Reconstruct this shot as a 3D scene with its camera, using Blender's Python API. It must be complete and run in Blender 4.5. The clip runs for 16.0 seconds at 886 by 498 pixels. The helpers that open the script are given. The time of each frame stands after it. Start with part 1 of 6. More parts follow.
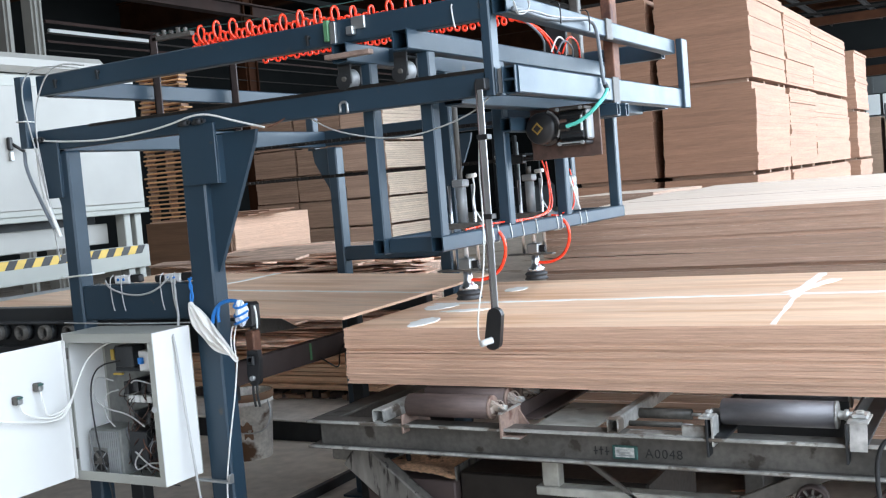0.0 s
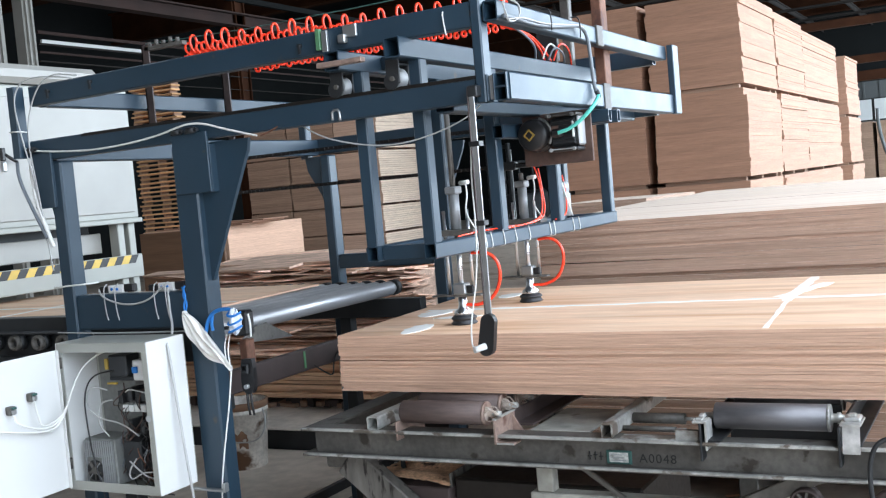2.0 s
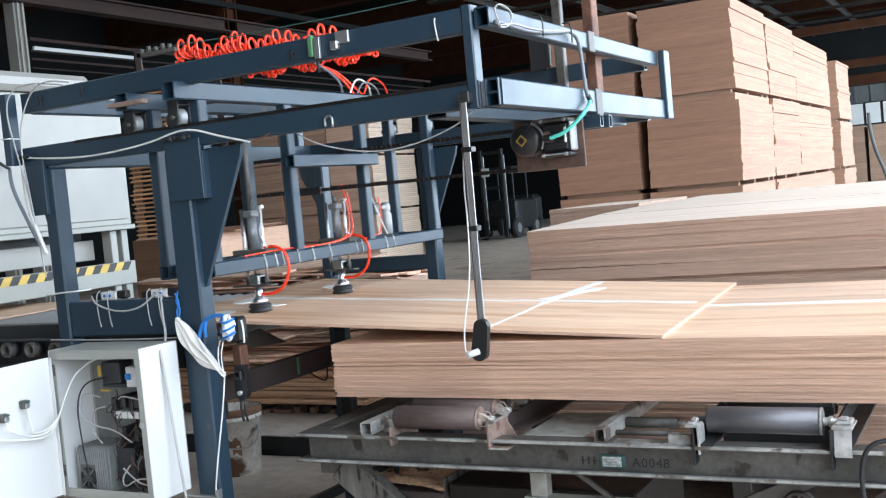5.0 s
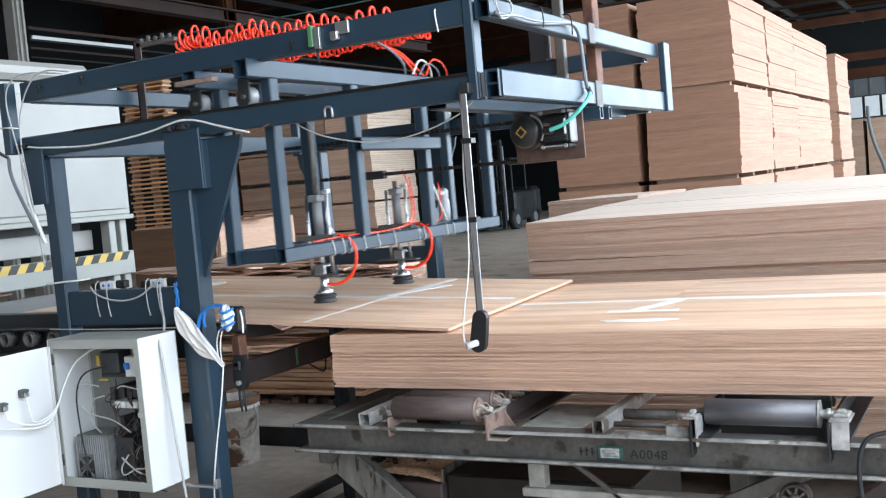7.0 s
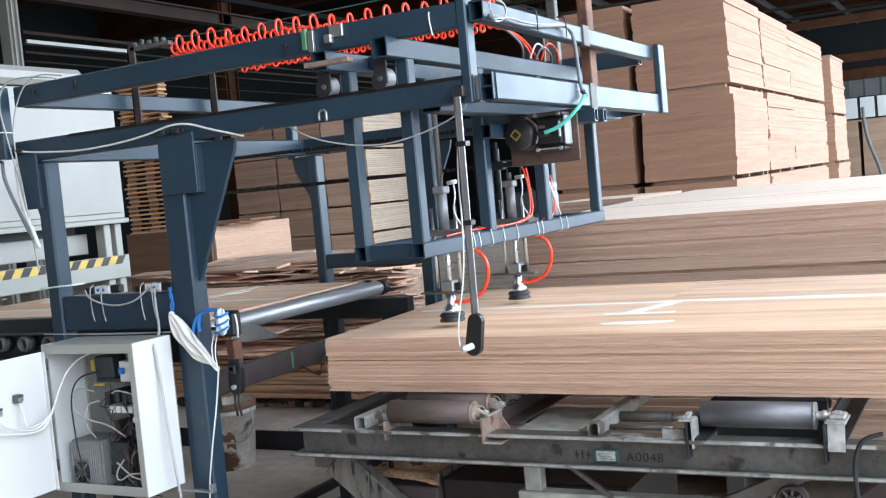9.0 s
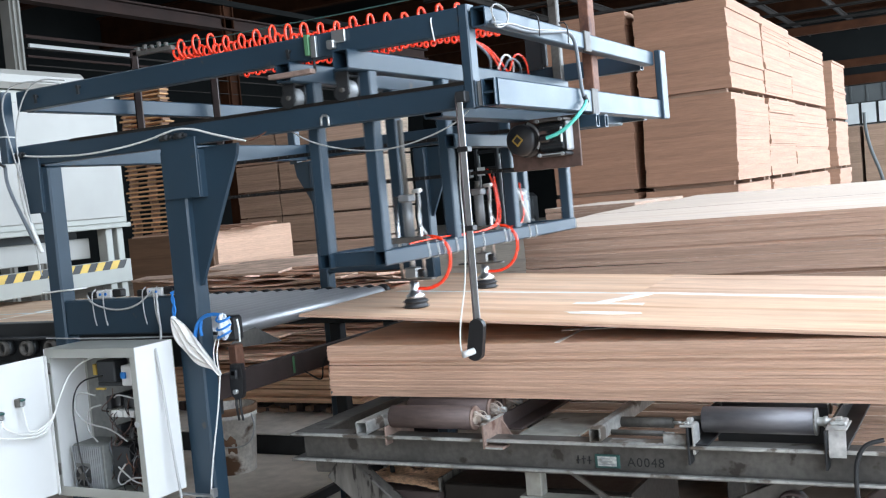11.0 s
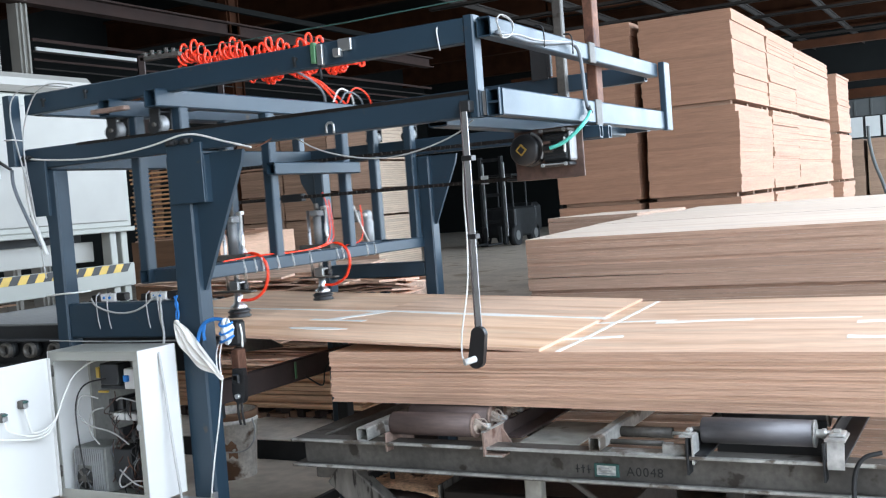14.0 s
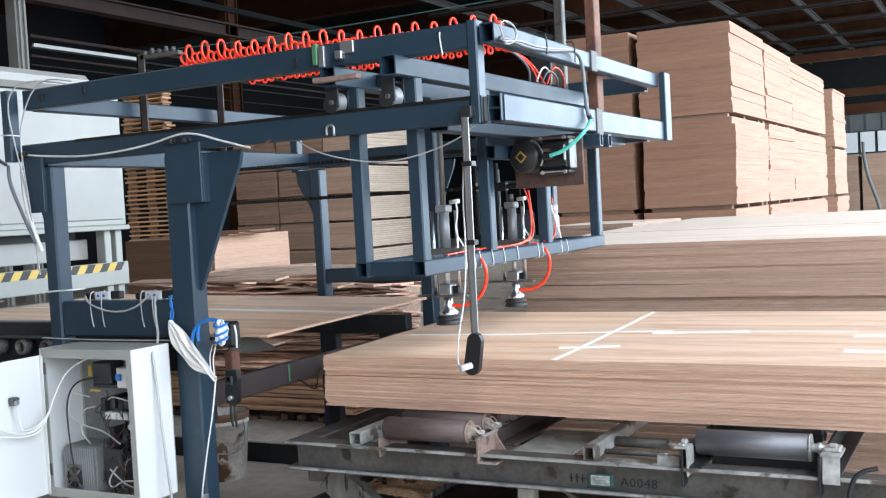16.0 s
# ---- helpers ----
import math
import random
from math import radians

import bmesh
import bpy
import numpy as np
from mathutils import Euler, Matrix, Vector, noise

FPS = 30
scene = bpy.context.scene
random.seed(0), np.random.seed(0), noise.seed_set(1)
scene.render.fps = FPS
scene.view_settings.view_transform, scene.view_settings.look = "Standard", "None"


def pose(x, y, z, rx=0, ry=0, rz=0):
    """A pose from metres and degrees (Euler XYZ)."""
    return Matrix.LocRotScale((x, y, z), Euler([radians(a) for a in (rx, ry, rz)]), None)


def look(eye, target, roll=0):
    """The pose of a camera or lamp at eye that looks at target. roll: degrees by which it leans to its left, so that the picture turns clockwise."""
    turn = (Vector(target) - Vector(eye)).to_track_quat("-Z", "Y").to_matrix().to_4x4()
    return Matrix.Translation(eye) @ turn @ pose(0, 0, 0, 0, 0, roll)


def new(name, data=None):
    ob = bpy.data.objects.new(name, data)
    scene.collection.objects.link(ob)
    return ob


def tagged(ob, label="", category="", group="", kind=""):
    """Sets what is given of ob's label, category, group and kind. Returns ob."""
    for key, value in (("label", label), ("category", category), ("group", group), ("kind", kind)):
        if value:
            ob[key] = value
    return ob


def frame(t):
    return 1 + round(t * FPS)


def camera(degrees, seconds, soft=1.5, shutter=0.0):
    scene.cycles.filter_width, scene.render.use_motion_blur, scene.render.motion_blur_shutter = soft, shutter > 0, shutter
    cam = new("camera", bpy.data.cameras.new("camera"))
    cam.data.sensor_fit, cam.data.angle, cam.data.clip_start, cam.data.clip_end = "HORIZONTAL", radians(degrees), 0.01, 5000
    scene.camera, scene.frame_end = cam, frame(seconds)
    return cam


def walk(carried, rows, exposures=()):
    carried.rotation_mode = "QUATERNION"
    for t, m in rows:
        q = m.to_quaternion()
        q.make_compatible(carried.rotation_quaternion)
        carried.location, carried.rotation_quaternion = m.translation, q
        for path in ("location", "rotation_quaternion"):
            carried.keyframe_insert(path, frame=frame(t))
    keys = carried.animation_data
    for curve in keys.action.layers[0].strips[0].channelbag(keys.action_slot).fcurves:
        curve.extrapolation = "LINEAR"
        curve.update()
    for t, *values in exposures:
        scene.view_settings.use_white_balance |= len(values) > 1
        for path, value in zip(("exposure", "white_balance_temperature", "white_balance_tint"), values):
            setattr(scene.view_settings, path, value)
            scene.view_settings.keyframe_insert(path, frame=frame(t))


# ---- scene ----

cam = camera(45.6, 16.0, soft=1.2, shutter=0.5)
PATH = [
    (0.0, pose(-0.0065, 0.0049, 1.4538, 86.447, 4.705, 28.866)),
    (0.5, pose(-0.0039, 0.0022, 1.4536, 86.738, 4.901, 28.825)),
    (1.0, pose(0.0035, -0.0069, 1.4492, 87.000, 5.067, 28.667)),
    (1.5, pose(0.0043, -0.0027, 1.4513, 87.020, 5.293, 28.727)),
    (2.0, pose(0.0001, -0.0001, 1.4502, 86.856, 5.120, 28.530)),
    (2.5, pose(-0.0029, 0.0017, 1.4504, 86.914, 5.130, 28.389)),
    (3.0, pose(0.0017, -0.0035, 1.4500, 87.174, 5.066, 28.249)),
    (3.5, pose(0.0038, -0.0053, 1.4505, 87.242, 5.320, 28.198)),
    (4.0, pose(0.0061, -0.0066, 1.4511, 87.308, 5.297, 28.179)),
    (6.5, pose(0.0015, -0.0016, 1.4490, 86.700, 5.201, 28.093)),
    (7.0, pose(0.0025, -0.0074, 1.4501, 86.647, 5.044, 28.072)),
    (7.5, pose(0.0044, -0.0061, 1.4511, 86.746, 5.089, 27.996)),
    (8.0, pose(0.0052, -0.0042, 1.4507, 86.773, 5.445, 28.030)),
    (8.5, pose(0.0038, -0.0015, 1.4509, 86.748, 5.404, 27.927)),
    (9.0, pose(0.0042, -0.0013, 1.4511, 86.767, 5.272, 27.867)),
    (11.5, pose(0.0064, -0.0066, 1.4536, 87.047, 5.156, 27.955)),
    (12.0, pose(0.0090, -0.0066, 1.4532, 87.061, 5.295, 28.105)),
    (12.5, pose(0.0085, -0.0065, 1.4517, 87.084, 5.432, 28.248)),
    (13.0, pose(0.0078, -0.0099, 1.4519, 87.223, 5.202, 28.229)),
    (13.5, pose(0.0099, -0.0152, 1.4537, 87.381, 4.840, 28.033)),
    (14.0, pose(0.0133, -0.0223, 1.4544, 87.466, 4.421, 28.114)),
    (14.5, pose(0.0097, -0.0251, 1.4524, 87.498, 4.296, 27.955)),
    (15.0, pose(0.0022, -0.0189, 1.4531, 87.709, 3.767, 27.953)),
    (15.5, pose(-0.0031, -0.0176, 1.4534, 87.838, 3.780, 27.836)),
    (16.0, pose(-0.0044, -0.0184, 1.4532, 87.767, 3.128, 27.791)),
]
walk(cam, PATH)

# ---------------------------------------------------------------- world and light
world = bpy.data.worlds.new("sky")
scene.world = world
world.use_nodes = True
wn = world.node_tree.nodes
sky = wn.new("ShaderNodeTexSky")
sky.sky_type = "NISHITA"
sky.sun_disc = False
sky.sun_elevation = radians(56)
sky.sun_rotation = radians(243)
world.node_tree.links.new(sky.outputs[0], wn["Background"].inputs[0])
wn["Background"].inputs[1].default_value = 0.12

sun = new("sun", bpy.data.lights.new("sun", "SUN"))
sun.data.energy, sun.data.angle, sun.data.color = 1.2, radians(1.0), (1.0, 0.95, 0.88)
sun.matrix_world = look((-18, -9, 30), (0, 0, 0))

# daylight that enters by the open long side of the hall
gate = new("daylight_side", bpy.data.lights.new("daylight_side", "AREA"))
gate.data.shape, gate.data.size, gate.data.size_y = "RECTANGLE", 13.4, 4.7
gate.data.energy, gate.data.color = 1430, (0.77, 0.87, 1.0)
gate.matrix_world = look((2.9, 2.65, 3.5), (0.0, 2.65, 2.5))
# far half of the same opening, set brighter to lift the far east faces
gate_far = new("daylight_side_far", bpy.data.lights.new("daylight_side_far", "AREA"))
gate_far.data.shape, gate_far.data.size, gate_far.data.size_y = "RECTANGLE", 33.4, 4.7
gate_far.data.energy, gate_far.data.color = 5400, (0.72, 0.86, 1.0)
gate_far.matrix_world = look((2.9, 26.5, 3.5), (0.0, 26.5, 2.5))
# light from a gate assumed behind the camera, tinted warm for bounced light
gate2 = new("daylight_gate", bpy.data.lights.new("daylight_gate", "AREA"))
gate2.data.shape, gate2.data.size, gate2.data.size_y = "RECTANGLE", 6.0, 4.0
gate2.data.energy, gate2.data.color = 150, (1.0, 0.90, 0.88)
gate2.matrix_world = look((-0.2, -8.8, 2.3), (-1.6, 4.0, 1.2))
# daylight from an assumed, unseen strip of skylights, added to brighten the aisle
skylight = new("daylight_skylight", bpy.data.lights.new("daylight_skylight", "AREA"))
skylight.data.shape, skylight.data.size, skylight.data.size_y = "RECTANGLE", 1.5, 26.0
skylight.data.energy, skylight.data.color = 620, (0.88, 0.93, 1.0)
skylight.matrix_world = pose(-9.6, 16.0, 7.98)
scene.view_settings.exposure = 0.0

# ---------------------------------------------------------------- mesh building
class Mesh:
    """Collects boxes, tubes and rods into one mesh."""

    def __init__(self):
        self.v, self.f, self.smooth = [], [], []

    def add(self, vs, fs, smooth=False):
        n = len(self.v)
        self.v += [tuple(p) for p in vs]
        self.f += [tuple(i + n for i in q) for q in fs]
        self.smooth += [smooth] * len(fs)
        return self

    def box(self, x0, x1, y0, y1, z0, z1, c=0.0, m=None):
        """A box with chamfered edges of size c."""
        if c <= 0:
            vs = [(x, y, z) for x in (x0, x1) for y in (y0, y1) for z in (z0, z1)]
            fs = [(0, 1, 3, 2), (4, 6, 7, 5), (0, 4, 5, 1), (2, 3, 7, 6), (0, 2, 6, 4), (1, 5, 7, 3)]
        else:
            c = min(c, 0.45 * (x1 - x0), 0.45 * (y1 - y0), 0.45 * (z1 - z0))
            vs, fs, idx = [], [], {}
            for ix in (0, 1):
                for iy in (0, 1):
                    for iz in (0, 1):
                        p = ((x0, x1)[ix], (y0, y1)[iy], (z0, z1)[iz])
                        s = (1 - 2 * ix, 1 - 2 * iy, 1 - 2 * iz)
                        for a in range(3):
                            q = [p[k] + (0 if k == a else s[k] * c) for k in range(3)]
                            idx[ix, iy, iz, a] = len(vs)
                            vs.append(q)
            for a in range(3):
                b, d = (a + 1) % 3, (a + 2) % 3
                for s in (0, 1):
                    q = []
                    for u, w in ((0, 0), (1, 0), (1, 1), (0, 1)):
                        k = [0, 0, 0]
                        k[a], k[b], k[d] = s, u, w
                        q.append(idx[(*k, a)])
                    fs.append(tuple(q if s else q[::-1]))
                for s in (0, 1):
                    for t in (0, 1):
                        k0, k1 = [0, 0, 0], [0, 0, 0]
                        k0[b] = k1[b] = s
                        k0[d] = k1[d] = t
                        k1[a] = 1
                        q = (idx[(*k0, b)], idx[(*k0, d)], idx[(*k1, d)], idx[(*k1, b)])
                        fs.append(q if s == t else q[::-1])
            for ix in (0, 1):
                for iy in (0, 1):
                    for iz in (0, 1):
                        q = tuple(idx[ix, iy, iz, a] for a in range(3))
                        fs.append(q if (ix + iy + iz) % 2 else q[::-1])
        if m is not None:
            vs = [m @ Vector(p) for p in vs]
        return self.add(vs, fs)

    def tube(self, axis, a0, a1, u0, u1, w0, w1, t=0.004, m=None):
        """A hollow square tube along axis 0, 1 or 2 with open ends."""
        def pt(a, u, w):
            p = [0, 0, 0]
            p[axis], p[(axis + 1) % 3], p[(axis + 2) % 3] = a, u, w
            return p
        r = min(t, 0.3 * (u1 - u0), 0.3 * (w1 - w0))
        ring = lambda e, g: [(u0 + e + g, w0 + e), (u1 - e - g, w0 + e), (u1 - e, w0 + e + g), (u1 - e, w1 - e - g),
                             (u1 - e - g, w1 - e), (u0 + e + g, w1 - e), (u0 + e, w1 - e - g), (u0 + e, w0 + e + g)]
        outer, inner = ring(0, r), ring(t, r * 0.3)
        vs = [pt(a, *p) for a, lst in ((a0, outer), (a1, outer), (a0, inner), (a1, inner)) for p in lst]
        fs = []
        for i in range(8):
            j = (i + 1) % 8
            fs += [(i, j, 8 + j, 8 + i), (16 + j, 16 + i, 24 + i, 24 + j), (j, i, 16 + i, 16 + j), (8 + i, 8 + j, 24 + j, 24 + i)]
        if m is not None:
            vs = [m @ Vector(p) for p in vs]
        return self.add(vs, fs)

    def cyl(self, p, q, r, n=16, r2=None, caps=True):
        p, q = Vector(p), Vector(q)
        d = (q - p).normalized()
        u = d.orthogonal().normalized()
        w = d.cross(u)
        r2 = r if r2 is None else r2
        vs = [p + (u * math.cos(6.283185 * i / n) + w * math.sin(6.283185 * i / n)) * r for i in range(n)]
        vs += [q + (u * math.cos(6.283185 * i / n) + w * math.sin(6.283185 * i / n)) * r2 for i in range(n)]
        self.add(vs, [(i, (i + 1) % n, n + (i + 1) % n, n + i) for i in range(n)], True)
        if caps:
            k = len(self.v) - 2 * n
            self.f += [tuple(k + i for i in range(n))[::-1], tuple(k + n + i for i in range(n))]
            self.smooth += [False, False]
        return self

    def lathe(self, base, axis, prof, n=20):
        """Rings of (distance along axis, radius)."""
        base, d = Vector(base), Vector(axis).normalized()
        u = d.orthogonal().normalized()
        w = d.cross(u)
        vs = [base + d * a + (u * math.cos(6.283185 * i / n) + w * math.sin(6.283185 * i / n)) * r for a, r in prof for i in range(n)]
        fs = [(k * n + i, k * n + (i + 1) % n, (k + 1) * n + (i + 1) % n, (k + 1) * n + i) for k in range(len(prof) - 1) for i in range(n)]
        return self.add(vs, fs, True)

    def rope(self, pts, r, n=8, smooth=3):
        """A round cable through points, rounded off."""
        pts = [Vector(p) for p in pts]
        for _ in range(smooth if len(pts) > 2 else 0):
            new_pts = [pts[0]]
            for a, b in zip(pts, pts[1:]):
                new_pts += [a.lerp(b, 0.25), a.lerp(b, 0.75)]
            pts = new_pts + [pts[-1]]
        vs, prev = [], None
        for i, p in enumerate(pts):
            d = (pts[min(i + 1, len(pts) - 1)] - pts[max(i - 1, 0)]).normalized()
            u = d.orthogonal().normalized() if prev is None else (prev - d * prev.dot(d)).normalized()
            prev = u
            w = d.cross(u)
            vs += [p + (u * math.cos(6.283185 * k / n) + w * math.sin(6.283185 * k / n)) * r for k in range(n)]
        m = len(pts)
        fs = [(k * n + i, k * n + (i + 1) % n, (k + 1) * n + (i + 1) % n, (k + 1) * n + i) for k in range(m - 1) for i in range(n)]
        fs += [tuple(range(n))[::-1], tuple((m - 1) * n + i for i in range(n))]
        return self.add(vs, fs, True)

    def prism(self, poly, axis, a0, a1):
        """A polygon in the plane across axis, drawn out from a0 to a1."""
        def pt(a, u, w):
            p = [0, 0, 0]
            p[axis], p[(axis + 1) % 3], p[(axis + 2) % 3] = a, u, w
            return p
        n = len(poly)
        vs = [pt(a0, *p) for p in poly] + [pt(a1, *p) for p in poly]
        fs = [(i, (i + 1) % n, n + (i + 1) % n, n + i) for i in range(n)]
        return self.add(vs, fs + [tuple(range(n))[::-1], tuple(range(n, 2 * n))])

    def data(self, name, material):
        me = bpy.data.meshes.new(name)
        me.from_pydata(self.v, [], self.f)
        me.polygons.foreach_set("use_smooth", self.smooth)
        bm = bmesh.new()
        bm.from_mesh(me)
        bmesh.ops.recalc_face_normals(bm, faces=bm.faces)
        bm.to_mesh(me)
        bm.free()
        me.materials.append(material)
        return me


def part(name, mesh, material, parent=None, label=""):
    ob = new(name, mesh.data(name, material))
    if parent is not None:
        ob.parent = parent
    return tagged(ob, label)


def thing(name, label, category, group="", kind="", at=(0, 0, 0)):
    ob = new(name)
    ob.empty_display_size = 0.1
    ob.location = at
    return tagged(ob, label, category, group, kind)


# ---------------------------------------------------------------- materials
def material(name, base, rough=0.6, metal=0.0, vary=0.15, scale=4.0, stretch=(1, 1, 1), grain=0.0, grain_scale=60.0,
             bump=0.0, bump_scale=80.0, spots=None, spot_at=0.62, spot_scale=9.0, per_object=0.0, coat=0.0, spec=0.5, spot_soft=0.06):
    """A surface with stains at one scale, grain at another, relief, and worn spots of a second colour."""
    m = bpy.data.materials.new(name)
    m.use_nodes = True
    nt = m.node_tree
    nd, ln = nt.nodes, nt.links
    bsdf = nd["Principled BSDF"]
    co = nd.new("ShaderNodeTexCoord")
    mp = nd.new("ShaderNodeMapping")
    mp.inputs["Scale"].default_value = stretch
    ln.new(co.outputs["Object"], mp.inputs["Vector"])
    vec = mp.outputs["Vector"]
    info = nd.new("ShaderNodeObjectInfo")
    if per_object:
        off = nd.new("ShaderNodeVectorMath")
        off.operation = "MULTIPLY_ADD"
        ln.new(info.outputs["Random"], off.inputs[0])
        off.inputs[1].default_value = (17.0, 23.0, 31.0)
        ln.new(vec, off.inputs[2])
        vec = off.outputs[0]
    def noise_tex(s, detail=5.0):
        n = nd.new("ShaderNodeTexNoise")
        n.inputs["Scale"].default_value, n.inputs["Detail"].default_value = s, detail
        ln.new(vec, n.inputs["Vector"])
        return n.outputs["Fac"]
    def spread(fac, lo, hi):
        r = nd.new("ShaderNodeMapRange")
        r.inputs["From Min"].default_value, r.inputs["From Max"].default_value = 0.3, 0.7
        r.inputs["To Min"].default_value, r.inputs["To Max"].default_value = lo, hi
        ln.new(fac, r.inputs["Value"])
        return r.outputs[0]
    def times(col, fac):
        x = nd.new("ShaderNodeVectorMath")
        x.operation = "SCALE"
        if isinstance(col, tuple):
            x.inputs[0].default_value = col
        else:
            ln.new(col, x.inputs[0])
        ln.new(fac, x.inputs["Scale"])
        return x.outputs[0]
    col = times(tuple(base), spread(noise_tex(scale), 1 - vary, 1 + vary))
    if grain:
        col = times(col, spread(noise_tex(grain_scale, 3.0), 1 - grain, 1 + grain))
    if per_object:
        r = nd.new("ShaderNodeMapRange")
        r.inputs["To Min"].default_value, r.inputs["To Max"].default_value = 1 - per_object, 1 + per_object
        ln.new(info.outputs["Random"], r.inputs["Value"])
        col = times(col, r.outputs[0])
    if spots is not None:
        mix = nd.new("ShaderNodeMix")
        mix.data_type = "RGBA"
        r = nd.new("ShaderNodeMapRange")
        r.inputs["From Min"].default_value, r.inputs["From Max"].default_value = spot_at, spot_at + spot_soft
        ln.new(noise_tex(spot_scale, 8.0), r.inputs["Value"])
        ln.new(r.outputs[0], mix.inputs["Factor"])
        ln.new(col, mix.inputs["A"])
        mix.inputs["B"].default_value = (*spots, 1)
        col = mix.outputs["Result"]
    ln.new(col, bsdf.inputs["Base Color"])
    ln.new(spread(noise_tex(scale * 3.1), max(0.03, rough - 0.035), min(1, rough + 0.035)), bsdf.inputs["Roughness"])
    bsdf.inputs["Metallic"].default_value = metal
    bsdf.inputs["Specular IOR Level"].default_value = spec
    bsdf.inputs["Coat Weight"].default_value = coat
    if bump:
        b = nd.new("ShaderNodeBump")
        b.inputs["Strength"].default_value, b.inputs["Distance"].default_value = bump, 0.003
        ln.new(noise_tex(bump_scale, 4.0), b.inputs["Height"])
        ln.new(b.outputs[0], bsdf.inputs["Normal"])
    return m


BLUE = material("blue_grey_paint", (0.019, 0.040, 0.061), 0.42, vary=0.12, scale=3, bump=0.06, bump_scale=120, spots=(0.07, 0.06, 0.05), spot_at=0.70, spot_scale=14)
PLY_TOP = material("veneer_face", (0.80, 0.55, 0.38), 0.5, vary=0.13, scale=2.2, stretch=(0.5, 5, 5), grain=0.12, grain_scale=22, bump=0.05, per_object=0.04, spots=(0.60, 0.325, 0.17), spot_at=0.46, spot_soft=0.26, spot_scale=2.4)
PLY_EDGE = material("plywood_edge", (0.58, 0.368, 0.26), 0.75, vary=0.12, scale=3, stretch=(0.8, 0.8, 60), grain=0.2, grain_scale=14, bump=0.25, bump_scale=40, per_object=0.09, spots=(0.20, 0.105, 0.065), spot_at=0.68, spot_scale=5)
EDGE_DARK = material("brown_plywood_edge", (0.415, 0.272, 0.198), 0.75, vary=0.16, scale=3, stretch=(0.8, 0.8, 60), grain=0.22, grain_scale=14, bump=0.25, bump_scale=40, per_object=0.12)
PLY_PALE = material("pale_board_edge", (0.325, 0.175, 0.111), 0.75, vary=0.14, scale=1.2, stretch=(0.7, 0.7, 8), grain=0.10, grain_scale=10, bump=0.2, bump_scale=40, per_object=0.035)
PLY_BROWN = material("brown_board", (0.30, 0.19, 0.13), 0.8, vary=0.14, scale=2, stretch=(0.6, 0.6, 24), grain=0.2, grain_scale=10, bump=0.2, per_object=0.12)
SCRAP = material("scrap_veneer", (0.68, 0.455, 0.335), 0.8, vary=0.3, scale=5, stretch=(0.6, 3, 6), grain=0.25, grain_scale=18, bump=0.3, per_object=0.35)
TAN_BOARD = material("tan_board_edges", (0.76, 0.49, 0.31), 0.75, vary=0.15, scale=3, stretch=(0.8, 0.8, 40), grain=0.2, grain_scale=14, bump=0.2, bump_scale=40, per_object=0.18)
TAPE = material("white_paper_tape", (0.82, 0.80, 0.76), 0.6, vary=0.06, scale=9)
STEEL = material("grey_painted_steel", (0.088, 0.082, 0.073), 0.55, 0.1, vary=0.4, scale=5, grain=0.2, bump=0.14, spots=(0.035, 0.028, 0.022), spot_at=0.62, spot_scale=15)
WORN_SHEEN = material("worn_and_sheen_steel", (0.36, 0.36, 0.34), 0.4, 0.3, vary=0.35, scale=9, grain=0.2, bump=0.1, spots=(0.13, 0.11, 0.09), spot_at=0.56, spot_scale=14)
STAINED = material("oil_stained_steel", (0.12, 0.112, 0.10), 0.6, 0.1, vary=0.3, scale=5, stretch=(1.6, 1.6, 0.35), grain=0.25, grain_scale=30, bump=0.2, spots=(0.018, 0.015, 0.012), spot_at=0.57, spot_scale=26)
BRIGHT = material("bright_scuffed_steel", (0.46, 0.46, 0.44), 0.35, 0.4, vary=0.3, scale=18, grain=0.2, bump=0.15, spots=(0.16, 0.14, 0.12), spot_at=0.66, spot_scale=30)
DUSTY = material("dusty_steel_plate", (0.31, 0.305, 0.27), 0.7, 0.1, vary=0.25, scale=5, grain=0.2, grain_scale=20, bump=0.15, spots=(0.17, 0.15, 0.12), spot_at=0.62, spot_scale=9)
PLATE_FACE = material("scratched_plate_face", (0.40, 0.41, 0.39), 0.5, 0.2, vary=0.35, scale=60, grain=0.3, grain_scale=90)
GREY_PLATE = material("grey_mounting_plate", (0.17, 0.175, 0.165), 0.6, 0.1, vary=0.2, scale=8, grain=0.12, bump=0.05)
CYL = material("dull_cylinder_steel", (0.30, 0.31, 0.315), 0.5, 0.45, vary=0.2, scale=8)
DKRUST = material("dark_brown_steel", (0.062, 0.045, 0.042), 0.6, 0.2, vary=0.25, scale=6, bump=0.15)
FRAY = material("frayed_pale_fibre", (0.45, 0.38, 0.32), 0.9, vary=0.25, scale=30, bump=0.4)
PALE_TOP = material("pale_veneer_face", (0.86, 0.715, 0.595), 0.5, vary=0.08, scale=2.2, stretch=(0.5, 5, 5), grain=0.08, grain_scale=22, per_object=0.03, spots=(0.72, 0.52, 0.38), spot_at=0.50, spot_soft=0.25, spot_scale=2.0)
DARK_STEEL = material("dark_steel", (0.022, 0.024, 0.026), 0.5, 0.2, vary=0.3, scale=6, bump=0.1)
RUST = material("rusty_steel", (0.15, 0.068, 0.042), 0.7, 0.2, vary=0.3, scale=7, grain=0.25, bump=0.25, spots=(0.09, 0.04, 0.03), spot_at=0.6)
PLATE = material("brown_motor_plate", (0.10, 0.06, 0.047), 0.6, 0.2, vary=0.3, scale=12, grain=0.2, bump=0.15)
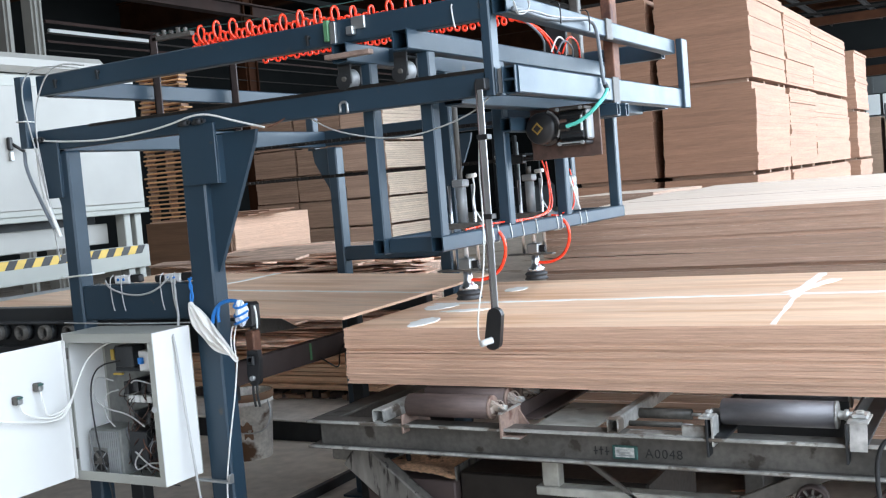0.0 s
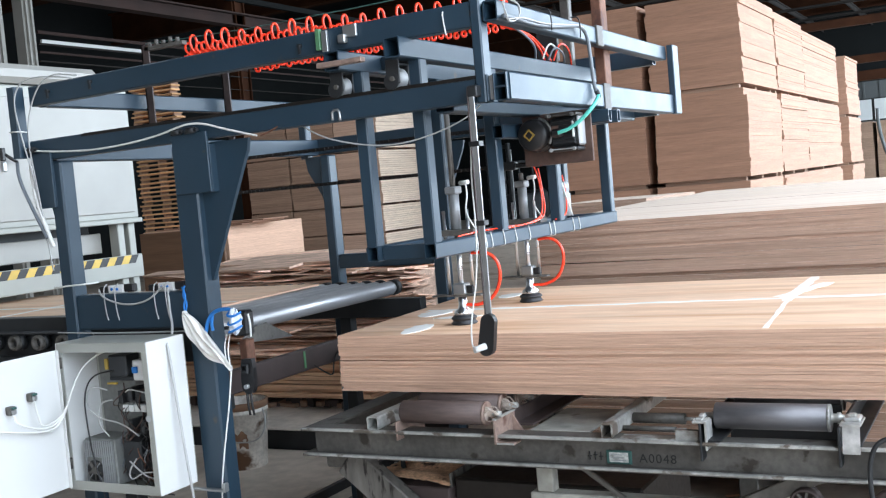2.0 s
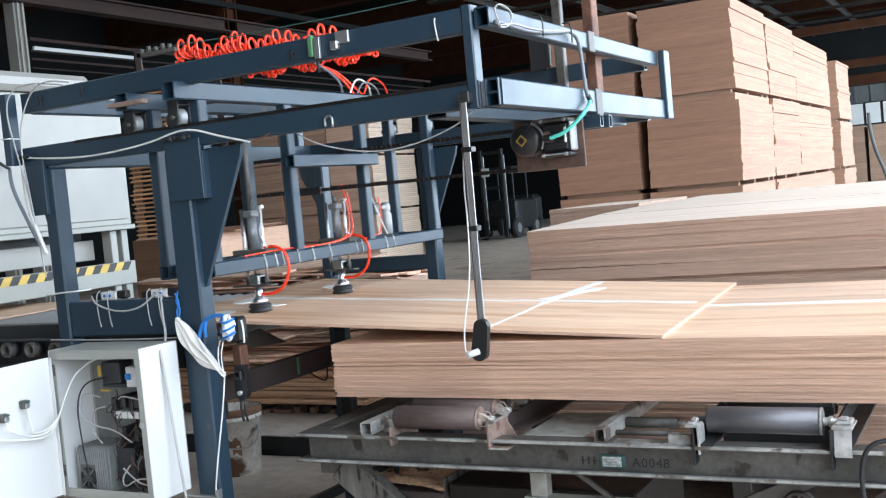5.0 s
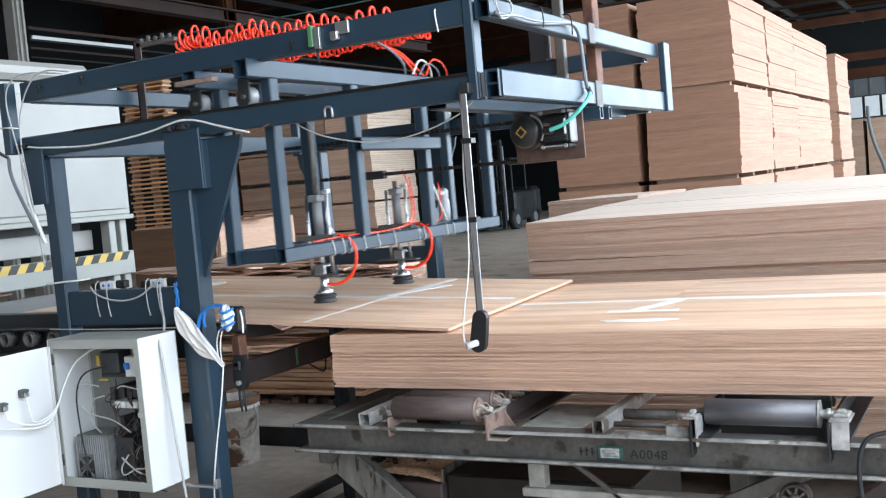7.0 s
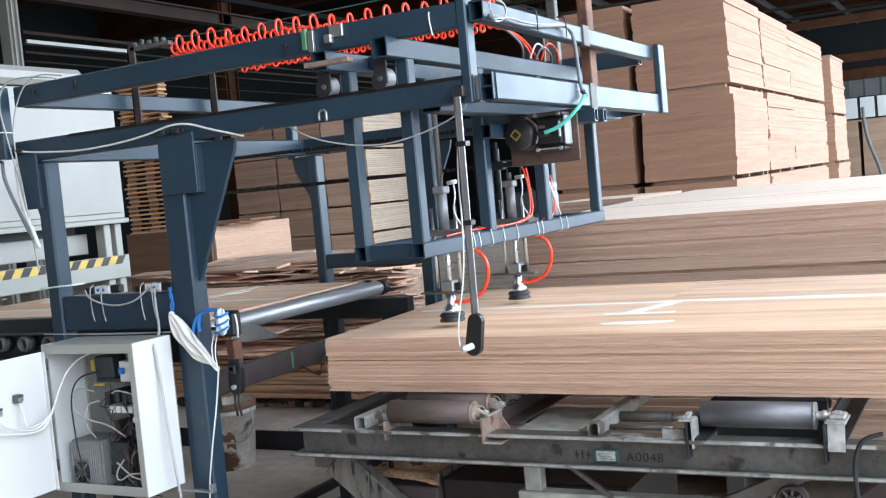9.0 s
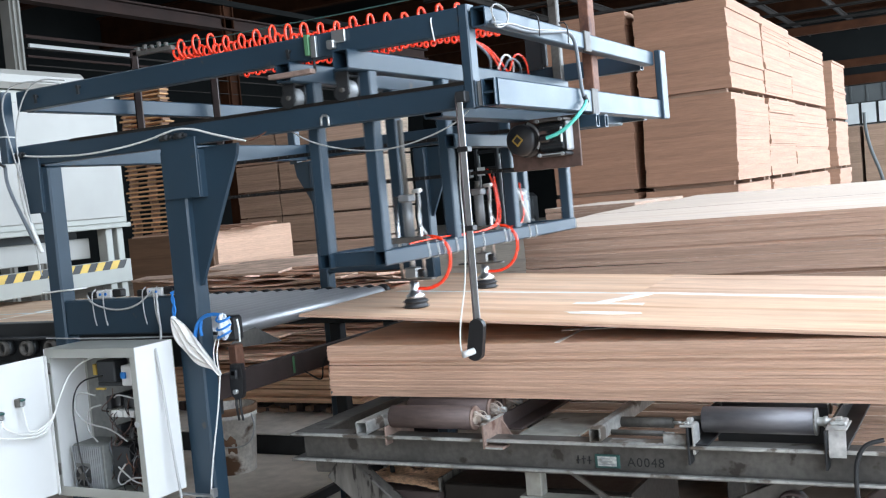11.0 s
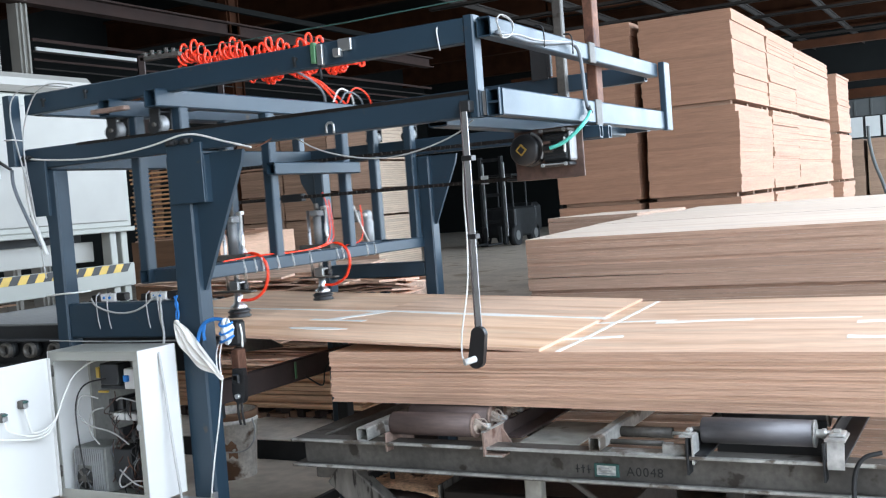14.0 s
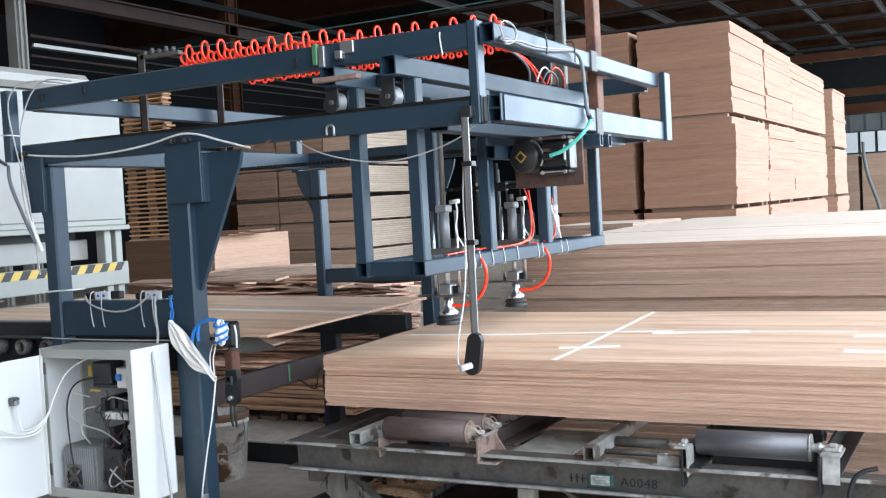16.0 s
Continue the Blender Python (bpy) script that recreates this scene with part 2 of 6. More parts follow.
PINK_STEEL = material("rust_bloomed_angle_iron", (0.27, 0.19, 0.155), 0.6, 0.2, vary=0.3, scale=9, grain=0.2, bump=0.2, spots=(0.14, 0.07, 0.05), spot_at=0.6)
ROLLER_WORN = material("worn_brown_roller", (0.115, 0.082, 0.073), 0.62, 0.4, vary=0.25, scale=7, stretch=(0.4, 2, 2), grain=0.15, bump=0.1)
ROLLER = material("grey_steel_roller", (0.145, 0.14, 0.145), 0.5, 0.6, vary=0.3, scale=6, stretch=(0.5, 2, 2), grain=0.1, bump=0.05)
CHROME = material("bright_steel", (0.66, 0.67, 0.69), 0.3, 1.0, vary=0.06, scale=6, stretch=(2, 0.4, 2))
ALU = material("grey_aluminium", (0.45, 0.46, 0.46), 0.35, 0.8, vary=0.12, scale=8)
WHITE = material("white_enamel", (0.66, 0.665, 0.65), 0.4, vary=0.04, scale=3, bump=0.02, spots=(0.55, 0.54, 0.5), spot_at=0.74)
ENAMEL = material("pale_grey_enamel", (0.32, 0.312, 0.285), 0.4, vary=0.07, scale=3, spots=(0.33, 0.33, 0.31), spot_at=0.74)
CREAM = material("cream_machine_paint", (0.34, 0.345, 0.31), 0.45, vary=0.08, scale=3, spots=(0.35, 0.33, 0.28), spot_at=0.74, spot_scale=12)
SAWDUST = material("oily_sawdust", (0.56, 0.34, 0.20), 0.9, vary=0.25, scale=12, grain=0.3, grain_scale=90, bump=0.6, bump_scale=90, spots=(0.07, 0.035, 0.02), spot_at=0.6, spot_scale=14)
# pale copy for east-facing board ends, with the daylight put into the colour
DAYLIT_ENDS = material("daylit_board_ends", (0.74, 0.60, 0.47), 0.75, vary=0.1, scale=2, stretch=(0.7, 0.7, 20), grain=0.15, grain_scale=12, bump=0.2, bump_scale=40, per_object=0.06)
BLACK = material("black_plastic", (0.012, 0.012, 0.013), 0.4, vary=0.2, scale=10)
RUBBER = material("black_rubber", (0.015, 0.016, 0.018), 0.55, vary=0.2, scale=20)
RED = material("red_air_hose", (0.93, 0.052, 0.016), 0.28, vary=0.08, scale=15)
TEAL = material("teal_cable", (0.10, 0.55, 0.45), 0.4, vary=0.08)
FILM = material("clear_wrapping_film", (0.62, 0.68, 0.74), 0.18, vary=0.3, scale=40, coat=0.4)
WCABLE = material("white_cable", (0.70, 0.70, 0.67), 0.45, vary=0.08)
GCABLE = material("grey_cable", (0.14, 0.16, 0.18), 0.45, vary=0.08)
BLUE_CLOTH = material("blue_strap", (0.02, 0.19, 0.56), 0.7, vary=0.15, bump=0.2)
YELLOW = material("yellow_paint", (0.62, 0.42, 0.08), 0.5, vary=0.15, scale=8)
GREEN = material("green_label", (0.08, 0.21, 0.10), 0.5, vary=0.1)
DKGREEN = material("dark_green_plate", (0.03, 0.09, 0.08), 0.5, vary=0.1)
GREASE_SHADE = material("grease_and_shade_black", (0.016, 0.013, 0.011), 0.45, 0.3, vary=0.3, scale=20)
OCHRE = material("dull_ochre_badge", (0.30, 0.19, 0.035), 0.5, vary=0.1)
INK = material("black_ink", (0.02, 0.02, 0.02), 0.8, vary=0.1)
COPPER = material("brown_wiring", (0.07, 0.035, 0.026), 0.6, vary=0.3, scale=30)
CONCRETE = material("dusty_concrete", (0.52, 0.455, 0.385), 0.6, vary=0.22, scale=1.1, grain=0.14, grain_scale=14, bump=0.25, bump_scale=30, spots=(0.33, 0.265, 0.195), spot_at=0.58, spot_scale=1.1)
PALE_CONCRETE = material("pale_worn_concrete", (0.66, 0.62, 0.56), 0.6, vary=0.15, scale=2.0, grain=0.14, grain_scale=14, bump=0.2, bump_scale=30, spots=(0.46, 0.40, 0.33), spot_at=0.64, spot_scale=3)
# roof, purlin and beam colours are near black: the hall's shade is put in
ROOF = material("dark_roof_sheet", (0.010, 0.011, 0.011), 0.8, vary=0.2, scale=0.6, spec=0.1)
PURLIN = material("shade_dark_purlin", (0.022, 0.019, 0.017), 0.7, vary=0.2, scale=2, spec=0.2)
THIN_WIRE = material("grey_white_cable", (0.42, 0.42, 0.41), 0.5, vary=0.1)
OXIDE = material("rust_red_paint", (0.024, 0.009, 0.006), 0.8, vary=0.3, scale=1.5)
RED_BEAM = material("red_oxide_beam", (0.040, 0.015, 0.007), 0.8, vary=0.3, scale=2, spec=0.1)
# cladding almost black, so the dimness of the hall sits in its colour
WALL = material("shade_dark_cladding", (0.009, 0.010, 0.010), 0.8, vary=0.15, scale=0.8, spec=0.1)
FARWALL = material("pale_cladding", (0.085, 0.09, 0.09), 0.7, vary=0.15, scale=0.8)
VENEER = material("veneer_face_warm", (0.76, 0.525, 0.375), 0.5, vary=0.14, scale=2.2, stretch=(0.5, 5, 5), grain=0.14, grain_scale=22, bump=0.05, spots=(0.54, 0.29, 0.16), spot_at=0.48, spot_soft=0.30, spot_scale=3.4)
BUCKET = material("dirty_white_plastic", (0.60, 0.57, 0.52), 0.5, vary=0.2, scale=9, grain=0.15, spots=(0.11, 0.055, 0.028), spot_at=0.545, spot_scale=5)
TAN = material("tan_board", (0.50, 0.33, 0.24), 0.8, vary=0.14, scale=2, stretch=(0.6, 0.6, 24), grain=0.12, grain_scale=10, bump=0.15, per_object=0.06)
CONV = material("polished_conveyor_roller", (0.44, 0.445, 0.46), 0.40, 0.65, vary=0.05, scale=6, stretch=(2, 0.5, 2))
BROWN_SHEET = material("dark_brown_sheet", (0.17, 0.092, 0.052), 0.7, vary=0.18, scale=2, stretch=(0.5, 0.5, 8), grain=0.1, grain_scale=9)
SLAT = material("pine_sticker", (0.66, 0.37, 0.18), 0.7, vary=0.18, scale=5, stretch=(0.4, 2, 2), per_object=0.2)

# ---------------------------------------------------------------- hall
def hall():
    ground = part("ground", Mesh().box(-60, 60, -60, 90, -0.3, 0.0), CONCRETE)
    tagged(ground, "dusty grey-brown concrete factory floor", "floor", kind="structure")
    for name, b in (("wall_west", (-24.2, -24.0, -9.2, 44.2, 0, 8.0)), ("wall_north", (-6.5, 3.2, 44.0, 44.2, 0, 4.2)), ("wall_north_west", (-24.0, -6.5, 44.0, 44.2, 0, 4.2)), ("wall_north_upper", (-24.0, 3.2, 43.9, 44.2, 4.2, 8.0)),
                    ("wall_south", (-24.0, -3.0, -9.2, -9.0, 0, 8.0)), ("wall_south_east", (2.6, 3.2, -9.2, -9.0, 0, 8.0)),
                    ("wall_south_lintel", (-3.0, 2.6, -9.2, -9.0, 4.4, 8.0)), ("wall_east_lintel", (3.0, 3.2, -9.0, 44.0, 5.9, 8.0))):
        # one north wall in two tones: lit east part paler, unlit rest near black
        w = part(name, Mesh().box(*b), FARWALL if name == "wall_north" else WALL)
        tagged(w, "corrugated cladding wall with the hall's dimness in its colour", "wall", kind="structure")
        if name in ("wall_west", "wall_north"):
            for i in range(0, 64):
                if name == "wall_north" and i % 4 == 0:
                    x = -6.3 + i * 0.15
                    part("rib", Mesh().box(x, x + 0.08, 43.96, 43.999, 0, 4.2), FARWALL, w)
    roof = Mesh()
    # open along the assumed strip of skylights
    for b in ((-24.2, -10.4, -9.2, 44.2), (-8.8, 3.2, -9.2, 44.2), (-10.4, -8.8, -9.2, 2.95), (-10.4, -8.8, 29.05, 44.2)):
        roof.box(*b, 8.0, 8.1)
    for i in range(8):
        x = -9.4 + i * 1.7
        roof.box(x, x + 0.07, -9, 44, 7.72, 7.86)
    tagged(part("ceiling", roof, ROOF), "sheet-metal roof over purlins, near-black for shade", "ceiling", kind="structure")
    lights = thing("window_2", "assumed strip of translucent skylight panes, out of view in the roof", "skylight", kind="structure")
    for i in range(13):
        part("pane", Mesh().box(-10.4, -8.8, 3.0 + 2 * i, 4.96 + 2 * i, 8.02, 8.03, 0.002), WHITE, lights)
    for i in range(9):
        y = -6 + i * 6.0
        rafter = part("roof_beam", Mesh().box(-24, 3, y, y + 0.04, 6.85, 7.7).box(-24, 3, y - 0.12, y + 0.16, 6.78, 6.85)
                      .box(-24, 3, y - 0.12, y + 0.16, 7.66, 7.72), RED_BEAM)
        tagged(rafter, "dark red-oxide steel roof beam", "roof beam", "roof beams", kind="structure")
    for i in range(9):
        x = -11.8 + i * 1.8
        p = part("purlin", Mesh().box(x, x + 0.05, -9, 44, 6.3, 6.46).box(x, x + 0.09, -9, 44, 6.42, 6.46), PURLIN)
        tagged(p, "steel roof purlin, near-black for shade", "purlin", "purlins", kind="structure")
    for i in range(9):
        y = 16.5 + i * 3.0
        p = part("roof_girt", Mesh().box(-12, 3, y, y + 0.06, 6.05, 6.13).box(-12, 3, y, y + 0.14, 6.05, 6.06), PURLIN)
        tagged(p, "thin steel girt under the roof, near-black for shade", "girt", "girts", kind="structure")


hall()

# ---------------------------------------------------------------- gantry of the sheet feeder
Y0, Y1 = 2.53, 4.17          # outer faces of the two sides
XE, XW = -1.16, -2.97        # east and west ends


def leg(parent, x0, x1, ya, yb, flare, reach, tip, pad):
    """A square-tube leg with a gusset plate at its middle depth that flares to +x or -x, and a pad plate at its head."""
    post = part("leg", Mesh().box(x0, x1, ya, yb, 0.012, 1.668, 0.006), BLUE, parent)
    ym = (ya + yb) / 2
    if flare > 0:
        poly = [(1.666, x1 - 0.01), (1.666, x1 + reach), (1.63, x1 + reach - 0.008), (tip, x1 + 0.006), (tip, x1 - 0.01)]
    else:
        poly = [(1.666, x0 + 0.01), (tip, x0 + 0.01), (tip, x0 - 0.004), (tip + 0.06, x0 - 0.02), (1.60, x0 - reach + 0.01), (1.666, x0 - reach)]
    part("gusset", Mesh().prism(poly, 1, ym - 0.007, ym + 0.007), BLUE, post)
    if pad:
        py = (ya - 0.012, ya - 0.001) if ya < 3 else (yb + 0.001, yb + 0.012)
        part("pad_plate", Mesh().box(pad[0], pad[1], py[0], py[1], 1.512, 1.70, 0.002), BLUE, post)
        part("pad_edge", Mesh().box(pad[1] - 0.012, pad[1], min(py[1], ya), max(py[1], ya) + 0.03, 1.512, 1.66, 0.001), BLUE, post)
    part("foot_plate", Mesh().box(x0 - 0.05, x1 + 0.05, ya - 0.04, yb + 0.04, 0, 0.012, 0.002), BLUE, post)
    return post


def gantry():
    g = thing("sheet_feeder_gantry", "blue-grey painted square-tube steel gantry standing over the roller conveyor", "gantry")
    t = lambda name, *a: part(name, Mesh().tube(*a), BLUE, g)
    # the upper rails rise a little towards the east, and both end beams run out of square
    rise, out = pose(-2.95, 0, 1.864, 0, -0.40, 0), pose(-1.154, Y0, 0, 0, 0, 0.62)
    for ya, yb in ((Y0, Y0 + 0.04), (Y1 - 0.04, Y1)):
        t("lower_rail", 0, XW, -1.249, ya, yb, 1.676, 1.747)
        part("upper_rail", Mesh().tube(0, 0, 1.702, ya, yb, 0.0, 0.068, m=rise), BLUE, g)
    t("corner_post", 2, 1.675, 1.948, -1.248, -1.2185, Y0 - 0.003, Y0 + 0.043)
    t("corner_post", 2, 1.66, 1.932, XW - 0.03, XW + 0.012, Y1 - 0.043, Y1 + 0.003)
    part("lower_end_beam", Mesh().tube(1, 0.015, Y1 - Y0 - 0.06, 1.674, 1.748, -0.044, 0.0, m=out), BLUE, g)
    for x in (-1.2175, -1.198, -1.162):
        part("end_strip", Mesh().box(x, x + 0.004, Y0 - 0.001, Y0 + 0.0149, 1.676, 1.747, 0.001), BLUE, g)
    part("end_strip", Mesh().box(-1.194, -1.162, Y0 + 0.003, Y0 + 0.0149, 1.708, 1.714, 0.001), BLUE, g)
    part("end_web", Mesh().box(-1.213, -1.199, Y0 + 0.010, Y0 + 0.040, 1.68, 1.744, 0.001), ALU, g, "bare bright steel web at the beam end")
    part("upper_end_beam", Mesh().tube(1, 0.005, Y1 - Y0 - 0.06, 1.884, 1.938, -0.058, -0.016, m=out), BLUE, g)
    part("end_post", Mesh().box(-1.184, -1.159, Y1 - 0.062, Y1 + 0.012, 1.672, 1.942, 0.003), BLUE, g)
    t("lower_end_beam", 1, Y0 + 0.041, Y1 - 0.041, 1.67, 1.744, -2.945, -2.895)
    part("corner_post", Mesh().tube(2, 1.69, 1.932, -3.010, -2.971, Y0 - 0.044, Y0 - 0.001), BLUE, g)
    part("cable_tie", Mesh().rope([(-3.012, Y0 - 0.046, 1.782), (-2.969, Y0 - 0.046, 1.78), (-2.968, Y0 - 0.002, 1.778)], 0.0025, 6, 0), WCABLE, g)
    t("upper_end_beam", 1, Y0 + 0.041, Y1 - 0.041, 1.862, 1.92, -2.955, -2.915)
    t("motor_cross_beam", 1, Y0 + 0.041, Y1 - 0.041, 1.664, 1.70, -1.40, -1.34)
    leg(g, -2.338, -2.245, Y0, Y0 + 0.066, 1, 0.198, 1.235, (-2.32, -2.178))
    leg(g, -2.895, -2.836, Y0, Y0 + 0.062, -1, 0.062, 1.42, (-2.962, -2.866))
    leg(g, -2.312, -2.252, Y1 - 0.065, Y1, 1, 0.13, 1.36, None)
    leg(g, -2.878, -2.826, Y1 - 0.065, Y1, -1, 0.10, 1.42, None)
    part("leg_tie", Mesh().box(-2.836, -2.338, Y0 + 0.006, Y0 + 0.06, 1.088, 1.206, 0.005), BLUE, g)
    part("leg_tie", Mesh().box(-2.826, -2.312, Y1 - 0.06, Y1 - 0.006, 1.13, 1.196, 0.005), BLUE, g)
    for x, y, top in ((-2.885, 3.02, 2.10), (-2.885, 3.47, 2.03)):
        part("hose_post", Mesh().box(x, x + 0.035, y, y + 0.006, 1.745, top).box(x, x + 0.006, y, y + 0.035, 1.745, top), DKRUST, g, "brown steel angle post")
    part("guide_wire", Mesh().rope([(-2.87, 3.03, 2.105), (-2.3, 3.13, 2.105), (-1.16, 3.33, 2.165)], 0.0022, 6, 1), DKGREEN, g, "thin green wire that carries the coils")
    part("hose_bracket", Mesh().box(-2.87, -2.68, 3.02, 3.045, 2.078, 2.092), STEEL, g, "grey bracket with air fittings")
    for k in range(5):
        part("air_fitting", Mesh().cyl((-2.85 + k * 0.035, 3.03, 2.092), (-2.85 + k * 0.035, 3.03, 2.108 + 0.006 * (k % 2)), 0.008, 10), STEEL, g)
    # tall posts at the east end
    part("tall_post", Mesh().box(-1.262, -1.226, 3.50, 3.56, 1.676, 2.9, 0.003), RUST, g, "rust-brown steel post")
    part("post_clamp", Mesh().box(-1.168, -1.1585, 3.285, 3.345, 1.668, 1.753, 0.002), STEEL, g, "dull steel strap over the end beam")
    part("post_clamp", Mesh().box(-1.185, -1.1725, 3.30, 3.355, 1.876, 1.944, 0.002), STEEL, g, "dull steel strap over the end beam")
    part("tall_post", Mesh().tube(2, 1.745, 2.9, -1.612, -1.572, 4.10, 4.135), STEEL, g, "grey steel post")
    part("hanging_plate", Mesh().box(-1.72, -1.645, 4.09, 4.10, 1.932, 2.10, 0.002).box(-1.645, -1.628, 4.085, 4.105, 1.94, 2.10, 0.002), DARK_STEEL, g, "dark plate hung beside the post")
    for y in (3.25, 3.335):
        t("bracket_stub", 0, -1.25, -1.14, y, y + 0.03, 1.625, 1.667)
    # motor
    part("motor_plate", Mesh().box(-1.41, -1.172, 3.172, 3.18, 1.504, 1.668, 0.002), PLATE, g, "rust-brown motor mounting plate")
    gx, gz = -1.343, 1.601
    gear = part("gearbox", Mesh().lathe((gx, 3.085, gz), (0, 1, 0), [(0, 0.001), (0, 0.034), (0.003, 0.038), (0.004, 0.046), (0.012, 0.0505), (0.035, 0.0505), (0.04, 0.045), (0.05, 0.045), (0.055, 0.055), (0.07, 0.055), (0.085, 0.047), (0.087, 0.0)], 32), BLACK, g, "black round gearbox")
    for q in range(6):
        a = 0.4 + 1.0472 * q
        part("flange_bolt", Mesh().cyl((gx + 0.05 * math.cos(a), 3.132, gz + 0.05 * math.sin(a)), (gx + 0.05 * math.cos(a), 3.142, gz + 0.05 * math.sin(a)), 0.005, 8), DARK_STEEL, gear)
    part("badge", Mesh().box(-0.014, 0.014, -0.002, 0, -0.014, 0.014, 0, pose(gx - 0.006, 3.0845, gz, 0, 45, 0)), OCHRE, gear, "dull yellow diamond badge")
    part("badge_centre", Mesh().box(-0.009, 0.009, -0.002, 0, -0.009, 0.009, 0, pose(gx - 0.006, 3.0832, gz, 0, 45, 0)), BLACK, gear)
    part("rim_clamp", Mesh().rope([(gx + 0.054 * math.cos(a), 3.125, gz + 0.054 * math.sin(a)) for a in (1.3, 1.0, 0.7, 0.4, 0.1, -0.3, -0.6)], 0.005), ALU, gear)
    mot = part("motor", Mesh().box(-1.292, -1.202, 3.118, 3.168, 1.556, 1.648, 0.008), DARK_STEEL, g, "dark finned electric motor")
    for k in range(7):
        part("fin", Mesh().box(-1.285, -1.21, 3.110, 3.119, 1.566 + k * 0.0115, 1.5695 + k * 0.0115, 0.001), DARK_STEEL, mot)
    part("end_cover", Mesh().box(-1.202, -1.190, 3.116, 3.168, 1.556, 1.650, 0.005), CYL, mot)
    part("end_window", Mesh().box(-1.2135, -1.2055, 3.106, 3.1105, 1.583, 1.632, 0.003), WHITE, mot)
    part("motor_foot", Mesh().box(-1.30, -1.195, 3.106, 3.17, 1.541, 1.553, 0.004), DARK_STEEL, mot)
    part("motor_foot", Mesh().box(-1.30, -1.195, 3.106, 3.17, 1.651, 1.660, 0.002), STEEL, mot)
    part("wear_mark", Mesh().box(-1.29, -1.205, 3.1035, 3.1058, 1.546, 1.5505, 0.001), CYL, mot)
    for x in (-1.285, -1.208):
        for z in (1.547, 1.655):
            part("bolt", Mesh().cyl((x, 3.098, z), (x, 3.108, z), 0.006, 8), CYL, mot)
    part("terminal_box", Mesh().box(-1.278, -1.242, 3.084, 3.112, 1.586, 1.612, 0.006), BLACK, mot)
    part("terminal_lid", Mesh().box(-1.272, -1.248, 3.082, 3.0838, 1.612, 1.622, 0.002), PLATE, mot)
    part("bearing_plate", Mesh().box(-1.46, -1.25, 3.20, 3.32, 1.505, 1.515, 0.002).box(-1.44, -1.41, 3.25, 3.29, 1.515, 1.665, 0.002), DARK_STEEL, g)
    # chain
    for z in (1.648, 1.516):
        links, pins = Mesh(), Mesh()
        n = 72
        for k in range(n):
            x = -2.86 + k * 0.0203
            o = 0.004 if k % 2 else 0.008
            links.box(x - 0.012, x + 0.012, 3.30 - o - 0.002, 3.30 - o, z - 0.0062, z + 0.0062).box(x - 0.012, x + 0.012, 3.30 + o, 3.30 + o + 0.002, z - 0.0062, z + 0.0062)
            pins.cyl((x + 0.0101, 3.286, z), (x + 0.0101, 3.314, z), 0.0055, 8)
        chain = part("drive_chain", links, GREASE_SHADE, g, "dark greasy roller chain")
        part("chain_core", pins, GREASE_SHADE, chain)
    part("sprocket", Mesh().cyl((-1.40, 3.285, 1.582), (-1.40, 3.315, 1.582), 0.066, 24), DARK_STEEL, g)
    part("sprocket", Mesh().cyl((-2.86, 3.285, 1.582), (-2.86, 3.315, 1.582), 0.066, 24), DARK_STEEL, g)
    # stop switches, clips and hooks on the front rails
    part("limit_switch", Mesh().box(-1.66, -1.635, Y0 - 0.02, Y0, 1.89, 1.915, 0.003).box(-1.645, -1.60, Y0 - 0.012, Y0 - 0.002, 1.905, 1.94, 0.002), ALU, g, "silver limit switch")
    part("limit_switch", Mesh().box(-1.738, -1.722, Y0 - 0.016, Y0 - 0.001, 1.882, 1.942, 0.002), GREEN, g, "green limit switch with a steel plate")
    part("switch_plate", Mesh().box(-1.719, -1.70, Y0 - 0.012, Y0 - 0.001, 1.875, 1.935, 0.001), ALU, g)
    part("switch_lever", Mesh().cyl((-1.712, Y0 - 0.01, 1.875), (-1.709, Y0 - 0.01, 1.835), 0.004, 8), DARK_STEEL, g)
    part("clip", Mesh().rope([(-1.709, Y0 - 0.006, 1.68), (-1.709, Y0 - 0.006, 1.708), (-1.684, Y0 - 0.006, 1.708), (-1.684, Y0 - 0.006, 1.677)], 0.004, 6, 1), ALU, g)
    for x, z in ((-2.85, 1.905), (-2.65, 1.911), (-1.80, 1.905)):
        part("pin", Mesh().cyl((x, Y0 - 0.014, z), (x, Y0, z), 0.006, 8).box(x - 0.004, x + 0.004, Y0 - 0.012, Y0 - 0.006, z - 0.024, z + 0.004), DARK_STEEL, g)
    for x, z in ((-2.955, 1.714), (-2.30, 1.706), (-2.242, 1.706)):
        part("valve", Mesh().cyl((x, Y0 - 0.022, z), (x + 0.03, Y0 - 0.022, z), 0.010, 12).cyl((x + 0.01, Y0 - 0.022, z), (x + 0.01, Y0, z), 0.007, 8).cyl((x + 0.03, Y0 - 0.022, z), (x + 0.042, Y0 - 0.022, z), 0.006, 8)
             .cyl((x - 0.008, Y0 - 0.022, z - 0.004), (x, Y0 - 0.022, z - 0.004), 0.0065, 8), DARK_STEEL, g)
    part("grime_strip", Mesh().box(-2.72, -1.23, Y0 - 0.0015, Y0 - 0.0002, 1.738, 1.7465), GREASE_SHADE, g, "black grease along the wheel track")
    part("grime_strip", Mesh().box(-2.72, -1.23, Y0 + 0.008, Y0 + 0.032, 1.7475, 1.749), GREASE_SHADE, g, "black grease along the wheel track")
    # sensor arm that hangs from the rail
    m = pose(-1.247, 0, 1.70, 0, 0.4, 0)
    arm = part("sensor_arm", Mesh().box(-0.011, 0.005, Y0 - 0.03, Y0 - 0.026, -0.60, 0.012, 0.001, m), ALU, g, "bright steel angle arm")
